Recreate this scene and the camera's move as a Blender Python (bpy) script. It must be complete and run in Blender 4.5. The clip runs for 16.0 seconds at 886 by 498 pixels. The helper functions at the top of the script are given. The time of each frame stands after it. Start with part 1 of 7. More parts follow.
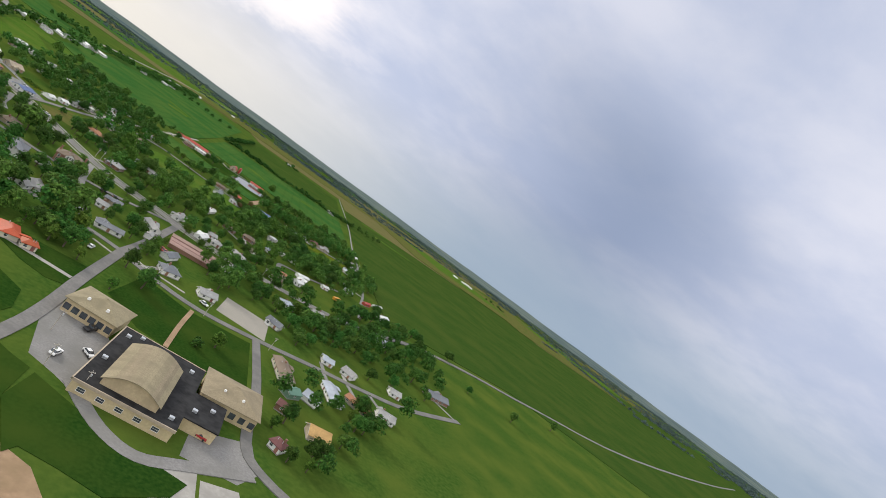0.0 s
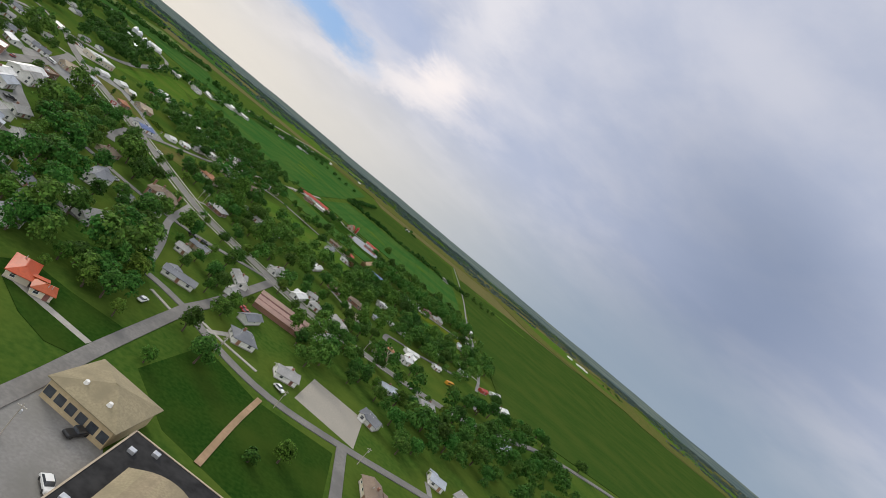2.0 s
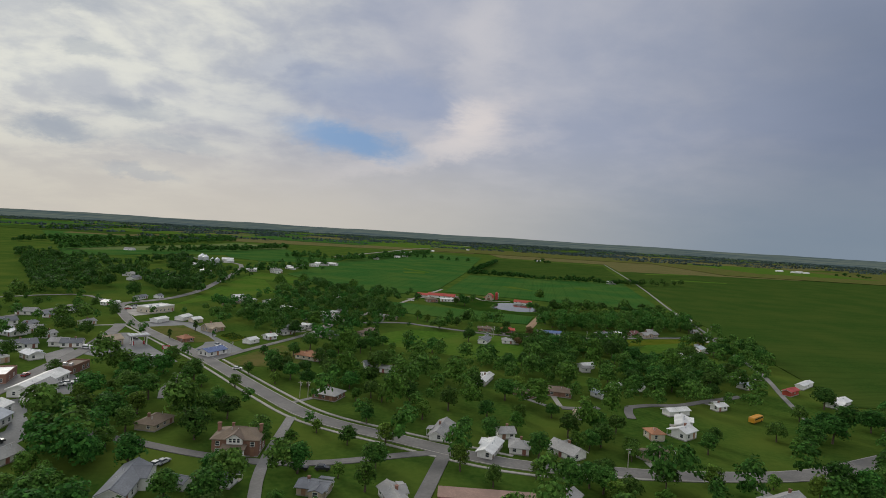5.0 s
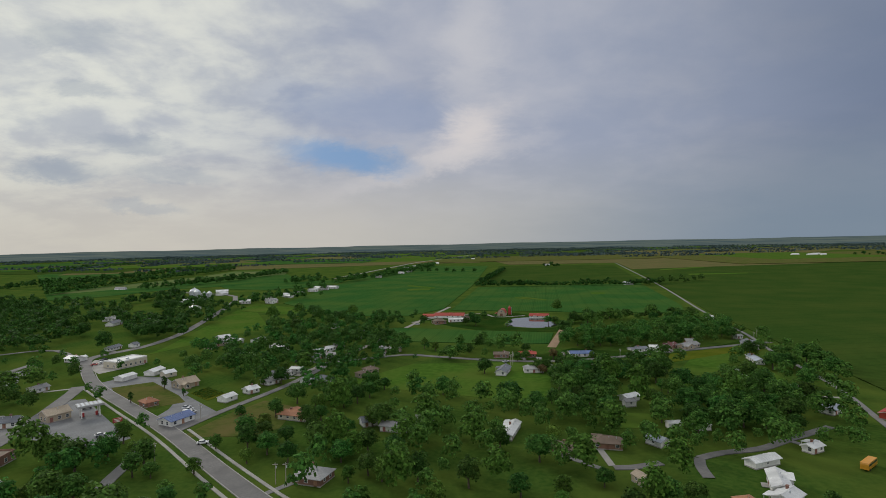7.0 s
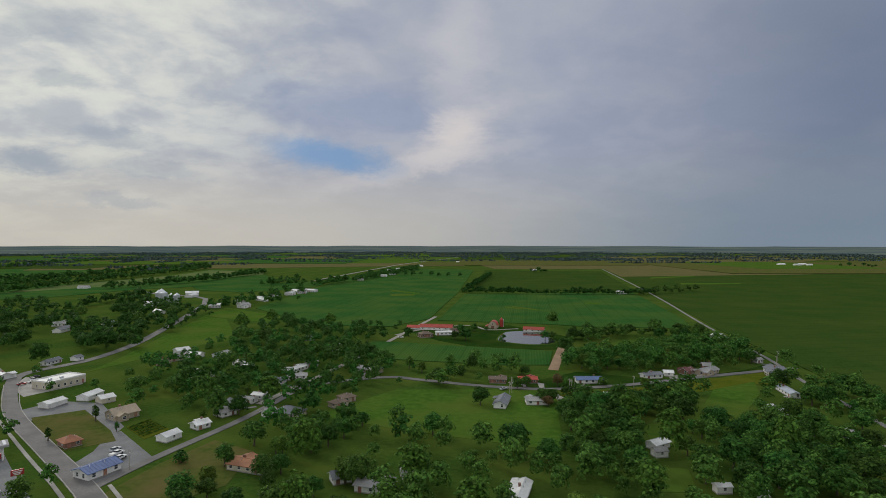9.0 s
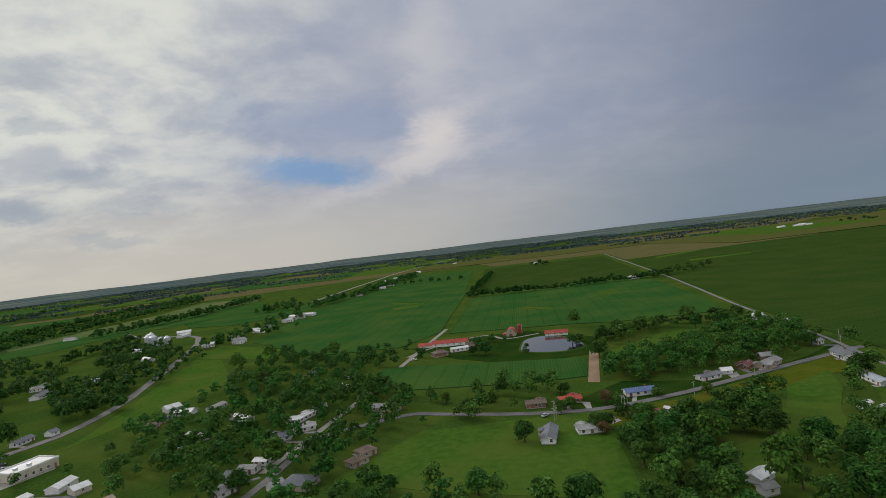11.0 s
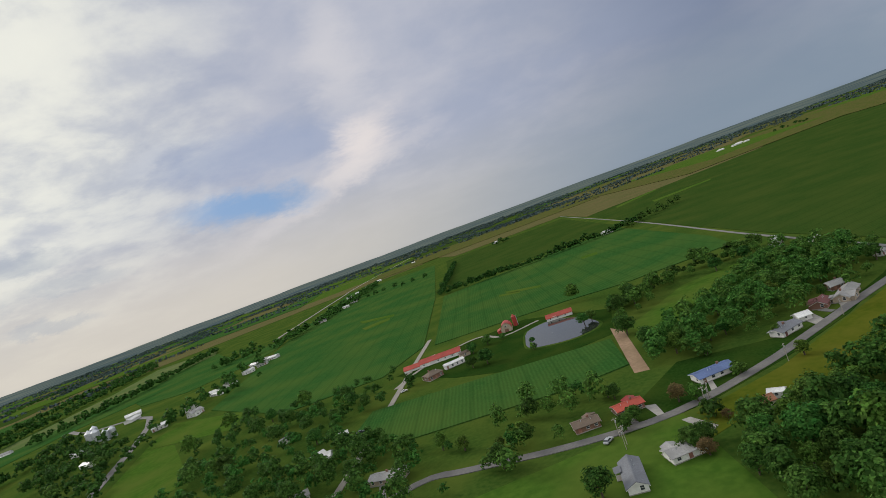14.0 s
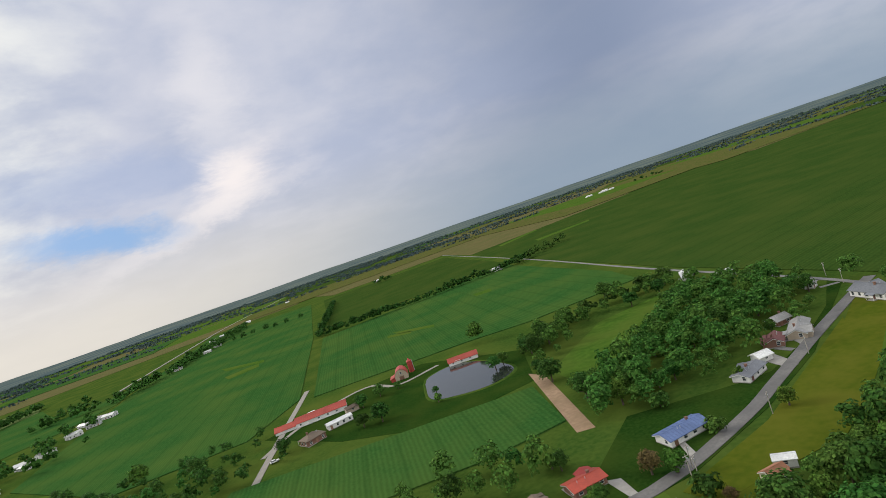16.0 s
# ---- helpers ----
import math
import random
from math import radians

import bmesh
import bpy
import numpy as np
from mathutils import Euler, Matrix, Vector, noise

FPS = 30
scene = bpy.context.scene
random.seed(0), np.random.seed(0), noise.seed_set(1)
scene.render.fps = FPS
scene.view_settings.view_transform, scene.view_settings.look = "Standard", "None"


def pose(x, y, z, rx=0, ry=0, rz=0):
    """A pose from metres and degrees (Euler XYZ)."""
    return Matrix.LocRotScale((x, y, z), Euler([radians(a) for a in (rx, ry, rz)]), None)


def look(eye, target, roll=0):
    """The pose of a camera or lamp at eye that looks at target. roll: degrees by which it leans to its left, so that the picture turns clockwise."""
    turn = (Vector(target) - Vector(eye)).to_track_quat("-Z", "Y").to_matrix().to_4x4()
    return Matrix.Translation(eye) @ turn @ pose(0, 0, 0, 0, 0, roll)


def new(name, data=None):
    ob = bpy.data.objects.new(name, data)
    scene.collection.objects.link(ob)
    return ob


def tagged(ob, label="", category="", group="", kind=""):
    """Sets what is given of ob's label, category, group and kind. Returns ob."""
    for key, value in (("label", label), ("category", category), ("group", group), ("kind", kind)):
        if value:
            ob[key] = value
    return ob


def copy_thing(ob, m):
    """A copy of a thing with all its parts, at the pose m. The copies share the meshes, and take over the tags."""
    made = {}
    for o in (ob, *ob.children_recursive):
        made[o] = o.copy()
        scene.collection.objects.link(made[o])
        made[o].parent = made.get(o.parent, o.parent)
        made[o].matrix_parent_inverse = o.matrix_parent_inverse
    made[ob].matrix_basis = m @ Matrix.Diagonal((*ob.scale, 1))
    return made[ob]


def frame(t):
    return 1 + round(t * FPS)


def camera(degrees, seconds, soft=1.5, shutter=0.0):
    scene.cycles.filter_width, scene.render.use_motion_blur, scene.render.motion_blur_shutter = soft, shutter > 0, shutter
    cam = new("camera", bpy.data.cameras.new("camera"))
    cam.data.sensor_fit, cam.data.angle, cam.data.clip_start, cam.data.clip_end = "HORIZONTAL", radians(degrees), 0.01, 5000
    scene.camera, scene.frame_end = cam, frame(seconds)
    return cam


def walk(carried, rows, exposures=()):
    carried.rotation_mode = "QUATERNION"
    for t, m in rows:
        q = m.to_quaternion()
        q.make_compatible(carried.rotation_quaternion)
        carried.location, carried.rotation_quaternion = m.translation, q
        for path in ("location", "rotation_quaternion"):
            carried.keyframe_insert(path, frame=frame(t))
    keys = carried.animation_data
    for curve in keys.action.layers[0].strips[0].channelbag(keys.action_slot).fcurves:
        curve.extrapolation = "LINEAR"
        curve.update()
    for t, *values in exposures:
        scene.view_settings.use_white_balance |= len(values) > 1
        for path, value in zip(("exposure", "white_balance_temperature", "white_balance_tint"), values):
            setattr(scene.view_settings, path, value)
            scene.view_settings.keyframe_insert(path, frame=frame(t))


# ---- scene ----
def flown(x, y, z, yaw, pitch, roll):
    """An aircraft's pose: metres, then degrees to the left of +y, up, and of lean."""
    a, b = radians(yaw), radians(pitch)
    ahead = Vector((-math.sin(a) * math.cos(b), math.cos(a) * math.cos(b), math.sin(b)))
    return look((x, y, z), Vector((x, y, z)) + 100 * ahead, roll)


cam = camera(76.04, 16.0, soft=0.75)
walk(cam, [
    (0.0, flown(-12.22, -270.32, 80.25, -24.88, -0.20, 36.24)),
    (0.5, flown(-7.57, -251.86, 78.12, -22.06, -0.41, 34.02)),
    (1.0, flown(-3.19, -233.51, 75.67, -17.98, -0.80, 30.71)),
    (1.5, flown(0.51, -215.24, 73.04, -15.05, -1.10, 32.78)),
    (2.0, flown(3.22, -196.84, 70.69, -11.59, -1.35, 39.78)),
    (2.5, flown(4.87, -178.33, 68.86, -7.52, -1.92, 34.68)),
    (3.0, flown(5.53, -160.03, 67.67, -4.11, -2.04, 28.99)),
    (3.5, flown(5.68, -142.31, 66.90, -1.00, -1.97, 22.51)),
    (4.0, flown(5.73, -125.29, 66.36, 1.18, -1.84, 6.27)),
    (4.2, flown(5.75, -118.60, 66.21, 1.39, -1.65, 2.57)),
    (6.3, flown(7.23, -61.07, 70.72, 2.03, -1.60, 5.50)),
    (6.5, flown(6.90, -56.31, 70.96, 1.91, -1.27, 2.97)),
    (7.0, flown(5.96, -44.56, 71.51, 2.08, -0.69, -1.22)),
    (7.5, flown(4.81, -33.13, 72.05, 2.05, -0.32, -7.97)),
    (8.0, flown(3.48, -21.91, 72.73, 0.95, -0.23, -5.81)),
    (8.5, flown(2.00, -10.83, 73.64, 0.37, -1.25, -2.10)),
    (9.0, flown(0.40, 0.13, 74.68, 0.39, -0.57, 0.05)),
    (9.2, flown(-0.26, 4.50, 75.11, 0.67, -0.33, 1.55)),
    (11.3, flown(-9.01, 48.25, 80.63, -0.23, -0.46, -8.48)),
    (11.5, flown(-9.47, 52.92, 80.90, -0.21, -0.46, -9.23)),
    (12.0, flown(-10.52, 64.72, 81.48, -1.84, -1.05, -8.02)),
    (12.5, flown(-11.41, 76.76, 81.89, -3.02, -1.43, -3.93)),
    (13.0, flown(-12.14, 89.10, 82.09, -3.23, -1.83, -2.49)),
    (13.5, flown(-12.71, 101.86, 81.94, -2.97, -1.80, -14.68)),
    (14.0, flown(-13.23, 115.19, 81.38, -4.81, -1.91, -20.38)),
    (14.5, flown(-13.69, 128.99, 80.48, -7.92, -1.05, -25.47)),
    (15.0, flown(-14.01, 143.10, 79.36, -11.12, -0.89, -30.29)),
    (15.5, flown(-14.26, 157.39, 78.09, -14.52, -1.47, -28.10)),
    (16.0, flown(-14.52, 171.75, 76.76, -17.81, -2.23, -19.15)),
], exposures=[(0.0, 0.38, 6460, 9.6), (0.5, 0.31, 6460, 9.6), (1.0, 0.18, 6460, 9.6), (2.5, 0.13, 6460, 9.6), (3.5, 0.06, 6460, 9.6), (4.0, -0.28, 6460, 9.6), (6.5, -0.43, 6320, 8.2), (9.0, -0.48, 6320, 8.2), (11.5, -0.46, 6360, 8.5), (12.0, -0.38, 6430, 9.3), (14.5, -0.13, 6430, 9.3), (15.2, 0.04, 6430, 9.3), (16.0, 0.1, 6430, 9.3)])

# ---- world, sun ----
SUN_AZ, SUN_EL = -44.0, 27.0          # degrees right of +y, above the horizon


def build_world():
    world = bpy.data.worlds.new("overcast_sky")
    scene.world = world
    world.use_nodes = True
    nt = world.node_tree
    nt.nodes.clear()
    N, Lk = nt.nodes.new, nt.links.new

    def m(op, a, b=None, c=None, clamp=False):
        n = N("ShaderNodeMath")
        n.operation, n.use_clamp = op, clamp
        for i, v in enumerate((a, b, c)):
            if v is None:
                continue
            if isinstance(v, (int, float)):
                n.inputs[i].default_value = v
            else:
                Lk(v, n.inputs[i])
        return n.outputs[0]

    def mix(f, a, b):
        n = N("ShaderNodeMix")
        n.data_type = "RGBA"
        for sock, v in ((n.inputs[0], f), (n.inputs[6], a), (n.inputs[7], b)):
            if isinstance(v, (int, float)):
                sock.default_value = v
            elif isinstance(v, tuple):
                sock.default_value = (*v, 1)
            else:
                Lk(v, sock)
        return n.outputs[2]

    def smooth(v, lo, hi):
        n = N("ShaderNodeMapRange")
        n.interpolation_type = "SMOOTHSTEP"
        Lk(v, n.inputs[0])
        n.inputs[1].default_value, n.inputs[2].default_value = lo, hi
        return n.outputs[0]

    def cloud(vec, scale, detail, rough, dist=0.0):
        n = N("ShaderNodeTexNoise")
        Lk(vec, n.inputs["Vector"])
        n.inputs["Scale"].default_value, n.inputs["Detail"].default_value = scale, detail
        n.inputs["Roughness"].default_value, n.inputs["Distortion"].default_value = rough, dist
        return n.outputs[0]

    coord = N("ShaderNodeTexCoord")
    sep = N("ShaderNodeSeparateXYZ")
    Lk(coord.outputs["Generated"], sep.inputs[0])
    x, y, z = sep.outputs
    up = m("MAXIMUM", z, 0.0)
    # the cloud deck as a flat layer overhead
    flat = N("ShaderNodeCombineXYZ")
    den = m("ADD", up, 0.26)
    Lk(m("DIVIDE", x, den), flat.inputs[0])
    Lk(m("DIVIDE", y, den), flat.inputs[1])
    deck = flat.outputs[0]
    big = cloud(deck, 0.9, 4.0, 0.5, 0.4)
    fine = cloud(deck, 3.0, 8.0, 0.58, 0.15)
    # bearing and height ahead of the aircraft
    yy = m("MAXIMUM", y, 0.2)
    u, v = m("DIVIDE", x, yy), m("DIVIDE", z, yy)
    face = N("ShaderNodeCombineXYZ")
    Lk(u, face.inputs[0])
    Lk(m("MULTIPLY", v, 2.2), face.inputs[1])
    wob = m("MULTIPLY", m("SUBTRACT", cloud(face.outputs[0], 6.0, 9.0, 0.66, 0.4), 0.5), 0.17)
    wob2 = m("MULTIPLY", m("SUBTRACT", cloud(face.outputs[0], 11.0, 9.0, 0.68, 0.2), 0.5), 0.07)

    def patch(cu, cv, ru, rv, lean, lo, hi):
        du, dv = m("ADD", m("SUBTRACT", u, cu), wob), m("ADD", m("SUBTRACT", v, cv), wob2)
        dv = m("SUBTRACT", dv, m("MULTIPLY", du, lean))
        d = m("SQRT", m("ADD", m("POWER", m("ABSOLUTE", m("DIVIDE", du, ru)), 2.0), m("POWER", m("ABSOLUTE", m("DIVIDE", dv, rv)), 2.0)))
        return smooth(d, hi, lo)

    sky = N("ShaderNodeTexSky")
    sky.sky_type = "NISHITA"
    sky.sun_disc = False
    sky.sun_elevation, sky.sun_rotation = radians(SUN_EL), radians(SUN_AZ)
    sky.air_density, sky.dust_density = 1.0, 1.5
    clear = N("ShaderNodeVectorMath")
    clear.operation = "SCALE"
    Lk(sky.outputs[0], clear.inputs[0])
    clear.inputs["Scale"].default_value = 0.1

    # cloud colour: lilac grey, paler and warmer towards the veiled sun, bluer and duller away from it
    sd = (math.sin(radians(SUN_AZ)) * math.cos(radians(SUN_EL)), math.cos(radians(SUN_AZ)) * math.cos(radians(SUN_EL)), math.sin(radians(SUN_EL)))
    dot = N("ShaderNodeVectorMath")
    dot.operation = "DOT_PRODUCT"
    Lk(coord.outputs["Generated"], dot.inputs[0])
    dot.inputs[1].default_value = sd
    near = dot.outputs["Value"]
    ruff = m("SUBTRACT", fine, 0.5)
    warm = smooth(m("ADD", near, m("MULTIPLY", ruff, 0.16)), 0.80, 0.99)
    core = smooth(m("ADD", near, m("MULTIPLY", ruff, 0.06)), 0.965, 1.0)
    grey = mix(smooth(m("ADD", m("MULTIPLY", big, 0.62), m("MULTIPLY", fine, 0.38)), 0.38, 0.62), (0.432, 0.475, 0.605), (0.60, 0.61, 0.69))
    away = smooth(m("ADD", u, m("MULTIPLY", m("SUBTRACT", big, 0.5), 0.5)), 0.10, 0.75)
    away = m("MULTIPLY", away, m("SUBTRACT", 1.0, m("MULTIPLY", smooth(u, 0.65, 1.5), 0.8)))
    away = m("MULTIPLY", away, m("SUBTRACT", 1.0, m("MULTIPLY", smooth(v, 0.36, 0.62), 0.75)))
    grey = mix(m("MULTIPLY", away, 0.84), grey, mix(smooth(big, 0.35, 0.65), (0.185, 0.235, 0.350), (0.270, 0.310, 0.400)))
    col = mix(m("MULTIPLY", warm, m("ADD", 0.55, m("MULTIPLY", smooth(fine, 0.38, 0.58), 0.45))), grey, (0.98, 0.97, 0.88))
    # low haze along the horizon
    low = smooth(m("ADD", z, m("MULTIPLY", ruff, 0.05)), 0.19, 0.0)
    col = mix(m("MULTIPLY", low, 0.85), col, mix(smooth(near, 0.25, 0.88), (0.27, 0.34, 0.42), (0.80, 0.73, 0.62)))
    # dull scraps of cloud before the bright part
    for cu, cv, ru, rv, f in ((-0.74, 0.145, 0.10, 0.030, 0.7), (-0.70, 0.385, 0.10, 0.035, 0.45), (-0.68, 0.29, 0.07, 0.018, 0.4), (-0.60, 0.19, 0.10, 0.022, 0.45), (-0.52, 0.13, 0.12, 0.018, 0.35), (-0.58, 0.075, 0.09, 0.012, 0.35)):
        col = mix(m("MULTIPLY", patch(cu, cv, ru, rv, -0.12, 0.35, 1.25), f), col, (0.40, 0.46, 0.56))
    # the rift of blue and its lit edge
    veil = patch(-0.16, 0.235, 0.21, 0.055, -0.12, 0.30, 1.25)
    col = mix(m("MULTIPLY", veil, 0.55), col, (0.35, 0.43, 0.63))
    wisp = patch(-0.33, 0.285, 0.07, 0.022, 0.25, 0.2, 1.3)
    col = mix(m("MULTIPLY", wisp, 0.45), col, (0.74, 0.76, 0.80))
    plume = patch(0.015, 0.33, 0.055, 0.14, 0.0, 0.1, 1.5)
    col = mix(m("MULTIPLY", plume, 0.42), col, (0.86, 0.82, 0.82))
    edge = patch(0.015, 0.190, 0.070, 0.042, 0.45, 0.10, 1.5)
    col = mix(m("MULTIPLY", edge, 0.88), col, (0.93, 0.85, 0.82))
    sill = patch(-0.06, 0.135, 0.20, 0.022, 0.22, 0.2, 1.4)
    col = mix(m("MULTIPLY", sill, 0.45), col, (0.92, 0.85, 0.82))
    rift = patch(-0.210, 0.154, 0.128, 0.032, -0.14, 0.25, 1.3)
    col = mix(m("MULTIPLY", rift, 0.95), col, mix(0.85, clear.outputs[0], (0.20, 0.385, 0.70)))
    # thin bright overcast overhead and behind the aircraft
    bright = m("MAXIMUM", smooth(m("MULTIPLY", y, -1.0), 0.0, 0.55), smooth(z, 0.66, 0.92))
    col = mix(bright, col, mix(smooth(fine, 0.35, 0.65), (0.95, 0.97, 1.01), (1.18, 1.17, 1.15)))
    ground = mix(smooth(z, 0.0, -0.04), col, (0.05, 0.075, 0.06))

    bg = N("ShaderNodeBackground")
    Lk(ground, bg.inputs[0])
    bg.inputs[1].default_value = 1.0
    out = N("ShaderNodeOutputWorld")
    Lk(bg.outputs[0], out.inputs[0])


build_world()
sun = new("sun", bpy.data.lights.new("sun", "SUN"))
sun.data.energy, sun.data.angle, sun.data.color = 1.7, radians(16), (1.0, 0.93, 0.82)
SD = Vector((math.sin(radians(SUN_AZ)) * math.cos(radians(SUN_EL)), math.cos(radians(SUN_AZ)) * math.cos(radians(SUN_EL)), math.sin(radians(SUN_EL))))
sun.rotation_euler = SD.to_track_quat("Z", "Y").to_euler()


# ---- materials ----
def material(name, a, b, scale=1.0, rough=0.8, bump=0.0, metal=0.0, big=None, bigscale=0.05, vary=0.0, island=0.0, stretch=(1, 1, 1), spec=0.5):
    """Two colours mixed by a fine noise, a third by a broad one; vary: lightness from object to object."""
    mt = bpy.data.materials.new(name)
    mt.use_nodes = True
    nt = mt.node_tree
    bsdf = nt.nodes["Principled BSDF"]
    bsdf.inputs["Roughness"].default_value, bsdf.inputs["Metallic"].default_value = rough, metal
    bsdf.inputs["Specular IOR Level"].default_value = spec
    mp = nt.nodes.new("ShaderNodeMapping")
    mp.inputs["Scale"].default_value = stretch
    geo = nt.nodes.new("ShaderNodeNewGeometry")
    nt.links.new(geo.outputs["Position"], mp.inputs[0])

    def noise_at(s, detail):
        n = nt.nodes.new("ShaderNodeTexNoise")
        n.inputs["Scale"].default_value, n.inputs["Detail"].default_value = s, detail
        nt.links.new(mp.outputs[0], n.inputs["Vector"])
        return n.outputs[0]

    def ramp(f, lo, hi):
        n = nt.nodes.new("ShaderNodeMapRange")
        n.inputs[1].default_value, n.inputs[2].default_value = lo, hi
        nt.links.new(f, n.inputs[0])
        return n.outputs[0]

    def mixed(f, ca, cb, mode="MIX"):
        n = nt.nodes.new("ShaderNodeMix")
        n.data_type, n.blend_type = "RGBA", mode
        for sock, val in ((n.inputs[0], f), (n.inputs[6], ca), (n.inputs[7], cb)):
            if isinstance(val, float):
                sock.default_value = val
            elif isinstance(val, tuple):
                sock.default_value = (*val, 1)
            else:
                nt.links.new(val, sock)
        return n.outputs[2]

    f1 = noise_at(scale, 5)
    col = mixed(ramp(f1, 0.35, 0.65), a, b)
    if big:
        col = mixed(ramp(noise_at(bigscale, 4), 0.4, 0.68), col, big)
    if vary or island:
        hsv = nt.nodes.new("ShaderNodeHueSaturation")
        nt.links.new(col, hsv.inputs["Color"])
        info = nt.nodes.new("ShaderNodeObjectInfo")
        val = ramp(info.outputs["Random"], 0.0, 1.0)
        val.node.inputs[3].default_value, val.node.inputs[4].default_value = 1 - vary, 1 + vary
        if island:
            isl = ramp(geo.outputs["Random Per Island"], 0.0, 1.0)
            isl.node.inputs[3].default_value, isl.node.inputs[4].default_value = 1 - island, 1 + island
            mul = nt.nodes.new("ShaderNodeMath")
            mul.operation = "MULTIPLY"
            nt.links.new(val, mul.inputs[0])
            nt.links.new(isl, mul.inputs[1])
            val = mul.outputs[0]
        nt.links.new(val, hsv.inputs["Value"])
        if vary:
            hue = nt.nodes.new("ShaderNodeMapRange")
            sh = nt.nodes.new("ShaderNodeMath")
            sh.operation, sh.inputs[1].default_value = "FRACT", 0.0
            mlt = nt.nodes.new("ShaderNodeMath")
            mlt.operation, mlt.inputs[1].default_value = "MULTIPLY", 7.31
            nt.links.new(info.outputs["Random"], mlt.inputs[0])
            nt.links.new(mlt.outputs[0], sh.inputs[0])
            nt.links.new(sh.outputs[0], hue.inputs[0])
            hue.inputs[3].default_value, hue.inputs[4].default_value = 0.5 - 0.06 * vary, 0.5 + 0.06 * vary
            nt.links.new(hue.outputs[0], hsv.inputs["Hue"])
        col = hsv.outputs[0]
    nt.links.new(col, bsdf.inputs["Base Color"])
    if bump:
        bp = nt.nodes.new("ShaderNodeBump")
        bp.inputs["Strength"].default_value, bp.inputs["Distance"].default_value = bump, 0.3 / scale
        nt.links.new(f1, bp.inputs["Height"])
        nt.links.new(bp.outputs[0], bsdf.inputs["Normal"])
    return mt


def crop_material(name, a, b, angle, pitch, big, rough=0.75):
    """Rows of plants: dark furrows between green rows, with thin patches."""
    mt = material(name, a, b, 0.9, 0.95, 0.0, big=big, bigscale=0.018, spec=0.0)
    nt = mt.node_tree
    bsdf = nt.nodes["Principled BSDF"]
    col = bsdf.inputs["Base Color"].links[0].from_socket
    geo = nt.nodes.new("ShaderNodeNewGeometry")
    mp = nt.nodes.new("ShaderNodeMapping")
    mp.inputs["Rotation"].default_value = (0, 0, radians(angle))
    nt.links.new(geo.outputs["Position"], mp.inputs[0])
    wv = nt.nodes.new("ShaderNodeTexWave")
    wv.inputs["Scale"].default_value, wv.inputs["Distortion"].default_value = 0.314 / pitch, 2.2
    nt.links.new(mp.outputs[0], wv.inputs[0])
    mx = nt.nodes.new("ShaderNodeMix")
    mx.data_type, mx.blend_type = "RGBA", "MULTIPLY"
    mx.inputs[0].default_value = 0.17
    nt.links.new(col, mx.inputs[6])
    nt.links.new(wv.outputs["Color"], mx.inputs[7])
    tram = nt.nodes.new("ShaderNodeTexWave")
    tram.inputs["Scale"].default_value, tram.inputs["Distortion"].default_value = 0.314 / 14.0, 0.8
    nt.links.new(mp.outputs[0], tram.inputs[0])
    line = nt.nodes.new("ShaderNodeMapRange")
    line.inputs[1].default_value, line.inputs[2].default_value, line.inputs[4].default_value = 0.10, 0.0, 0.22
    nt.links.new(tram.outputs["Fac"], line.inputs[0])
    rut = nt.nodes.new("ShaderNodeMix")
    rut.data_type = "RGBA"
    nt.links.new(line.outputs[0], rut.inputs[0])
    nt.links.new(mx.outputs[2], rut.inputs[6])
    rut.inputs[7].default_value = (*(0.55 * v for v in a), 1)
    nt.links.new(rut.outputs[2], bsdf.inputs["Base Color"])
    return mt


M = {}
M["grass"] = material("grass", (0.032, 0.071, 0.012), (0.055, 0.097, 0.017), 0.55, 0.95, 0.3, big=(0.076, 0.108, 0.019), bigscale=0.03, spec=0.0)
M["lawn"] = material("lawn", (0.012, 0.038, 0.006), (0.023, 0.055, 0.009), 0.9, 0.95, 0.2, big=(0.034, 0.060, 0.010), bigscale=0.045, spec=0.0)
M["olive"] = material("olive_verge", (0.062, 0.089, 0.009), (0.083, 0.103, 0.011), 0.4, 0.95, 0.25, big=(0.103, 0.112, 0.015), bigscale=0.05, spec=0.0)
M["dry_grass"] = material("dry_grass", (0.060, 0.086, 0.018), (0.092, 0.108, 0.027), 0.4, 0.95, 0.2, big=(0.120, 0.105, 0.038), bigscale=0.06, spec=0.0)
M["soy"] = crop_material("soybeans", (0.027, 0.090, 0.020), (0.044, 0.116, 0.026), 8, 1.9, (0.064, 0.122, 0.026))
M["soy2"] = crop_material("soybeans_far", (0.030, 0.066, 0.013), (0.044, 0.082, 0.015), 80, 2.6, (0.054, 0.085, 0.017))
M["maize"] = crop_material("maize", (0.108, 0.112, 0.041), (0.136, 0.132, 0.050), 5, 3.0, (0.148, 0.128, 0.054))
M["pasture"] = material("pasture", (0.043, 0.099, 0.013), (0.067, 0.129, 0.018), 0.3, 0.95, 0.2, big=(0.081, 0.123, 0.021), bigscale=0.03, spec=0.0)
M["hay"] = material("hay_meadow", (0.080, 0.125, 0.040), (0.105, 0.150, 0.048), 0.2, 0.95, 0.1, big=(0.130, 0.155, 0.060), bigscale=0.012, spec=0.0)
M["asphalt"] = material("asphalt", (0.137, 0.132, 0.125), (0.178, 0.170, 0.160), 1.2, 0.9, 0.1, big=(0.115, 0.111, 0.106), bigscale=0.12)
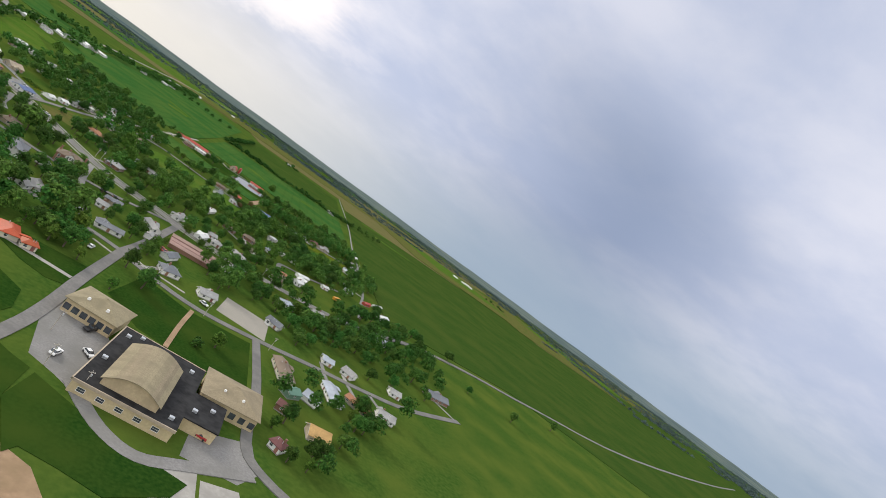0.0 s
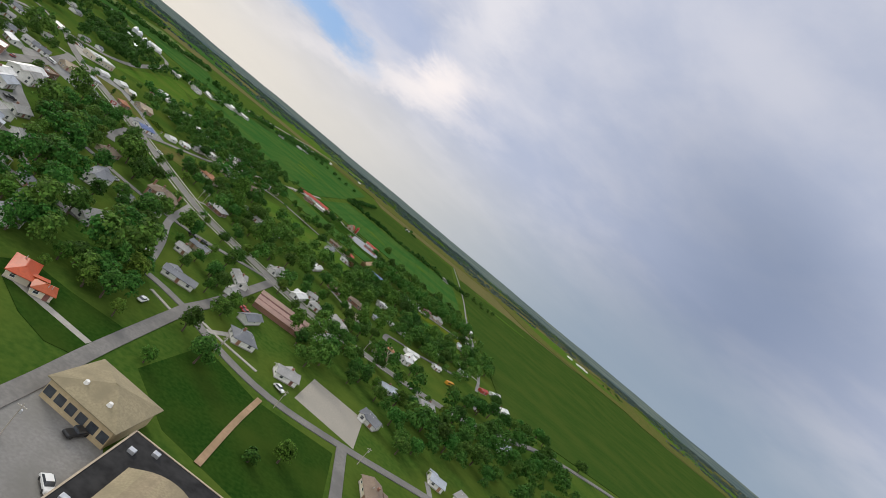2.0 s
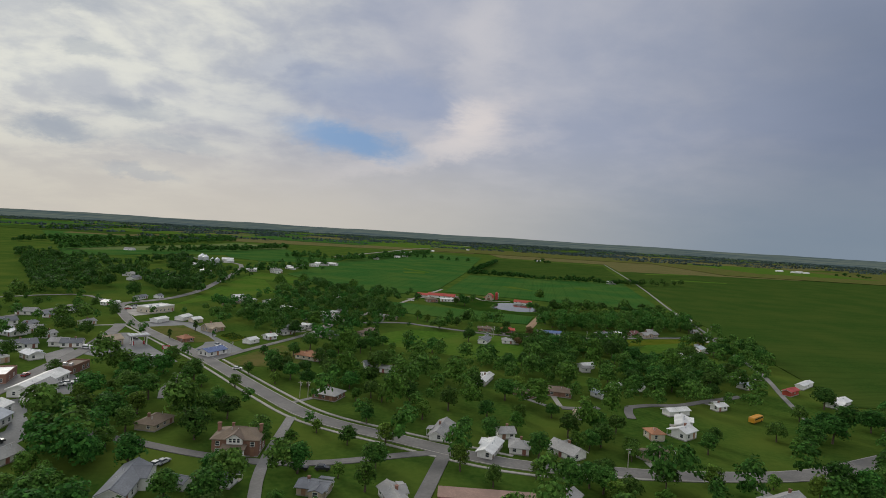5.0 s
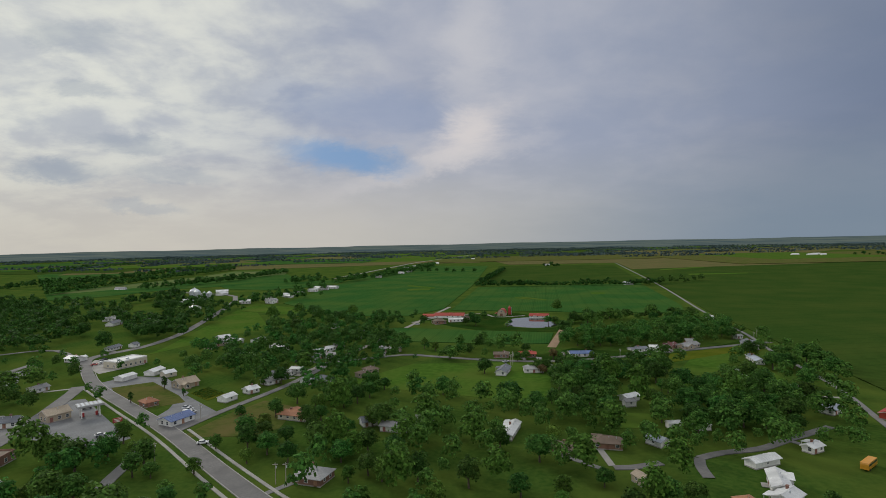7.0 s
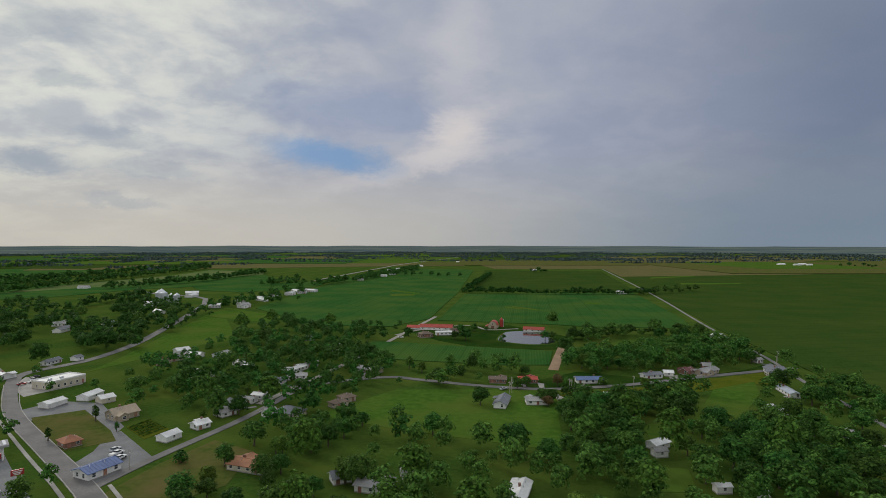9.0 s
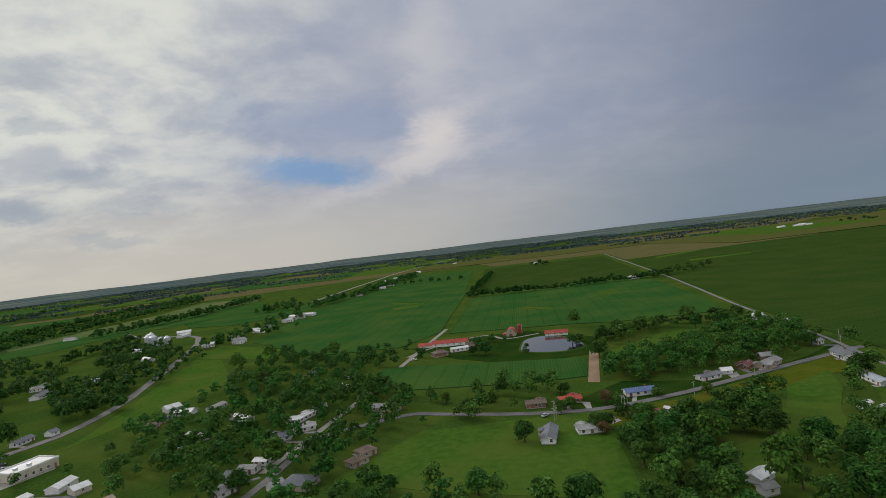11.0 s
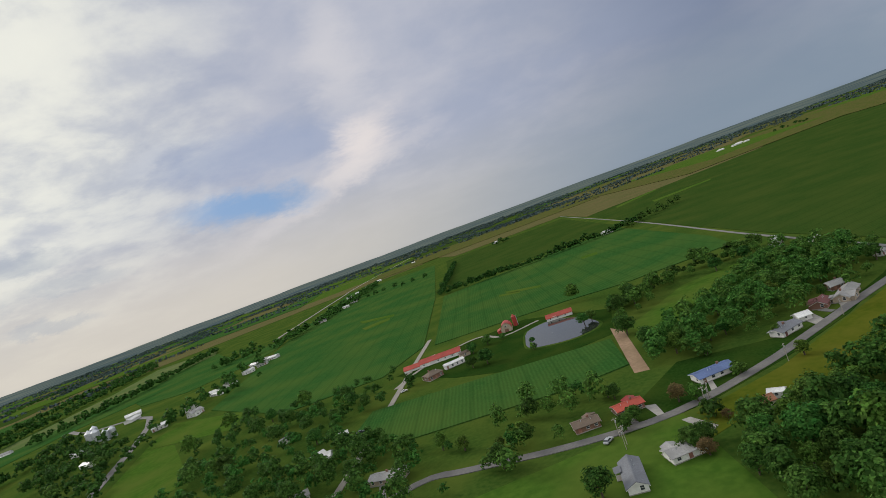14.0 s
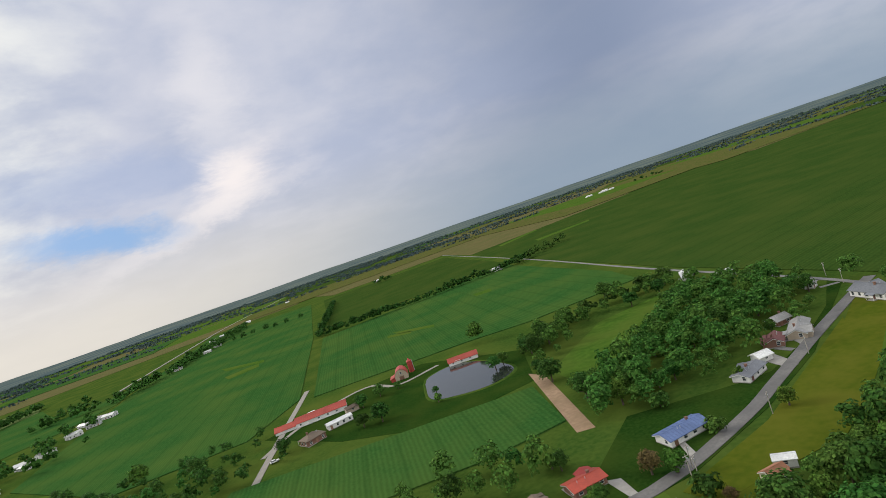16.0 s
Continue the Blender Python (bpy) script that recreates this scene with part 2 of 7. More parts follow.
M["lot_grey"] = material("lot_asphalt", (0.144, 0.147, 0.150), (0.189, 0.194, 0.194), 1.4, 0.9, 0.1, big=(0.117, 0.120, 0.121), bigscale=0.12)
M["gravel"] = material("gravel", (0.176, 0.170, 0.163), (0.232, 0.224, 0.217), 1.5, 0.95, 0.3, big=(0.155, 0.151, 0.140), bigscale=0.1)
M["pale_gravel"] = material("pale_gravel", (0.249, 0.232, 0.198), (0.310, 0.284, 0.241), 1.5, 0.95, 0.3, big=(0.258, 0.241, 0.206), bigscale=0.1)
M["concrete"] = material("concrete", (0.296, 0.281, 0.252), (0.355, 0.340, 0.311), 0.8, 0.9, 0.1, big=(0.252, 0.237, 0.215), bigscale=0.15)
M["dirt"] = material("dirt", (0.26, 0.17, 0.10), (0.33, 0.22, 0.13), 0.6, 0.95, 0.3, big=(0.22, 0.15, 0.08), bigscale=0.1)
M["water"] = material("water", (0.020, 0.026, 0.022), (0.030, 0.036, 0.028), 0.3, 0.06, 0.02, spec=0.5)
M["bark"] = material("bark", (0.07, 0.05, 0.035), (0.11, 0.085, 0.06), 3.0, 0.95, 0.5)
M["leaf"] = material("leaves", (0.032, 0.095, 0.016), (0.073, 0.154, 0.028), 0.7, 0.7, 0.0, vary=0.36, island=0.55, spec=0.06)
M["leaf_light"] = material("light_leaves", (0.054, 0.125, 0.017), (0.101, 0.177, 0.029), 0.7, 0.7, 0.0, vary=0.36, island=0.55, spec=0.06)
M["leaf_rust"] = material("rusty_leaves", (0.10, 0.075, 0.025), (0.15, 0.10, 0.04), 0.7, 0.75, 0.0, vary=0.2, island=0.35, spec=0.2)
for key in ("leaf", "leaf_light", "leaf_rust"):
    tree_nodes = M[key].node_tree
    shade = tree_nodes.nodes["Principled BSDF"]
    thin = tree_nodes.nodes.new("ShaderNodeBsdfTranslucent")
    both = tree_nodes.nodes.new("ShaderNodeMixShader")
    both.inputs[0].default_value = 0.25
    tree_nodes.links.new(shade.inputs["Base Color"].links[0].from_socket, thin.inputs[0])
    tree_nodes.links.new(shade.outputs[0], both.inputs[1])
    tree_nodes.links.new(thin.outputs[0], both.inputs[2])
    tree_nodes.links.new(both.outputs[0], tree_nodes.nodes["Material Output"].inputs[0])
# far foliage, with blue aerial haze painted into the base colour
M["far_leaf_hazed"] = material("far_woods", (0.058, 0.088, 0.086), (0.082, 0.116, 0.110), 0.12, 0.9, 0.0, island=0.12, spec=0.0)
WALLS = dict(white=(0.82, 0.81, 0.78), cream=(0.62, 0.56, 0.44), tan=(0.46, 0.38, 0.28), brick=(0.25, 0.13, 0.09), red=(0.40, 0.06, 0.035), green=(0.16, 0.28, 0.20), school=(0.50, 0.40, 0.24))
ROOFS = dict(slate=(0.19, 0.20, 0.22), grey=(0.36, 0.355, 0.345), brown=(0.20, 0.15, 0.11), orange=(0.42, 0.075, 0.014), bluegrey=(0.42, 0.46, 0.52), green=(0.12, 0.24, 0.18),
             rust=(0.36, 0.17, 0.09), maroon=(0.17, 0.07, 0.065), yellow=(0.62, 0.40, 0.15), white=(0.80, 0.80, 0.78), tan=(0.43, 0.35, 0.26), blue=(0.13, 0.19, 0.38), red=(0.46, 0.062, 0.036), rose=(0.34, 0.22, 0.18), school=(0.29, 0.24, 0.15))
for key, c in WALLS.items():
    d = tuple(v * 0.84 for v in c)
    M["wall_" + key] = material("wall_" + key, d, c, 1.6, 0.8, 0.15, big=tuple(v * 0.75 for v in c), bigscale=0.3, vary=0.08)
for key, c in ROOFS.items():
    d = tuple(v * 0.78 for v in c)
    shiny = key in ("white", "blue", "red", "green", "bluegrey", "orange")
    M["roof_" + key] = material("roof_" + key, d, c, 2.2, 0.55 if shiny else 0.9, 0.2, big=tuple(v * 0.68 for v in c), bigscale=0.22, vary=0.10)
M["trim"] = material("white_trim", (0.66, 0.65, 0.62), (0.74, 0.73, 0.70), 2.0, 0.6)
M["glass"] = material("window_glass", (0.035, 0.04, 0.05), (0.06, 0.07, 0.08), 0.6, 0.12, spec=0.8)
M["door"] = material("door_paint", (0.22, 0.10, 0.07), (0.30, 0.15, 0.10), 1.0, 0.6, vary=0.4)
M["steel"] = material("galvanised_steel", (0.50, 0.52, 0.55), (0.62, 0.64, 0.66), 0.8, 0.4, metal=0.6)
M["wood"] = material("weathered_wood", (0.30, 0.27, 0.23), (0.42, 0.38, 0.33), 2.5, 0.9, 0.3, stretch=(1, 1, 0.1))
M["tar"] = material("black_roofing", (0.011, 0.011, 0.012), (0.020, 0.020, 0.021), 0.5, 0.85, 0.15, big=(0.030, 0.030, 0.031), bigscale=0.25, spec=0.2)
M["rubber"] = material("tyre_rubber", (0.02, 0.02, 0.02), (0.035, 0.035, 0.035), 3.0, 0.9)
for key, c in dict(white=(0.75, 0.75, 0.74), black=(0.02, 0.02, 0.022), red=(0.35, 0.03, 0.03), silver=(0.42, 0.43, 0.45), blue=(0.06, 0.10, 0.25), yellow=(0.65, 0.30, 0.03)).items():
    M["car_" + key] = material("car_paint_" + key, tuple(v * 0.92 for v in c), c, 0.8, 0.3, spec=0.6)


# ---- builders ----
def part(name, bm, mat, parent, label=""):
    me = bpy.data.meshes.new(name)
    bm.normal_update()
    bm.to_mesh(me)
    bm.free()
    me.materials.append(mat)
    ob = new(name, me)
    ob.parent = parent
    if label:
        ob["label"] = label
    return ob


def box(bm, x0, x1, y0, y1, z0, z1, bevel=0.0):
    r = bmesh.ops.create_cube(bm, size=1.0)
    for v in r["verts"]:
        v.co = Vector(((x0 + x1) / 2 + v.co.x * (x1 - x0), (y0 + y1) / 2 + v.co.y * (y1 - y0), (z0 + z1) / 2 + v.co.z * (z1 - z0)))
    if bevel:
        es = list({e for v in r["verts"] for e in v.link_edges})
        bmesh.ops.bevel(bm, geom=es, offset=bevel, segments=1, affect="EDGES")
    return r["verts"]


def prism(bm, pts, vec):
    """A closed solid: a polygon swept along vec."""
    a = [bm.verts.new(p) for p in pts]
    b = [bm.verts.new(Vector(p) + Vector(vec)) for p in pts]
    n = len(pts)
    bm.faces.new(a[::-1])
    bm.faces.new(b)
    for i in range(n):
        bm.faces.new((a[i], a[(i + 1) % n], b[(i + 1) % n], b[i]))
    bmesh.ops.recalc_face_normals(bm, faces=bm.faces[:])


def base_empty(name, x, y, deg=0.0, z=0.0):
    ob = new(name)
    ob.matrix_basis = pose(x, y, z, 0, 0, deg)
    return ob


CLEAR = []


def sheet(name, pts, mat, z, thick, label, category, kind="structure"):
    """A flat piece of ground of the given outline, proud of what lies under it."""
    if name.startswith("field"):
        CLEAR.append(pts)
    bm = bmesh.new()
    area = sum(pts[i][0] * pts[(i + 1) % len(pts)][1] - pts[(i + 1) % len(pts)][0] * pts[i][1] for i in range(len(pts)))
    if area < 0:
        pts = pts[::-1]
    prism(bm, [(p[0], p[1], z - thick) for p in pts], (0, 0, thick))
    ob = part(name, bm, mat, None)
    return tagged(ob, label, category, kind=kind)


def smooth_line(pts, steps=4):
    """A rounded line through the given points."""
    p = [Vector((a, b, 0)) for a, b in pts]
    p = [2 * p[0] - p[1]] + p + [2 * p[-1] - p[-2]]
    out = []
    for i in range(1, len(p) - 2):
        for k in range(steps):
            t = k / steps
            out.append(0.5 * ((2 * p[i]) + (p[i + 1] - p[i - 1]) * t + (2 * p[i - 1] - 5 * p[i] + 4 * p[i + 1] - p[i + 2]) * t * t + (3 * p[i] - p[i - 1] - 3 * p[i + 1] + p[i + 2]) * t ** 3))
    out.append(p[-2])
    return out


ROADS = []


def ribbon(name, pts, width, mat, z, label, category, steps=4, offset=0.0, keep=True):
    line = smooth_line(pts, steps)
    bm = bmesh.new()
    rows = []
    for i, q in enumerate(line):
        d = (line[min(i + 1, len(line) - 1)] - line[max(i - 1, 0)]).normalized()
        s = Vector((d.y, -d.x, 0))
        a, b = q + s * (offset - width / 2), q + s * (offset + width / 2)
        top = z + 0.2
        rows.append([bm.verts.new((a.x, a.y, -0.05)), bm.verts.new((a.x, a.y, top)), bm.verts.new((b.x, b.y, top)), bm.verts.new((b.x, b.y, -0.05))])
    for r0, r1 in zip(rows, rows[1:]):
        for k in range(3):
            bm.faces.new((r0[k], r0[k + 1], r1[k + 1], r1[k]))
    bmesh.ops.recalc_face_normals(bm, faces=bm.faces[:])
    if keep:
        ROADS.append((line, width))
    return tagged(part(name, bm, mat, None), label, category, kind="structure")


SHARED = {}


def shared_mesh(key, make, mat):
    if key not in SHARED:
        bm = bmesh.new()
        make(bm)
        bm.normal_update()
        me = bpy.data.meshes.new(key[0])
        bm.to_mesh(me)
        bm.free()
        me.materials.append(mat)
        SHARED[key] = me
    return SHARED[key]


def fitted(name, key, make, mat, parent, m):
    ob = new(name, shared_mesh(key, make, mat))
    ob.parent = parent
    ob.matrix_basis = m
    return ob


def add_window(parent, x, y, z, deg, w=1.0, h=1.25):
    """A window on a wall: its frame with a sill, and a pane set back in it."""
    def frame_bm(bm):
        t = 0.09
        box(bm, -w / 2 - t, -w / 2, -0.03, 0.07, -h / 2 - t, h / 2 + t)
        box(bm, w / 2, w / 2 + t, -0.03, 0.07, -h / 2 - t, h / 2 + t)
        box(bm, -w / 2, w / 2, -0.03, 0.07, h / 2, h / 2 + t)
        box(bm, -w / 2, w / 2, -0.03, 0.11, -h / 2 - t, -h / 2)
        box(bm, -w / 2, w / 2, -0.03, 0.05, -0.03, 0.03)

    def pane_bm(bm):
        box(bm, -w / 2, w / 2, -0.02, 0.02, -h / 2, h / 2)
    f = fitted("window", ("window", w, h), frame_bm, M["trim"], parent, pose(x, y, z, 0, 0, deg))
    fitted("pane", ("pane", w, h), pane_bm, M["glass"], f, pose(0, 0, 0))


def add_door(parent, x, y, deg, w=0.95, h=2.05, mat="door", name="door"):
    def bm_door(bm):
        box(bm, -w / 2, w / 2, -0.03, 0.05, 0.0, h, 0.02)
        box(bm, -w / 2 - 0.1, -w / 2, -0.03, 0.08, 0.0, h + 0.1)
        box(bm, w / 2, w / 2 + 0.1, -0.03, 0.08, 0.0, h + 0.1)
        box(bm, -w / 2, w / 2, -0.03, 0.08, h, h + 0.1)
    fitted(name, (name, w, h, mat), bm_door, M[mat], parent, pose(x, y, 0.02, 0, 0, deg))


HOUSES = []
LABELS = dict(ranch="long low one-storey ranch house", cottage="small one-storey wooden cottage", house="family house with a pitched roof", mansion="large two-storey brick house with brown hipped roof",
              shed="small outbuilding with a pitched roof", garage="detached garage with a pitched roof", shop="commercial building on the main street", store="large flat-roofed store beside a car park",
              storage="long low row of storage units", trailer="long narrow mobile home", office="long low office with a blue metal roof", pole_barn="metal-sided pole barn", farmhouse="tall white wooden farmhouse",
              barn="farm barn with a pitched roof", shelter="open-sided picnic shelter", warehouse="long metal warehouse by the silos")


def add_seams(ob, l, w, h, rise, over, t, mat):
    """Raised seams of a metal roof, each a part."""
    a, b = l / 2 + over, w / 2 + over
    drop = rise * over / (w / 2)
    n = max(3, int(2 * a / 1.1))
    for s in (-1, 1):
        bm = bmesh.new()
        prism(bm, [(-0.04, s * b, h - drop + t), (0.04, s * b, h - drop + t), (0.04, s * 0.05, h + rise + t * 1.15), (-0.04, s * 0.05, h + rise + t * 1.15)], (0, 0, 0.07))
        first = part("seam", bm, mat, ob)
        first.location.x = -a + 0.1
        for i in range(1, n + 1):
            o = new("seam", first.data)
            o.parent, o.location = ob, (-a + 0.1 + (2 * a - 0.2) * i / n, 0, 0)


def gable_roof(l, w, h, rise, over, t):
    bm = bmesh.new()
    a, b = l / 2 + over, w / 2 + over
    drop = rise * over / (w / 2)
    prof = [(-b, h - drop), (0, h + rise), (b, h - drop), (b, h - drop + t), (0, h + rise + t * 1.15), (-b, h - drop + t)]
    prism(bm, [(-a, y, z) for y, z in prof], (2 * a, 0, 0))
    box(bm, -a, a, -0.16, 0.16, h + rise + t * 0.9, h + rise + t * 1.3)
    return bm


def hip_roof(l, w, h, rise, over, t):
    bm = bmesh.new()
    a, b = l / 2 + over, w / 2 + over
    r = max(0.2, a - b)
    lo = [bm.verts.new(p) for p in ((-a, -b, h - 0.12), (a, -b, h - 0.12), (a, b, h - 0.12), (-a, b, h - 0.12))]
    ea = [bm.verts.new(p) for p in ((-a, -b, h - 0.12 + t), (a, -b, h - 0.12 + t), (a, b, h - 0.12 + t), (-a, b, h - 0.12 + t))]
    r0, r1 = bm.verts.new((-r, 0, h + rise)), bm.verts.new((r, 0, h + rise))
    bm.faces.new(lo[::-1])
    for i in range(4):
        bm.faces.new((lo[i], lo[(i + 1) % 4], ea[(i + 1) % 4], ea[i]))
    bm.faces.new((ea[0], ea[1], r1, r0))
    bm.faces.new((ea[2], ea[3], r0, r1))
    bm.faces.new((ea[1], ea[2], r1))
    bm.faces.new((ea[3], ea[0], r0))
    bmesh.ops.recalc_face_normals(bm, faces=bm.faces[:])
    box(bm, -r - 0.1, r + 0.1, -0.14, 0.14, h + rise - 0.06, h + rise + 0.07)
    return bm


def house(kind, x, y, deg, l, w, h, roof, wall, rm, extras=()):
    rng = random.Random(int(x * 31 + y * 17 + l * 7))
    ob = base_empty(kind if kind not in ("mansion",) else "brick_house", x, y, deg)
    tagged(ob, f"{wall} {LABELS[kind]}, {rm} roof" if kind not in ("mansion", "office") else LABELS[kind], "building" if kind in ("shop", "store", "storage", "warehouse", "office") else "house" if kind in ("ranch", "cottage", "house", "mansion", "trailer", "farmhouse") else "outbuilding", kind="thing")
    HOUSES.append((x, y, max(l, w) / 2))
    metal = rm in ("white", "blue", "red", "green", "bluegrey") or kind in ("pole_barn", "barn", "warehouse", "trailer")
    rise = 0.0 if roof == "f" else w / 2 * (0.30 if kind in ("ranch", "trailer", "storage", "office") else 0.38 if metal else 0.5)
    wm = M["wall_" + wall]
    bm = bmesh.new()
    if roof == "g":
        prism(bm, [(-l / 2, -w / 2, 0), (-l / 2, w / 2, 0), (-l / 2, w / 2, h), (-l / 2, 0, h + rise), (-l / 2, -w / 2, h)], (l, 0, 0))
    else:
        box(bm, -l / 2, l / 2, -w / 2, w / 2, 0, h)
    part("wall", bm, wm, ob)
    bm = bmesh.new()
    box(bm, -l / 2 - 0.05, l / 2 + 0.05, -w / 2 - 0.05, w / 2 + 0.05, 0, 0.35)
    part("foundation", bm, M["concrete"], ob)
    over = 0.25 if kind in ("trailer", "shed", "storage") else 0.5
    if roof == "g":
        part("roof", gable_roof(l, w, h, rise, over, 0.16), M["roof_" + rm], ob)
        if rm == "blue" or kind == "pole_barn":
            add_seams(ob, l, w, h, rise, over, 0.16, M["roof_" + rm])
        for s in (-1, 1):
            bm = bmesh.new()
            bx = s * (l / 2 + over + 0.02)
            b = w / 2 + over
            drop = rise * over / (w / 2)
            prism(bm, [(bx, -b, h - drop), (bx, 0, h + rise), (bx, b, h - drop), (bx, b, h - drop - 0.18), (bx, 0, h + rise - 0.18), (bx, -b, h - drop - 0.18)], (0.03 * s, 0, 0))
            part("bargeboard", bm, M["trim"], ob)
    elif roof == "h":
        part("roof", hip_roof(l, w, h, rise, over, 0.16), M["roof_" + rm], ob)
    else:
        bm = bmesh.new()
        box(bm, -l / 2 + 0.2, l / 2 - 0.2, -w / 2 + 0.2, w / 2 - 0.2, h, h + 0.06)
        part("roof", bm, M["roof_" + rm], ob)
        bm = bmesh.new()
        for q in ((-l / 2 - 0.03, l / 2 + 0.03, -w / 2 - 0.03, -w / 2 + 0.22), (-l / 2 - 0.03, l / 2 + 0.03, w / 2 - 0.22, w / 2 + 0.03), (-l / 2 - 0.03, -l / 2 + 0.22, -w / 2 + 0.22, w / 2 - 0.22), (l / 2 - 0.22, l / 2 + 0.03, -w / 2 + 0.22, w / 2 - 0.22)):
            box(bm, *q, h - 0.15, h + 0.55)
        part("parapet", bm, M["trim"] if wall != "brick" else wm, ob)
        for i in range(2):
            bm = bmesh.new()
            cx, cy = rng.uniform(-l / 3, l / 3), rng.uniform(-w / 4, w / 4)
            box(bm, cx - 0.8, cx + 0.8, cy - 0.6, cy + 0.6, h + 0.06, h + 1.0, 0.05)
            part("roof_unit", bm, M["steel"], ob)
    # a cross wing under a roof of its own
    if kind in ("ranch", "house", "cottage", "farmhouse") and roof == "g" and l >= 7.0 and rng.random() < 0.7:
        ww, out, cx, sd = l * rng.uniform(0.36, 0.46), w * rng.uniform(0.18, 0.34), l * rng.choice((-0.24, 0.24)), rng.choice((-1, 1))
        wr, reach = rise * min(0.92, ww / w), w / 2 + out
        bm = bmesh.new()
        prism(bm, [(cx - ww / 2, 0, 0), (cx + ww / 2, 0, 0), (cx + ww / 2, 0, h - 0.02), (cx, 0, h - 0.02 + wr), (cx - ww / 2, 0, h - 0.02)], (0, sd * reach, 0))
        wing = part("wing", bm, wm, ob)
        rf = part("wing_roof", gable_roof(reach, ww, h, wr, min(over, 0.35), 0.15), M["roof_" + rm], wing)
        rf.matrix_basis = pose(cx, sd * reach / 2, 0, 0, 0, 90)
        add_window(wing, cx, sd * reach, 1.5, 0 if sd > 0 else 180, 1.3, 1.2)
    # openings
    storeys = [1.55] if h < 4.4 else [1.55, 4.0] if h > 4.9 else [1.55, 3.6]
    if kind in ("barn", "pole_barn", "warehouse", "garage", "shed", "storage"):
        dw = min(3.0, w * 0.42)
        add_door(ob, l / 2, 0, -90, dw, min(2.6, h - 0.3), "trim", "big_door")
        if kind in ("storage", "warehouse"):
            n = max(2, int(l / 3.4))
            for i in range(n):
                add_door(ob, -l / 2 + (i + 0.5) * l / n, -w / 2, 180, 2.2, 2.3, "trim", "big_door")
        else:
            add_window(ob, 0, -w / 2, 1.6, 180, 0.9, 0.9)
            add_door(ob, -l / 4, w / 2, 0, 0.95, 2.05)
    elif kind == "shelter":
        pass
    else:
        n = max(2, int(l / 2.9))
        dn = rng.randrange(n)
        for zi, zz in enumerate(storeys):
            for i in range(n):
                px = -l / 2 + (i + 0.5) * l / n
                if zi == 0 and i == dn:
                    add_door(ob, px, w / 2, 0)
                    add_window(ob, px, -w / 2, zz, 180, 1.1, 1.2)
                elif zi == 0 and i == (dn + 1) % n:
                    add_window(ob, px, w / 2, zz, 0, 1.7, 1.25)
                    add_door(ob, px, -w / 2, 180)
                else:
                    add_window(ob, px, w / 2, zz, 0, 1.1, 1.25)
                    add_window(ob, px, -w / 2, zz, 180, 1.1, 1.25)
            for s in (-1, 1):
                add_window(ob, s * l / 2, -w / 5, zz, -90 * s, 1.0, 1.2)
                if w > 7:
                    add_window(ob, s * l / 2, w / 5, zz, -90 * s, 1.0, 1.2)
        if roof != "f" and rng.random() < 0.6 and kind not in ("trailer", "office"):
            bm = bmesh.new()
            cx = rng.uniform(-l / 4, l / 4)
            box(bm, cx - 0.35, cx + 0.35, 0.3, 0.95, h + 0.2, h + rise + 0.7, 0.03)
            box(bm, cx - 0.42, cx + 0.42, 0.23, 1.02, h + rise + 0.7, h + rise + 0.85)
            part("chimney", bm, M["wall_brick"], ob)
        if kind in ("ranch", "cottage", "house", "farmhouse"):
            px = -l / 2 + (dn + 0.5) * l / n
            bm = bmesh.new()
            box(bm, px - 1.6, px + 1.6, w / 2 + 0.05, w / 2 + 1.9, 0, 0.22, 0.03)
            part("porch_step", bm, M["concrete"], ob)
            if rng.random() < 0.55:
                bm = bmesh.new()
                prism(bm, [(px - 1.9, w / 2, 2.55), (px - 1.9, w / 2 + 2.1, 2.3), (px - 1.9, w / 2 + 2.1, 2.42), (px - 1.9, w / 2, 2.7)], (3.8, 0, 0))
                part("porch_roof", bm, M["roof_" + rm], ob)
                for s in (-1, 1):
                    bm = bmesh.new()
                    box(bm, px + s * 1.6 - 0.06, px + s * 1.6 + 0.06, w / 2 + 1.75, w / 2 + 1.87, 0.22, 2.34)
                    part("porch_post", bm, M["trim"], ob)
        for i in range(2):
            if roof != "f":
                bm = bmesh.new()
                bmesh.ops.create_cone(bm, cap_ends=True, segments=8, radius1=0.09, radius2=0.09, depth=0.9, matrix=Matrix.Translation((rng.uniform(-l / 3, l / 3), -w / 6, h + rise * 0.66 + 0.35)))
                part("vent_pipe", bm, M["steel"], ob)
    return ob


# ---- ground, fields, roads ----
def big_ground():
    bm = bmesh.new()
    n, rad = 96, 6500.0
    rings = [0.0, 150, 400, 900, 1800, 3200, 4800, rad]
    prev = [bm.verts.new((0, 0, 0))]
    for r in rings[1:]:
        cur = [bm.verts.new((r * math.cos(2 * math.pi * i / n), r * math.sin(2 * math.pi * i / n), 0)) for i in range(n)]
        for i in range(n):
            j = (i + 1) % n
            if len(prev) == 1:
                bm.faces.new((prev[0], cur[i], cur[j]))
            else:
                bm.faces.new((prev[i], cur[i], cur[j], prev[j]))
        prev = cur
    tagged(part("ground", bm, M["grass"], None), "flat green grassy ground reaching the horizon", "ground", kind="structure")


big_ground()

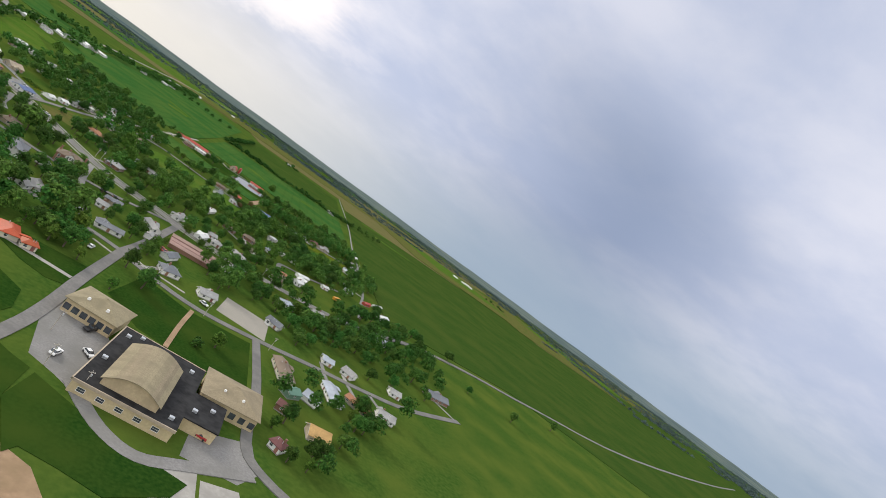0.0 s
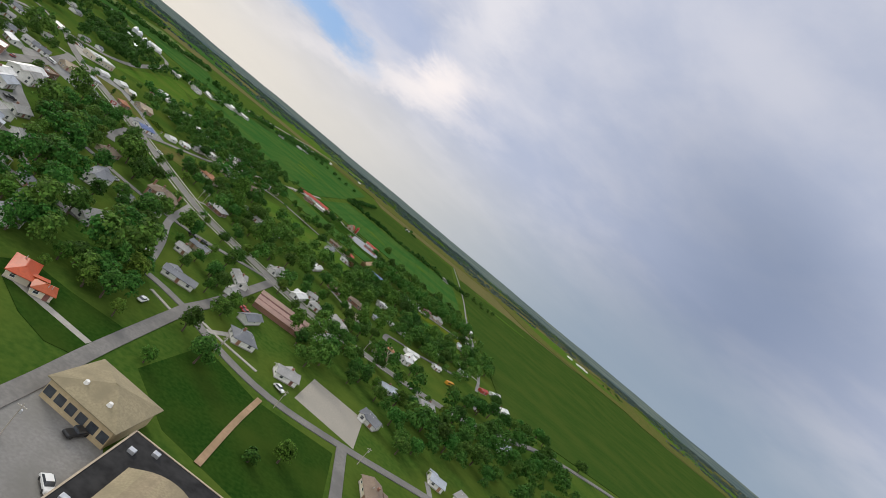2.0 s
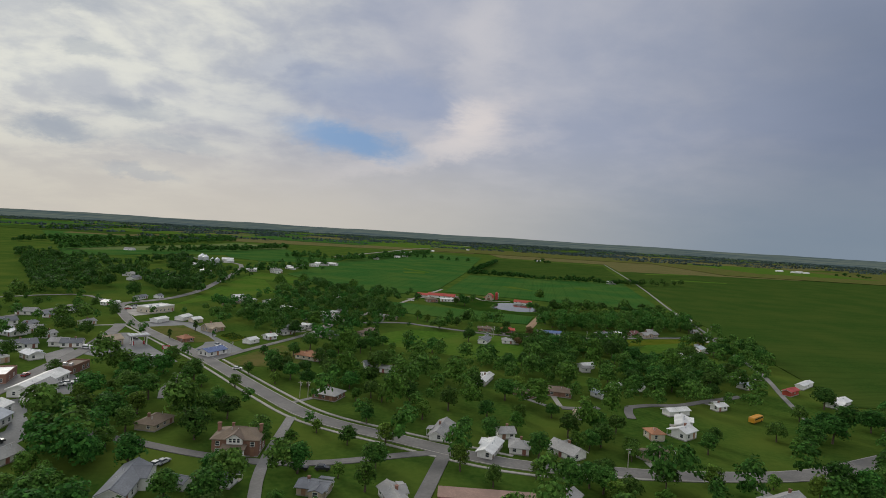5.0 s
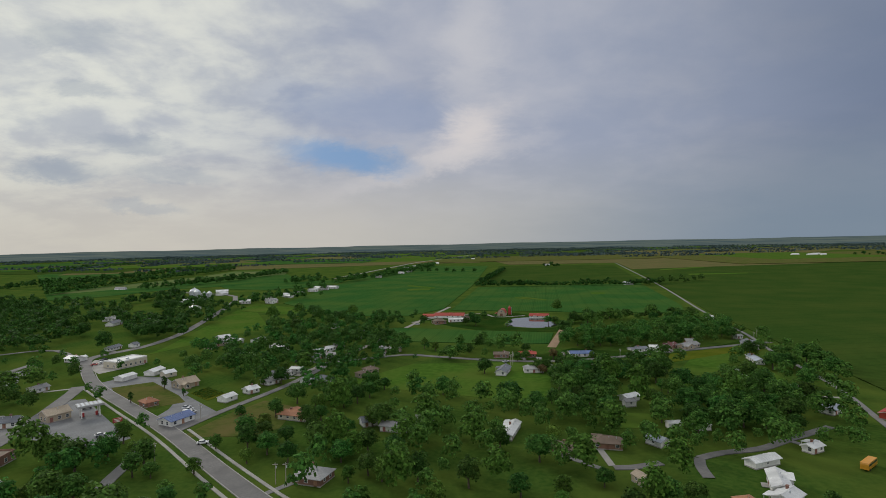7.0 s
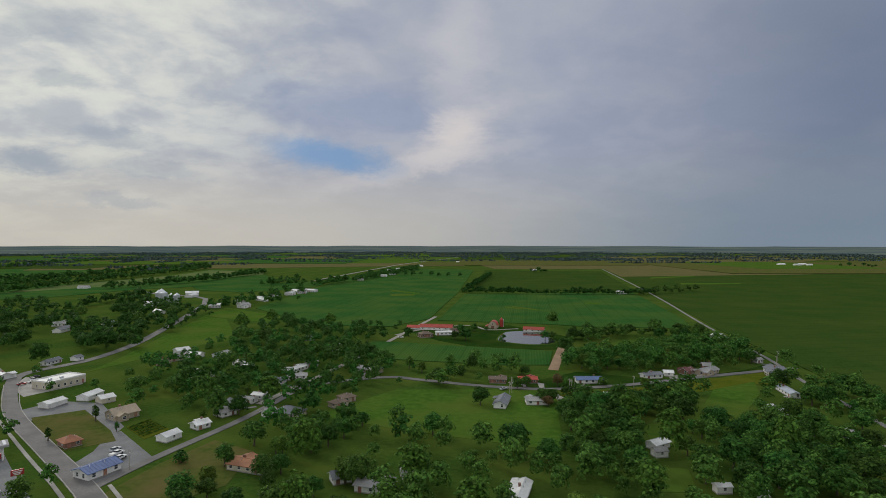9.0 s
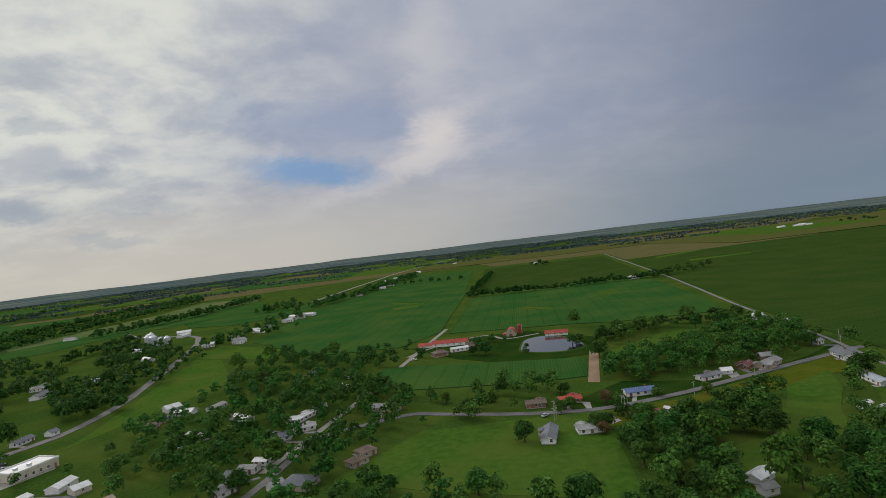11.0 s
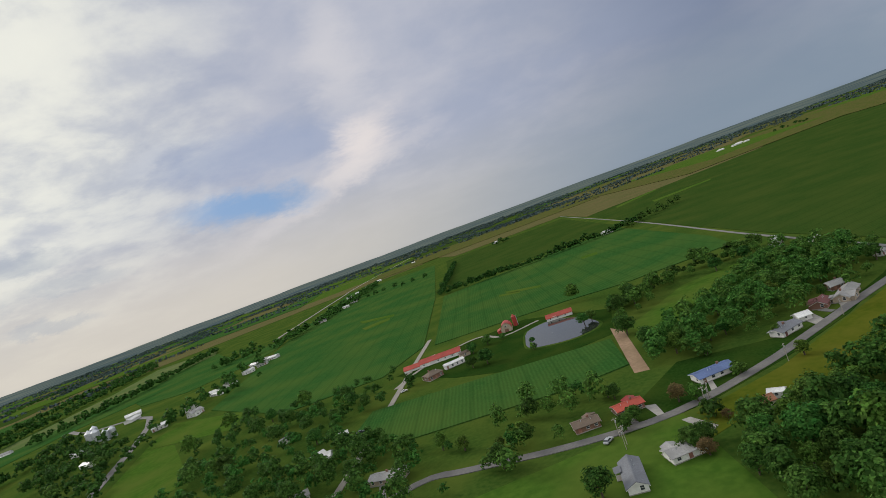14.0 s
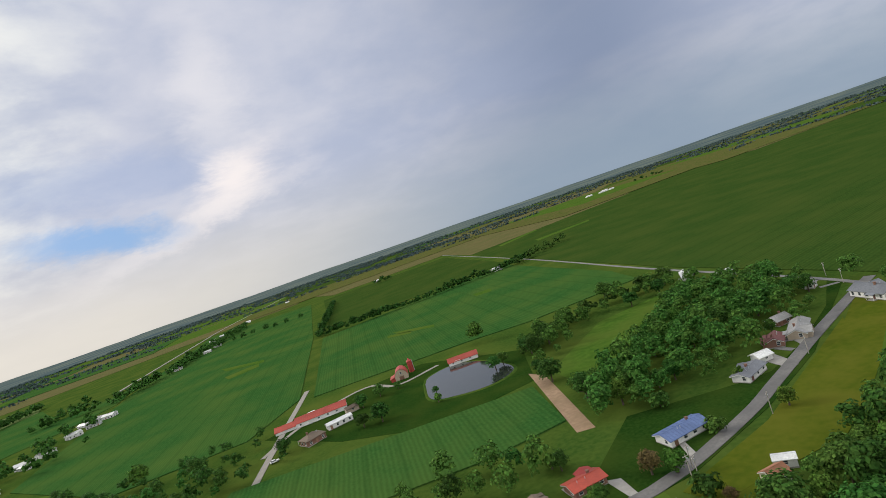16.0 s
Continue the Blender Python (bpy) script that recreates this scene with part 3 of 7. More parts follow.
sheet("field_north", [(-217.3, 645.4), (-217.0, 1026.1), (-173.1, 1744.4), (75.1, 1581.7), (18.4, 864.9), (-16.9, 558.3), (-49.9, 505.7), (-123.5, 513.5)], M["soy"], 0.5, 0.55, "green soybean field in straight rows", "field")
sheet("field_barns", [(-8.3, 547.4), (27.6, 834.5), (281.4, 852.3), (231.9, 553.5), (213.4, 497.5), (131.2, 505.1), (92.5, 521.5)], M["soy"], 0.55, 0.6, "green soybean field behind the red barns", "field")
sheet("field_hedge", [(42.8, 894.2), (296.2, 891.3), (411.4, 1509.4), (106.0, 1570.5)], M["soy2"], 0.5, 0.55, "green field beyond the hedgerow", "field")
sheet("field_east", [(218.0, 365.9), (235.0, 487.0), (301.1, 816.0), (445.3, 1528.3), (1187.0, 1784.0), (4294.7, 2528.6), (1227.1, -21.3), (672.4, 35.0), (358.6, 190.9), (186.8, 163.3)], M["soy2"], 0.5, 0.55, "wide dark green soybean field beside the gravel road", "field")
sheet("field_maize", [(390, 1268), (880, 1376), (1300, 1745), (1335, 2200), (2401.7, 3298.0), (698.1, 3259.7), (57.2, 3110.5), (100.0, 2080.0), (140.0, 1645.0), (440.0, 1640.0), (457, 1650)], M["maize"], 0.66, 0.6, "tawny ripening maize field in the distance", "field")
sheet("field_maize_west", [(-176.2, 1840.9), (61.8, 1875.3), (-4.1, 3422.5), (-1845.6, 2950.3), (-1141.8, 1514.9), (-563.6, 1693.8)], M["maize"], 0.6, 0.6, "tawny ripening maize field in the distance", "field")
sheet("field_west", [(-723.0, 911.9), (-665.8, 1088.7), (-599.8, 1301.5), (-425.8, 1328.9), (-315.1, 1049.2), (-425.3, 965.1), (-498.7, 904.7), (-539.5, 779.6), (-586.4, 739.6)], M["soy"], 0.5, 0.55, "green field between the tree belts", "field")
sheet("hay_strip", [(-658.4, 830.5), (-672.7, 986.3), (-627.6, 1278.4), (-647.1, 1545.6), (-476.7, 1487.8), (-432.4, 1328.7), (-534.5, 1159.9), (-590.3, 949.7)], M["hay"], 0.56, 0.55, "pale hay meadow between the tree belts", "field")
sheet("field_elevator", [(-434.9, 965.0), (-331.3, 1034.3), (-248.9, 1081.1), (-229.9, 1148.2), (-223.0, 968.9), (-260.6, 898.0), (-316.9, 855.6), (-394.7, 895.6)], M["soy"], 0.5, 0.55, "green field beside the grain elevator", "field")
sheet("field_beyond", [(-1239.4, 1563.3), (-1267.0, 1885.6), (-1098.9, 1993.5), (-913.4, 1642.0), (-901.8, 1342.1), (-847.7, 1069.2)], M["soy"], 0.5, 0.55, "green field beyond the tree belts", "field")
sheet("field_plot", [(-54.6, 429.9), (73.5, 391.1), (63.2, 346.8), (32.7, 346.7), (-36.7, 363.0), (-66.2, 390.1)], M["soy"], 0.5, 0.55, "small plot of green row crops by the pond", "field")

rng = random.Random(5)
for i in range(70):
    r, a = rng.uniform(2100, 4700), radians(rng.uniform(-75, 75))
    cx, cy = r * math.sin(a), r * math.cos(a)
    w, d = rng.uniform(150, 500), rng.uniform(150, 420)
    if cx > 300 and cy < 1500:
        continue
    mt = M[rng.choice(["maize", "soy", "soy2", "pasture", "pasture", "dry_grass"])]
    sheet("far_field", [(cx - w, cy - d), (cx + w, cy - d * rng.uniform(0.8, 1.1)), (cx + w, cy + d), (cx - w, cy + d)], mt, 0.7 + 0.02 * i, 0.6, "distant farm field", "field")

HIGHWAY = [(-624.1, 1102.8), (-455.4, 854.8), (-322.8, 756.1), (-241.8, 474.7), (-226.7, 368.9), (-240.1, 324.0), (-229.0, 296.7), (-190.8, 247.6), (-144.0, 202.9), (-108.1, 169.2), (-65.9, 124.7), (-40.5, 101.1), (-9.6, 86.5), (24.7, 73.1), (51.5, 72.2), (81.6, 73.3), (118.6, 80.9), (157.1, 100.4)]
ribbon("highway", HIGHWAY, 6.4, M["asphalt"], 0.064, "grey asphalt main road through the town", "road")
for side in (-1, 1):
    ribbon("pavement", HIGHWAY[6:21], 0.35, M["concrete"], 0.075, "pale concrete kerb strip along the main road", "kerb", offset=side * 3.38, keep=False)
ribbon("highway_east", [(157.1, 100.4), (212, 138), (290, 165), (390, 185), (642, 259), (1300, 580), (1913, 906)], 5.6, M["asphalt"], 0.42, "grey main road leaving the town beside the field", "road")
ribbon("street_1", [(-10.4, -13.2), (4.6, -24.2), (25.3, -32.2), (52.5, -31.2), (85.2, -26.3), (112.7, -23.3), (144.7, -15.5), (194.4, 10.5)], 4.0, M["asphalt"], 0.060, "grey residential street beside the school lawn", "road")
ribbon("street_2", [(-10.4, -13.2), (-15.9, -60.6), (-18.5, -90.1), (-22.2, -113.1), (-34.3, -162.5)], 4.0, M["asphalt"], 0.056, "grey residential street past the school", "road")
ribbon("street_3", [(-10.4, -13.2), (-23.4, -8.4), (-37.6, -6.8), (-54.9, -2.9), (-87.8, -5.8), (-161.3, -10.3)], 3.6, M["asphalt"], 0.052, "grey residential street under the trees", "road")
ribbon("street_4", [(-10.4, -13.2), (-4.6, 13.9), (6.6, 80.9)], 4.1, M["asphalt"], 0.048, "grey residential street", "road")
ribbon("street_5", [(-29.6, -1.9), (-36.1, 28.2), (-43.8, 56.8), (-48.3, 99.5)], 3.2, M["gravel"], 0.044, "gravel side lane", "road")
ribbon("street_6", [(-117.7, 76.2), (-89.4, 69.8), (-66.4, 63.8), (-45.0, 61.3), (-26.4, 64.5), (-2.9, 75.0), (9.8, 78.5)], 3.6, M["asphalt"], 0.040, "grey residential street", "road")
ribbon("street_7", [(52.5, -31.2), (50.4, -79.6), (45.4, -114.3), (50.1, -128.1), (70.6, -143.9)], 3.8, M["asphalt"], 0.066, "grey street beside the school", "road")
ribbon("street_8", [(-108.1, 169.2), (-100.6, 196.5), (-88.8, 230.3), (-81.3, 258.7), (-74.9, 296.0)], 3.7, M["asphalt"], 0.046, "grey side street with houses", "road")
ribbon("street_9", [(-86.7, 260.9), (-59.9, 359.6), (-30.6, 489.8), (-10.8, 575.8)], 3.4, M["pale_gravel"], 0.042, "pale gravel lane to the red barns", "road")
ribbon("street_10", [(-74.9, 296.0), (-34.7, 314.7), (-15.2, 309.3), (18.6, 296.2), (53.3, 289.7), (91.4, 297.5), (115.4, 306.3), (147.0, 318.5), (174.2, 328.4), (209.2, 340.6)], 4.3, M["asphalt"], 0.058, "grey curving country road", "road")
ribbon("field_road", [(146.8, 119.9), (160.7, 168.7), (178.3, 225.4), (193.8, 308.7), (209.2, 372.0), (236.8, 522.5), (309.6, 873.2), (460.1, 1691.3), (546.6, 2149.9)], 2.4, M["gravel"], 0.062, "pale gravel road along the field", "road")
for n, pts in enumerate(([(80.5, 140.1), (90.0, 144.6), (104.2, 148.1), (118.6, 156.8), (140.3, 169.3)], [(80.5, 140.1), (78.2, 133.1), (77.1, 124.7)], [(51.3, 132.9), (58.0, 133.3), (67.1, 136.4)])):
    ribbon("lane", pts, 3.4, M["asphalt"], 0.054 - 0.004 * n, "narrow grey lane past white barns", "road")
ribbon("street_12", [(-357.6, 260.3), (-299.9, 348.0), (-238.9, 308.7)], 3.8, M["asphalt"], 0.050, "grey street on the edge of town", "road")
ribbon("street_13", [(-131.0, 51.0), (-145.5, 67.0), (-154.6, 89.3), (-158.0, 107.0), (-164.2, 134.5), (-170.5, 167.0), (-178.5, 195.0), (-190.0, 229.0), (-196.0, 243.0)], 6.6, M["asphalt"], 0.038, "wide grey shopping street", "road")
ribbon("street_14", [(-150.0, 58.0), (-136.0, 46.5), (-121.3, 37.5), (-106.9, 29.4), (-92.4, 19.0), (-80.0, 8.0)], 3.6, M["asphalt"], 0.036, "grey back street behind the shops", "road")
ribbon("street_15", [(-265.9, 300.3), (-264.0, 269.7), (-266.9, 241.7), (-272.0, 215.0)], 4.4, M["asphalt"], 0.034, "grey street on the edge of town", "road")
ribbon("street_16", [(-99.0, 110.0), (-104.2, 122.2), (-107.3, 139.2), (-111.0, 157.0)], 4.2, M["gravel"], 0.032, "gravel alley between the trees", "road")
ribbon("far_road", [(-259.9, 1117.1), (-252.5, 1204.3), (-195.7, 1690.6), (-139.5, 2091.3), (131.6, 3412.1), (515.1, 6188.9)], 5.4, M["pale_gravel"], 0.9, "pale country road in the distance", "road")

house('ranch', -19.9, 3.1, 8, 11.4, 5.9, 2.2, 'g', 'white', 'slate')
house('cottage', -5.4, 42.8, -63, 12.7, 4.6, 2.2, 'g', 'white', 'grey')
house('house', 9.2, -9.4, 23, 8.1, 7.5, 2.3, 'h', 'white', 'slate')
house('house', -53.5, 1.8, 69, 11.4, 6.4, 2.2, 'g', 'white', 'grey')
house('house', -71.0, 39.0, -79, 17.2, 6.0, 3.2, 'g', 'white', 'slate')


def brick_mansion(x, y, deg):
    l, w, h = 13.0, 9.0, 4.9
    ob = house('mansion', x, y, deg, l, w, h, 'h', 'brick', 'brown')
    bm = bmesh.new()
    prism(bm, [(-2.2, -w / 2 - 0.7, h - 1.2), (2.2, -w / 2 - 0.7, h - 1.2), (2.2, -w / 2 - 0.7, h + 0.5), (0, -w / 2 - 0.7, h + 1.9), (-2.2, -w / 2 - 0.7, h + 0.5)], (0, 4.0, 0))
    gable = part("front_gable", bm, M["trim"], ob, "white boarded front gable")
    rf = part("gable_roof", gable_roof(4.6, 4.4, h + 0.5, 1.4, 0.35, 0.14), M["roof_brown"], gable)
    rf.matrix_basis = pose(0, -w / 2 + 1.4, 0, 0, 0, 90)
    for px in (-1.1, 0.0, 1.1):
        add_window(gable, px, -w / 2 - 0.7, h - 0.1, 180, 0.75, 1.1)
    bm = bmesh.new()
    box(bm, -3.2, 3.2, -w / 2 - 2.6, -w / 2 - 0.05, 0, 0.5, 0.04)
    part("porch_floor", bm, M["concrete"], ob)
    bm = bmesh.new()
    prism(bm, [(-3.5, -w / 2 - 2.9, 2.9), (-3.5, -w / 2, 3.4), (-3.5, -w / 2, 3.6), (-3.5, -w / 2 - 2.9, 3.1)], (7.0, 0, 0))
    part("porch_roof", bm, M["roof_brown"], ob)
    for px in (-3.0, -1.1, 1.1, 3.0):
        bm = bmesh.new()
        box(bm, px - 0.2, px + 0.2, -w / 2 - 2.5, -w / 2 - 2.1, 0.5, 2.95, 0.03)
        part("porch_post", bm, M["trim"], ob, "white porch post")
    for px in (-l / 2 + 0.5, l / 2 - 0.5):
        bm = bmesh.new()
        box(bm, px - 0.45, px + 0.45, 0.4, 1.3, 0, h + 3.0, 0.04)
        box(bm, px - 0.55, px + 0.55, 0.3, 1.4, h + 2.7, h + 2.9)
        part("chimney", bm, M["wall_brick"], ob)


brick_mansion(-54.5, 68.5, 6)
house('house', -87.4, 82.7, 83, 9.9, 6.9, 2.2, 'h', 'tan', 'brown')
house('house', -41.2, -54.8, -71, 9.5, 5.2, 2.2, 'h', 'cream', 'orange')
house('house', -34.3, -57.7, 24, 4.7, 4.1, 2.2, 'h', 'cream', 'orange')
house('house', -62.0, -20.6, -14, 6.1, 5.0, 2.8, 'g', 'white', 'slate')
house('cottage', 25.8, 95.5, 15, 5.2, 4.8, 2.2, 'g', 'white', 'grey')
house('house', 29.2, 83.3, -6, 6.0, 6.3, 2.2, 'h', 'white', 'grey')
house('cottage', 44.1, 83.1, -50, 10.1, 6.4, 2.2, 'g', 'white', 'grey')
house('house', 53.9, 151.6, -12, 9.9, 6.6, 2.2, 'h', 'brick', 'brown')
house('cottage', 101.3, 38.6, 1, 9.8, 5.6, 2.2, 'g', 'white', 'grey')
house('ranch', 63.3, -52.0, -84, 17.0, 6.5, 2.2, 'g', 'cream', 'brown')
house('shed', 65.1, -69.1, 33, 7.0, 5.7, 2.2, 'g', 'green', 'green')
house('garage', 75.3, -65.7, -30, 6.9, 7.4, 2.3, 'g', 'white', 'bluegrey')
house('ranch', 88.0, -50.9, -86, 16.3, 6.6, 2.2, 'g', 'white', 'bluegrey')
house('ranch', 102.6, -48.5, -42, 13.2, 6.7, 2.2, 'g', 'tan', 'rust')
house('house', 118.6, -45.5, -11, 8.8, 6.7, 2.2, 'g', 'white', 'grey')
house('house', 56.0, -111.2, -44, 4.7, 5.0, 2.2, 'h', 'white', 'maroon')
house('garage', 73.3, -93.0, -2, 8.2, 7.4, 2.2, 'g', 'tan', 'yellow')
house('shed', 60.1, -84.3, -22, 4.7, 4.9, 2.2, 'g', 'brick', 'maroon')
house('house', 182.8, 28.4, 9, 17.2, 7.8, 2.3, 'g', 'brick', 'slate')
house('cottage', 92.4, -13.4, -6, 5.8, 5.8, 2.2, 'g', 'white', 'bluegrey')
house('cottage', 105.1, -15.0, -45, 6.9, 6.7, 2.2, 'g', 'white', 'grey')
house('cottage', 137.1, -6.9, -6, 6.5, 5.9, 2.2, 'g', 'white', 'grey')
house('house', 27.4, -13.4, 15, 8.0, 5.6, 2.2, 'g', 'white', 'grey')
house('house', 63.0, -1.9, -33, 7.8, 5.7, 2.2, 'g', 'white', 'slate')
house('shop', -170.5, 117.0, 25, 13.5, 14.5, 3.4, 'f', 'brick', 'white')
house('shop', -147.2, 112.0, 98, 25.0, 8.0, 3.2, 'g', 'white', 'white')
house('shop', -138.6, 100.5, 98, 12.0, 6.0, 4.6, 'g', 'white', 'grey')
house('shop', -139.0, 79.0, 100, 13.0, 7.0, 3.2, 'g', 'white', 'white')
house('shop', -132.0, 70.5, 100, 12.0, 7.0, 3.2, 'g', 'white', 'bluegrey')
house('shop', -109.4, 32.6, -18, 8.9, 8.9, 2.7, 'g', 'white', 'grey')
house('shop', -110.9, 49.2, 83, 8.7, 5.9, 2.2, 'g', 'white', 'grey')
house('shop', -152.5, 137.5, 95, 13.0, 7.0, 3.0, 'f', 'brick', 'brown')
house('house', -95.1, 27.0, 77, 4.7, 4.7, 2.4, 'g', 'white', 'grey')
house('shop', -125.2, 45.7, -16, 8.2, 8.9, 2.7, 'g', 'white', 'grey')
house('store', -202.9, 295.5, 70, 19.8, 12.8, 4.0, 'f', 'cream', 'white')
house('storage', -180.2, 258.0, 75, 9.6, 6.0, 2.2, 'g', 'white', 'white')
house('shed', -171.0, 270.8, 85, 10.6, 6.1, 2.3, 'g', 'white', 'white')
house('shed', -160.2, 265.1, 56, 6.4, 6.2, 2.3, 'g', 'cream', 'white')
house('house', -138.7, 241.5, 57, 10.1, 8.5, 2.5, 'g', 'tan', 'tan')
house('house', -138.7, 207.6, 53, 5.8, 6.8, 2.2, 'h', 'brick', 'rust')
house('office', -112.7, 182.2, 65, 11.0, 7.6, 2.5, 'g', 'white', 'blue')
house('shed', -105.2, 214.2, 67, 7.1, 5.4, 2.2, 'g', 'white', 'white')
house('cottage', -99.3, 228.0, 54, 5.8, 5.4, 2.2, 'g', 'white', 'white')
house('trailer', -92.9, 264.4, -16, 7.7, 4.7, 2.2, 'g', 'white', 'grey')
house('cottage', -76.2, 243.6, 48, 4.7, 5.5, 2.2, 'g', 'white', 'grey')
house('ranch', -82.1, 310.8, 19, 10.3, 5.5, 2.2, 'g', 'white', 'grey')
house('house', -67.8, 244.6, -19, 11.5, 8.6, 2.2, 'h', 'tan', 'slate')
house('ranch', -64.7, 186.6, -19, 13.1, 6.9, 2.2, 'g', 'cream', 'rust')
house('house', -41.1, 125.3, -17, 9.7, 8.3, 2.3, 'h', 'brick', 'grey')
house('cottage', -33.0, 177.2, 26, 5.8, 5.4, 2.2, 'g', 'white', 'slate')
house('ranch', -21.3, 170.7, -17, 10.8, 6.1, 2.2, 'g', 'white', 'grey')
house('cottage', -10.7, 177.8, 12, 5.5, 5.4, 2.2, 'g', 'white', 'grey')
house('cottage', -47.2, 268.3, 41, 6.5, 6.3, 2.2, 'h', 'tan', 'brown')
house('barn', -164.6, 368.9, -8, 10.1, 6.4, 2.4, 'g', 'white', 'white')
house('barn', 169.1, 179.9, 39, 9.0, 3.7, 2.5, 'g', 'red', 'red')
house('shed', 185.7, 196.9, 43, 15.5, 3.7, 2.2, 'g', 'white', 'white')
house('ranch', 76.5, 304.6, 0, 13.3, 6.7, 2.2, 'g', 'white', 'blue')
house('ranch', 114.3, 315.6, 16, 10.8, 5.7, 2.2, 'g', 'white', 'slate')
house('garage', 125.6, 320.7, -10, 4.7, 4.9, 2.2, 'g', 'white', 'white')
house('house', 138.5, 326.0, 38, 7.5, 5.4, 2.2, 'g', 'brick', 'maroon')
house('house', 149.7, 325.8, 34, 14.8, 5.9, 2.2, 'g', 'tan', 'grey')
house('house', 187.6, 323.8, 77, 15.5, 7.8, 2.7, 'g', 'white', 'slate')
house('ranch', 43.9, 304.9, 0, 9.7, 6.2, 2.2, 'g', 'brick', 'red')
house('ranch', 27.9, 304.8, -6, 8.8, 6.2, 2.2, 'g', 'brick', 'brown')
house('ranch', 42.5, 264.1, 0, 10.3, 6.3, 2.2, 'g', 'white', 'grey')
house('shed', 72.7, 271.1, -4, 4.7, 4.3, 2.2, 'g', 'cream', 'rust')
house('shed', 78.5, 273.6, -42, 4.7, 3.0, 2.2, 'g', 'white', 'white')
house('house', 26.1, 262.3, 75, 14.6, 5.4, 2.2, 'g', 'white', 'slate')
house('pole_barn', 77.7, 207.4, 31, 7.7, 4.7, 2.2, 'g', 'white', 'white')
house('barn', -178.8, 381.7, 47, 8.3, 8.1, 2.7, 'g', 'white', 'white')
house('trailer', -122.9, 342.2, -42, 17.2, 5.2, 2.2, 'g', 'white', 'white')
house('trailer', -136.3, 318.0, -37, 14.3, 4.4, 2.2, 'g', 'white', 'white')
house('ranch', -90.9, 300.8, 7, 10.5, 5.9, 2.2, 'g', 'white', 'slate')
house('trailer', -148.5, 373.2, 73, 11.2, 6.2, 2.2, 'g', 'white', 'grey')
house('garage', -75.6, 381.0, -3, 5.8, 6.7, 2.2, 'g', 'white', 'white')
house('ranch', -44.3, 328.3, -28, 14.2, 6.6, 2.2, 'g', 'tan', 'grey')
house('cottage', -68.9, 403.9, 9, 4.7, 5.0, 2.2, 'g', 'white', 'white')
house('house', -173.7, 346.1, 8, 5.9, 6.2, 2.2, 'h', 'tan', 'brown')
house('house', -348.8, 511.5, -77, 17.2, 7.2, 2.2, 'g', 'white', 'grey')
house('house', -305.1, 509.1, -70, 17.2, 7.3, 2.6, 'g', 'white', 'bluegrey')
house('shed', -234.8, 358.2, 77, 5.2, 5.2, 2.2, 'g', 'white', 'slate')
house('shed', -357.5, 677.4, 29, 10.9, 9.1, 3.2, 'g', 'white', 'white')
house('shed', -306.3, 600.6, -43, 17.2, 7.3, 2.8, 'g', 'white', 'white')
house('warehouse', -368.2, 817.2, 23, 17.2, 10.9, 3.2, 'g', 'white', 'white')
house('house', -231.7, 869.1, -49, 17.2, 7.3, 2.4, 'g', 'white', 'white')
house('house', -216.5, 878.2, -43, 17.2, 7.3, 2.4, 'g', 'white', 'grey')
house('trailer', -236.8, 728.6, -44, 17.2, 5.5, 2.4, 'g', 'white', 'white')
house('shed', -594.3, 924.2, 6, 17.2, 9.1, 2.8, 'g', 'white', 'grey')
house('cottage', 195.6, 356.2, 21, 4.7, 3.5, 2.2, 'g', 'white', 'grey')
house('house', 156.1, 339.1, -7, 6.0, 5.4, 2.2, 'g', 'brick', 'grey')
house('house', 216.8, 422.9, 8, 4.8, 5.1, 2.2, 'g', 'white', 'white')
house('pole_barn', 97.5, 134.5, 23, 10.3, 4.1, 2.2, 'g', 'white', 'white')
house('farmhouse', 93.2, 117.3, 70, 12.2, 4.5, 3.0, 'g', 'white', 'white')
house('pole_barn', 71.6, 152.9, -57, 6.4, 4.9, 2.2, 'g', 'white', 'bluegrey')
house('ranch', 38.3, 147.0, -37, 9.6, 5.1, 2.2, 'g', 'brick', 'brown')
house('shed', 56.4, 121.8, -72, 4.7, 3.5, 2.2, 'g', 'tan', 'tan')
house('house', 78.6, 104.4, -79, 5.9, 4.7, 2.6, 'h', 'cream', 'rust')
house('cottage', 119.5, 145.4, 28, 5.8, 3.7, 2.2, 'g', 'white', 'white')
house('house', 154.8, 215.1, 79, 9.5, 4.1, 2.2, 'g', 'white', 'grey')
house('house', 170.0, 282.3, 81, 17.2, 4.6, 2.2, 'g', 'white', 'bluegrey')
house('shed', 144.2, 253.9, 8, 4.7, 3.0, 2.2, 'g', 'white', 'white')
house('shed', 146.5, 247.4, 25, 4.8, 3.0, 2.2, 'g', 'white', 'white')
house('shed', 75.2, 199.1, 12, 4.7, 3.6, 2.2, 'g', 'white', 'grey')
house('shed', 83.2, 170.1, 3, 4.7, 3.0, 2.2, 'g', 'white', 'white')
house('house', 151.9, 186.4, 33, 8.0, 4.5, 2.2, 'g', 'white', 'bluegrey')
house('garage', -59.5, 43.3, -14, 4.7, 3.6, 2.2, 'g', 'white', 'slate')
house('cottage', -49.6, 46.4, -6, 5.1, 4.3, 2.2, 'g', 'white', 'slate')
house('shed', -65.5, 10.9, 45, 4.7, 3.0, 2.2, 'g', 'white', 'grey')
house('ranch', -26.3, 45.9, -7, 7.5, 5.1, 2.2, 'g', 'tan', 'slate')
house('cottage', -28.7, 30.6, -3, 4.9, 4.3, 2.2, 'g', 'white', 'grey')
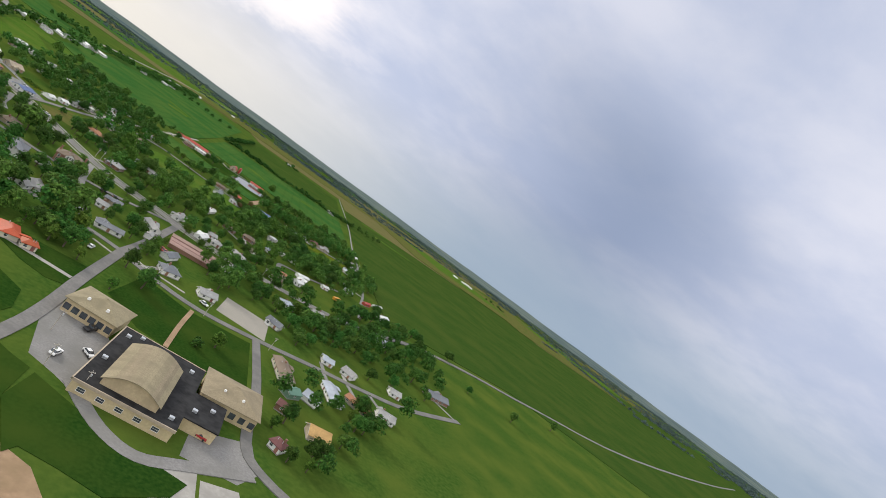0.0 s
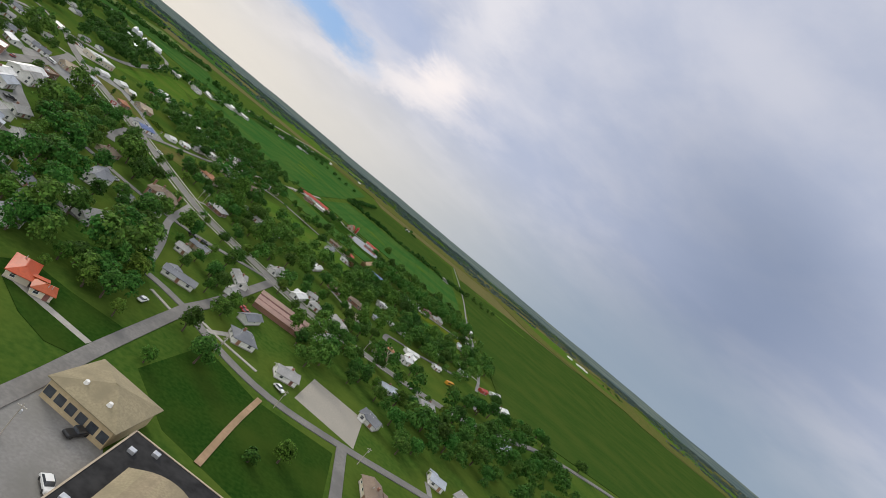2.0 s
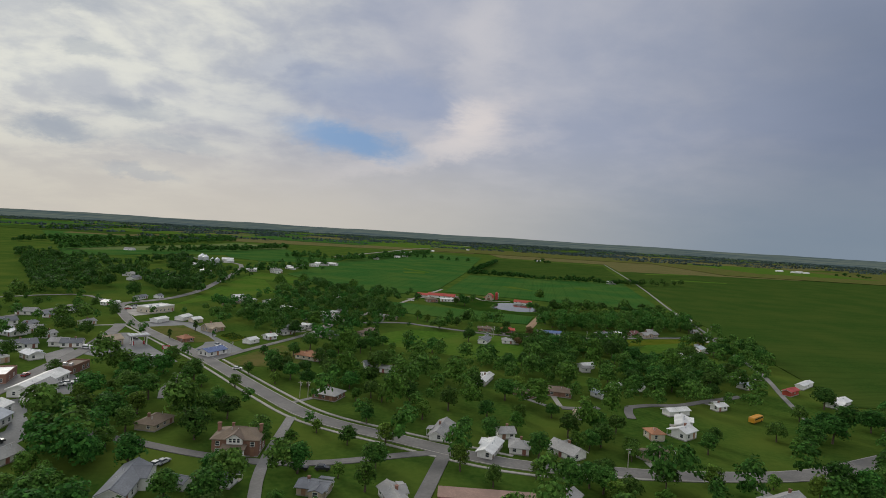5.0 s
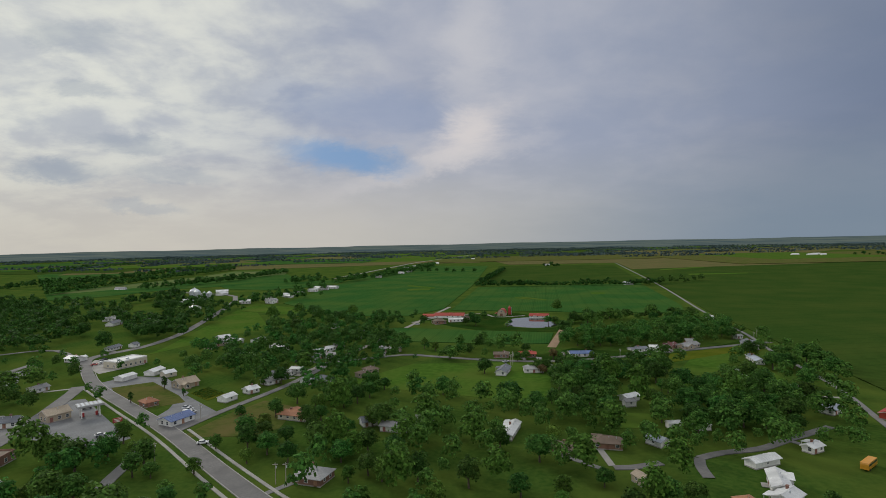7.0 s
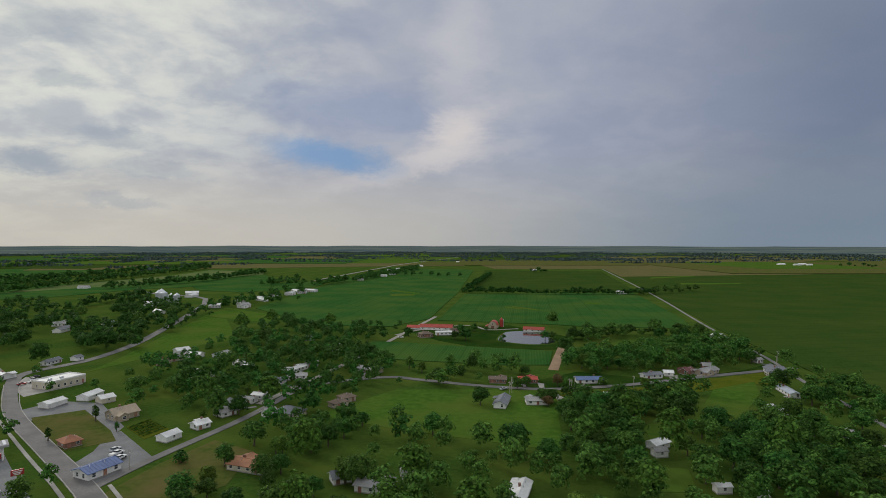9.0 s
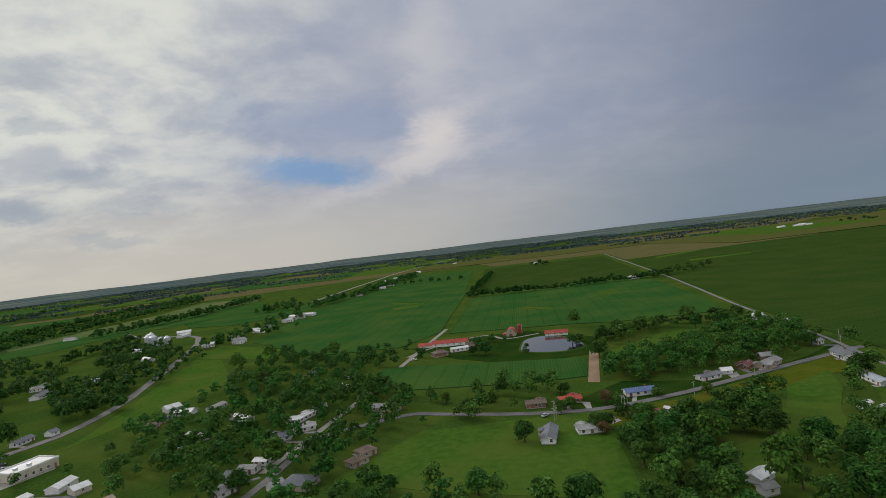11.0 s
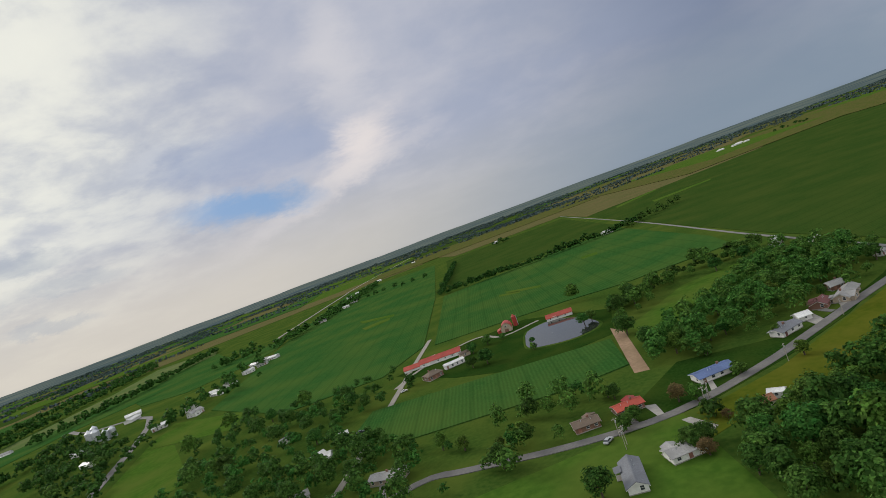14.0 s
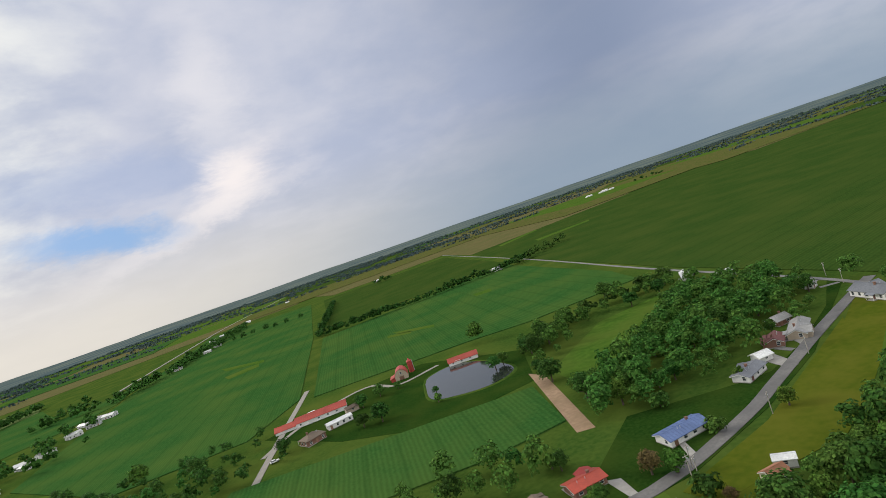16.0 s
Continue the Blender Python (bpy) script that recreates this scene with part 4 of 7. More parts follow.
house('house', -83.9, -5.2, -24, 5.6, 5.2, 2.2, 'g', 'white', 'grey')
house('house', -70.2, -6.4, -28, 6.7, 4.1, 2.2, 'g', 'white', 'slate')
house('shop', -190.0, 139.0, 76, 12.0, 8.0, 2.6, 'f', 'tan', 'grey')
house('house', -233.1, 216.9, -79, 12.0, 4.2, 2.2, 'g', 'white', 'slate')
house('house', -206.3, 195.7, 85, 7.5, 4.5, 2.2, 'g', 'white', 'grey')
house('house', -233.4, 200.8, -78, 10.9, 4.1, 2.2, 'g', 'white', 'grey')
house('house', -217.4, 163.8, -82, 8.8, 4.1, 2.2, 'g', 'white', 'slate')
house('house', -246.0, 273.9, 89, 8.1, 4.8, 2.2, 'g', 'white', 'slate')
house('house', -210.9, 234.9, 80, 7.3, 4.8, 2.2, 'g', 'white', 'grey')
house('house', -195.2, 149.5, -87, 6.4, 4.1, 2.2, 'g', 'white', 'grey')
house('house', -278.3, 237.2, -74, 11.2, 4.1, 2.2, 'g', 'white', 'white')
house('house', -243.8, 347.6, 86, 11.8, 4.7, 2.2, 'g', 'white', 'slate')
house('house', -95.2, 255.9, -36, 9.4, 4.7, 2.6, 'g', 'white', 'slate')
house('cottage', -89.7, 271.4, -17, 5.9, 3.9, 2.2, 'g', 'white', 'white')
house('cottage', -95.3, 244.7, 55, 7.1, 4.7, 2.2, 'g', 'white', 'grey')
house('cottage', -49.3, 258.9, 49, 7.5, 5.5, 2.2, 'h', 'tan', 'brown')
house('cottage', -135.8, 298.5, 28, 4.7, 3.9, 2.2, 'g', 'white', 'grey')
house('shed', -323.4, 475.0, -85, 17.2, 7.3, 2.5, 'g', 'white', 'slate')
house('warehouse', -353.0, 781.7, 81, 17.2, 9.8, 3.0, 'g', 'white', 'white')
house('shed', 92.6, 168.4, 15, 5.2, 4.9, 2.2, 'g', 'white', 'white')
house('cottage', 132.1, 194.8, 25, 5.4, 3.5, 2.2, 'g', 'white', 'grey')
house('house', -172.5, 358.9, 52, 7.7, 5.6, 2.2, 'h', 'tan', 'slate')
house('cottage', -79.6, 386.3, 38, 5.7, 4.2, 2.2, 'g', 'white', 'white')
house('cottage', -105.3, 435.8, 33, 6.2, 5.1, 2.3, 'g', 'white', 'grey')
house('cottage', -81.2, 342.5, 17, 6.5, 5.0, 2.3, 'g', 'white', 'grey')
house('warehouse', -342.3, 662.8, 29, 9.5, 8.9, 3.2, 'g', 'white', 'white')
house('house', 71.9, 84.0, 42, 6.5, 5.3, 2.9, 'g', 'tan', 'brown')
house('farmhouse', 90.2, 107.6, 40, 7.3, 5.4, 2.9, 'g', 'white', 'white')
house('ranch', 73.3, 43.2, 27, 10.0, 6.7, 2.2, 'g', 'white', 'bluegrey')
house('house', 96.1, 54.9, 31, 10.1, 6.0, 2.9, 'g', 'white', 'grey')
house('barn', 154.7, 80.7, 34, 15.3, 6.7, 2.9, 'g', 'white', 'bluegrey')
house('house', 182.1, 165.4, 40, 15.7, 5.3, 2.2, 'g', 'white', 'white')
house('house', -58.5, -36.4, -72, 6.1, 5.2, 2.9, 'g', 'white', 'slate')
house('house', -104.0, 23.0, -67, 14.4, 4.7, 2.2, 'g', 'white', 'bluegrey')
house('shed', -4.7, 25.5, 83, 7.3, 3.0, 2.2, 'g', 'white', 'grey')
house('garage', 7.4, 11.4, 65, 10.2, 4.4, 2.2, 'g', 'white', 'slate')
house('cottage', 19.9, 80.6, 70, 12.2, 4.6, 2.2, 'g', 'white', 'white')
house('cottage', 22.1, 165.4, 73, 15.8, 4.0, 2.2, 'g', 'white', 'white')
house('cottage', 4.2, 93.7, 78, 14.4, 4.6, 2.2, 'g', 'white', 'grey')
house('ranch', -87.6, 329.1, 66, 16.5, 5.0, 2.3, 'g', 'white', 'white')
house('cottage', 37.2, 47.2, 62, 11.3, 4.6, 2.2, 'g', 'white', 'grey')
house('house', 213.3, 450.6, 53, 17.2, 5.5, 2.4, 'g', 'white', 'white')

house('house', -299.0, 263.0, 10, 10.0, 7.0, 2.6, 'g', 'white', 'grey')
house('house', -249.2, 219.3, 60, 11.0, 7.0, 2.6, 'g', 'white', 'slate')
house('house', -224.5, 194.6, -20, 9.0, 7.0, 2.6, 'g', 'white', 'bluegrey')
house('house', -221.4, 204.9, 30, 9.0, 6.0, 2.6, 'g', 'white', 'grey')
house('house', -231.0, 182.1, 80, 10.0, 7.0, 2.6, 'g', 'white', 'white')
house('house', -205.1, 163.6, 15, 9.0, 7.0, 2.6, 'g', 'white', 'slate')
house('house', -215.9, 160.9, 70, 9.0, 7.0, 2.6, 'g', 'white', 'grey')
house('house', -181.6, 152.6, -30, 9.0, 6.0, 2.6, 'g', 'white', 'bluegrey')
house('house', -198.9, 169.7, 50, 10.0, 7.0, 2.6, 'g', 'white', 'slate')
house('house', -187.6, 178.9, 10, 8.0, 6.0, 2.6, 'g', 'white', 'grey')
house('house', -181.4, 178.9, 20, 9.0, 6.0, 2.6, 'g', 'white', 'slate')
house('house', -244.4, 308.4, -20, 9.0, 7.0, 2.6, 'g', 'white', 'white')
house('house', -199.6, 135.8, 40, 10.0, 7.0, 2.6, 'g', 'white', 'grey')
house('house', -242.5, 249.8, 0, 10.0, 7.0, 2.6, 'g', 'white', 'slate')
house('house', -262.4, 253.6, 15, 11.0, 7.0, 2.6, 'g', 'white', 'grey')

# ---- lots, lawns and bare ground ----
def inside(x, y, poly):
    hit = False
    for i in range(len(poly)):
        (x0, y0), (x1, y1) = poly[i], poly[i - 1]
        if (y0 > y) != (y1 > y) and x < (x1 - x0) * (y - y0) / (y1 - y0) + x0:
            hit = not hit
    return hit


LOTS = []


def lot(name, pts, mat, z, label, category="lot"):
    CLEAR.append(pts)
    LOTS.append(name)
    top = 0.012 + 0.004 * len(LOTS)
    return sheet(name, pts, M[mat], top, top + z, label, category)


lot("school_lot", [(-19.1, -90.4), (-11.4, -73.0), (-4.5, -82.2), (0.7, -93.4), (0.8, -110.8), (-1.7, -126.8), (-7.4, -122.3), (-14.7, -117.8)], "gravel", 0.030, "pale gravel school car park", "car park")
ribbon("school_lane", [(-3.3, -122.5), (6.0, -135.6), (16.2, -141.2), (28.3, -137.3), (47.4, -130.5)], 4.2, M["gravel"], 0.034, "gravel lane behind the school", "lane")
lot("school_yard", [(28.4, -120.3), (47.6, -114.6), (48.5, -129.4), (42.4, -136.6), (26.3, -134.0)], "gravel", 0.026, "gravel school yard", "yard")
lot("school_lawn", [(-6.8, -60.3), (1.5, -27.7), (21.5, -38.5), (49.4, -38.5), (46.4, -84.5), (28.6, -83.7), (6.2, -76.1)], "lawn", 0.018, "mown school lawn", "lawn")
ribbon("school_path", [(16.2, -79.8), (19.4, -56.8), (23.0, -36.7)], 1.8, M["dirt"], 0.030, "tan brick school path", "path")
lot("gravel_lot", [(38.5, 3.4), (61.0, -1.4), (56.9, -27.5), (33.1, -21.0)], "pale_gravel", 0.030, "bare gravel lot beside the street", "lot")
lot("infield", [(-28.6, -173.9), (-12.3, -151.0), (-2.1, -156.5), (3.1, -165.0), (0.1, -184.8), (-18.1, -194.9)], "dirt", 0.024, "brown dirt ball field", "ball field")
lot("school_pad", [(21.3, -139.2), (31.4, -135.2), (31.3, -148.9), (20.6, -154.9)], "concrete", 0.028, "tan playground pad", "playground")
lot("school_pad_2", [(32.3, -140.5), (42.9, -139.3), (44.3, -151.3), (32.3, -152.1)], "concrete", 0.032, "pale concrete pad", "pad")
lot("office_lot", [(-125.7, 185.6), (-108.0, 169.9), (-100.4, 194.6), (-129.1, 223.8), (-130.9, 217.9), (-126.2, 201.3)], "lot_grey", 0.030, "pale car park around the blue-roofed office", "car park")
lot("store_lot", [(-226.1, 292.0), (-204.9, 272.8), (-192.5, 298.3), (-204.4, 318.8), (-223.2, 310.5), (-233.9, 313.0)], "concrete", 0.022, "pale store car park", "car park")
lot("store_lane", [(-192.0, 246.4), (-183.1, 265.9), (-160.5, 262.5), (-130.8, 229.0), (-128.7, 216.8), (-157.7, 247.1), (-174.5, 236.3)], "lot_grey", 0.024, "grey access lane beside the store", "lane")
lot("station_lot", [(-176.0, 186.8), (-184.0, 216.0), (-177.0, 220.0), (-143.8, 186.1), (-121.0, 164.0), (-126.0, 153.0), (-140.0, 158.0), (-151.7, 160.8), (-168.0, 166.0)], "lot_grey", 0.026, "pale worn filling station forecourt", "forecourt")
lot("shop_lot", [(-150.0, 133.0), (-139.0, 126.0), (-131.0, 111.0), (-136.0, 104.0), (-142.0, 108.0), (-150.0, 126.0)], "lot_grey", 0.020, "grey car park behind the shops", "car park")
lot("shop_yard", [(-137.0, 93.0), (-128.8, 82.2), (-116.5, 68.6), (-115.2, 52.0), (-122.0, 54.0), (-127.0, 62.0), (-126.0, 70.0), (-133.0, 82.0), (-147.0, 96.0), (-145.0, 99.0)], "lot_grey", 0.018, "grey paved yard beside the shops", "yard")
lot("west_yard", [(-182.0, 160.6), (-181.8, 178.7), (-173.5, 170.0), (-170.5, 147.0)], "gravel", 0.016, "gravel yard across the shopping street", "yard")
lot("white_shop_yard", [(-184.0, 104.0), (-172.0, 98.0), (-161.5, 95.0), (-162.0, 107.0), (-166.0, 128.0), (-182.0, 124.0)], "lot_grey", 0.017, "grey paved yard round the white-roofed shop", "yard")
lot("mown_verge", [(22.5, 271.8), (70.3, 281.7), (165.6, 321.3), (130.3, 290.7), (88.1, 277.0), (50.7, 266.5), (34.0, 253.0)], "olive", 0.014, "mown verge along the country road", "verge")
lot("mown_strip", [(87.9, 400.1), (141.6, 439.9), (183.9, 440.3), (181.4, 429.3), (107.8, 376.3), (85.4, 372.5)], "pasture", 0.020, "pale mown grass strip between the woods", "meadow")
lot("barn_yard", [(-40.2, 492.6), (7.0, 513.4), (57.9, 515.3), (98.9, 451.5), (78.8, 398.6), (31.4, 395.8), (-5.4, 433.2)], "lawn", 0.012, "mown grass round the barns and pond", "farmyard")
lot("stubble_strip", [(81.1, 410.2), (60.4, 335.4), (66.0, 332.9), (83.8, 398.7)], "dirt", 0.060, "tan strip of bare stubble beside the crop", "bare strip")
lot("meadow", [(-56.2, 245.3), (-25.7, 288.4), (55.0, 289.3), (42.8, 202.8), (-20.1, 226.9)], "pasture", 0.010, "bright green meadow behind the houses", "meadow")
lot("pasture_west", [(-208.0, 324.3), (-178.9, 415.8), (-163.1, 440.7), (-216.7, 555.6), (-248.2, 576.7), (-210.1, 355.5)], "pasture", 0.010, "bright green pasture west of the town", "pasture")
lot("pasture_far", [(-248.2, 576.7), (-163.8, 528.6), (-167.5, 577.9), (-254.7, 652.8)], "pasture", 0.012, "bright green pasture west of the town", "pasture")
lot("corner_lawn", [(-102.2, 164.6), (-97.0, 190.1), (-87.3, 213.3), (-68.5, 201.8), (-67.5, 173.4), (-75.8, 164.9)], "dry_grass", 0.012, "dry tawny corner lawn", "lawn")
lot("house_lawn", [(-177.0, 240.1), (-140.2, 199.0), (-124.3, 212.3), (-133.1, 223.8), (-161.4, 251.8)], "dry_grass", 0.014, "dry tawny lawn", "lawn")
lot("roadside_verge", [(57.4, 284.0), (97.5, 292.1), (145.3, 309.5), (193.9, 335.3), (191.4, 316.0), (178.3, 300.9), (159.1, 300.8), (117.0, 280.1), (96.3, 271.8), (59.6, 274.5)], "olive", 0.0135, "mown olive-green verge below the country road", "verge")
lot("front_lawn", [(76.0, 329.5), (107.5, 315.4), (119.5, 312.0), (142.4, 319.0), (175.6, 334.9), (205.1, 356.2), (204.9, 348.8), (136.7, 310.3), (99.7, 296.3), (64.7, 287.6), (35.1, 288.2), (38.6, 299.9)], "lawn", 0.0125, "mown front lawns along the country road", "lawn")
lot("kitchen_garden", [(-129.4, 228.0), (-114.7, 214.2), (-110.8, 226.1), (-126.3, 239.1)], "olive", 0.02, "vegetable garden in rows beside the white shed", "garden")
for pts in ([(80.4, 232.1), (98.2, 239.7), (91.7, 214.3), (76.9, 206.0)], [(136.8, 290.1), (167.0, 307.0), (155.2, 280.6), (124.3, 240.0), (102.0, 220.1), (110.0, 246.9)], [(69.0, 189.2), (80.3, 187.4), (75.9, 170.0), (63.5, 169.9)], [(168.0, 280.7), (163.6, 240.4), (150.1, 232.8), (152.7, 254.9)], [(115.5, 260.9), (136.4, 272.2), (139.2, 260.4), (130.2, 243.6), (118.6, 230.3), (101.4, 233.8)]):
    lot("back_lawn", pts, "pasture", 0.011, "bright green back lawn between the trees", "lawn")
# dark lawn sheets: deep green grass plus lens corner darkening put into the colour
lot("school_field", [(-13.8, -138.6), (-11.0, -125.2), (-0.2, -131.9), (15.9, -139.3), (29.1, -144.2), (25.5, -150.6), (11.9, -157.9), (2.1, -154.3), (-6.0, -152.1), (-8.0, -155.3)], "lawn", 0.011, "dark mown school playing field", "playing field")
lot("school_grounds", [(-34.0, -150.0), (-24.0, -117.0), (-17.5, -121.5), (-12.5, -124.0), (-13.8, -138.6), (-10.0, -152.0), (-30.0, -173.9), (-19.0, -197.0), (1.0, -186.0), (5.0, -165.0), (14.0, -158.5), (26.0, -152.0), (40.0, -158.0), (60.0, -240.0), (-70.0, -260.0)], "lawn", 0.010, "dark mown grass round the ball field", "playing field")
lot("orange_house_grounds", [(-62.0, -62.0), (-46.0, -72.0), (-26.0, -88.0), (-24.5, -100.0), (-40.0, -150.0), (-75.0, -150.0), (-90.0, -70.0)], "lawn", 0.010, "lawn beside the street, lens corner darkening in its colour", "lawn")
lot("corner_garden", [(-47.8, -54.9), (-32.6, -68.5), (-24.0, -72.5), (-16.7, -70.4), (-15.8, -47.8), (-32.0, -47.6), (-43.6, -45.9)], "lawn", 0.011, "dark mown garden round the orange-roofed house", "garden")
lot("drive_red_house", [(48.8, 303.4), (52.2, 301.0), (50.4, 290.2), (48.3, 290.1)], "concrete", 0.034, "pale concrete driveway", "driveway")
lot("drive_grey_house", [(54.8, 283.2), (57.4, 271.8), (52.9, 269.2), (53.3, 273.1), (52.1, 283.4)], "concrete", 0.036, "pale concrete driveway", "driveway")
lot("drive_white_house", [(125.1, 319.0), (131.2, 321.7), (127.1, 308.4), (122.7, 307.0)], "concrete", 0.038, "pale concrete driveway", "driveway")
lot("drive_blue_house", [(73.0, 303.3), (74.1, 301.5), (70.9, 292.5), (68.7, 292.9)], "concrete", 0.035, "pale concrete driveway", "driveway")
lot("drive_tan_house", [(146.4, 329.5), (153.2, 331.3), (146.7, 319.2), (139.0, 315.5)], "concrete", 0.037, "pale concrete driveway", "driveway")
for i, pts in enumerate(([(70.0, 669.4), (86.9, 646.6), (83.6, 635.5), (67.4, 657.6)], [(174.5, 715.6), (191.9, 709.2), (185.3, 689.6), (170.3, 695.7)], [(-82.2, 821.3), (-45.8, 831.0), (-45.9, 804.2), (-76.4, 795.1)], [(-91.1, 910.2), (-39.6, 844.6), (-40.5, 824.7), (-84.1, 875.0)], [(76.9, 676.5), (104.1, 633.0), (101.1, 622.1), (76.9, 657.7)], [(442.4, 1237.1), (579.8, 1326.9), (558.7, 1281.6), (430.7, 1197.7)], [(438.3, 1065.7), (552.6, 1065.3), (538.3, 1042.3), (424.5, 1027.1)])):
    sheet("bare_patch", pts, M["pasture"], 0.62, 0.3, "pale bare patch in the crop", "bare patch")


def driveways():
    rg = random.Random(12)
    for ob in [o for o in bpy.data.objects if o.parent is None and o.name.split(".")[0] in ("ranch", "house", "cottage")]:
        x, y = ob.location.x, ob.location.y
        if rg.random() > 0.62 or y > 420 or any(inside(x, y, p) for p in CLEAR[:7]):
            continue
        best = None
        for line, w in ROADS:
            for q in line:
                d = math.hypot(q.x - x, q.y - y)
                if best is None or d < best[0]:
                    best = (d, q, w)
        d, q, w = best
        if not 9.0 < d < 26.0:
            continue
        ux, uy = (x - q.x) / d, (y - q.y) / d
        sx, sy = -uy * 3.2, ux * 3.2
        a = (q.x + ux * w * 0.45 + sx, q.y + uy * w * 0.45 + sy)
        b = (q.x + ux * (d - 2.0) + sx, q.y + uy * (d - 2.0) + sy)
        mid = ((a[0] + b[0]) / 2, (a[1] + b[1]) / 2)
        if any(math.hypot(hx - mid[0], hy - mid[1]) < hr for hx, hy, hr in HOUSES if abs(hx - x) > 0.1):
            continue
        ribbon("driveway", [a, mid, b], 2.2, M[rg.choice(("gravel", "gravel", "concrete"))], -0.04, "narrow pale driveway between street and house", "driveway", steps=2, keep=False)


driveways()


def pond():
    pts = smooth_line([(45.7, 465.2), (51.6, 476.6), (66.4, 480.6), (77.9, 466.8), (83.2, 437.0), (78.7, 422.8), (64.1, 418.1), (48.8, 425.1), (40.1, 436.5), (45.7, 465.2)], 4)[:-1]
    c = sum(pts, Vector((0, 0, 0))) / len(pts)
    bm = bmesh.new()
    rings = [(1.0, 0.2), (1.04, 0.34), (1.08, 0.02)]
    rows = [[bm.verts.new((c.x + (p.x - c.x) * s, c.y + (p.y - c.y) * s, z)) for p in pts] for s, z in rings]
    n = len(pts)
    for a, b in zip(rows, rows[1:]):
        for i in range(n):
            bm.faces.new((a[i], b[i], b[(i + 1) % n], a[(i + 1) % n]))
    bmesh.ops.recalc_face_normals(bm, faces=bm.faces[:])
    tagged(part("pond_bank", bm, M["grass"], None), "low grassy pond bank", "bank", kind="structure")
    bm = bmesh.new()
    bm.faces.new([bm.verts.new((p.x, p.y, 0.25)) for p in pts])
    bm.normal_update()
    if bm.faces[:][0].normal.z < 0:
        bmesh.ops.reverse_faces(bm, faces=bm.faces[:])
    tagged(part("water", bm, M["water"], None), "still dark farm pond", "pond", kind="structure")
    CLEAR.append([(p.x, p.y) for p in pts])


pond()


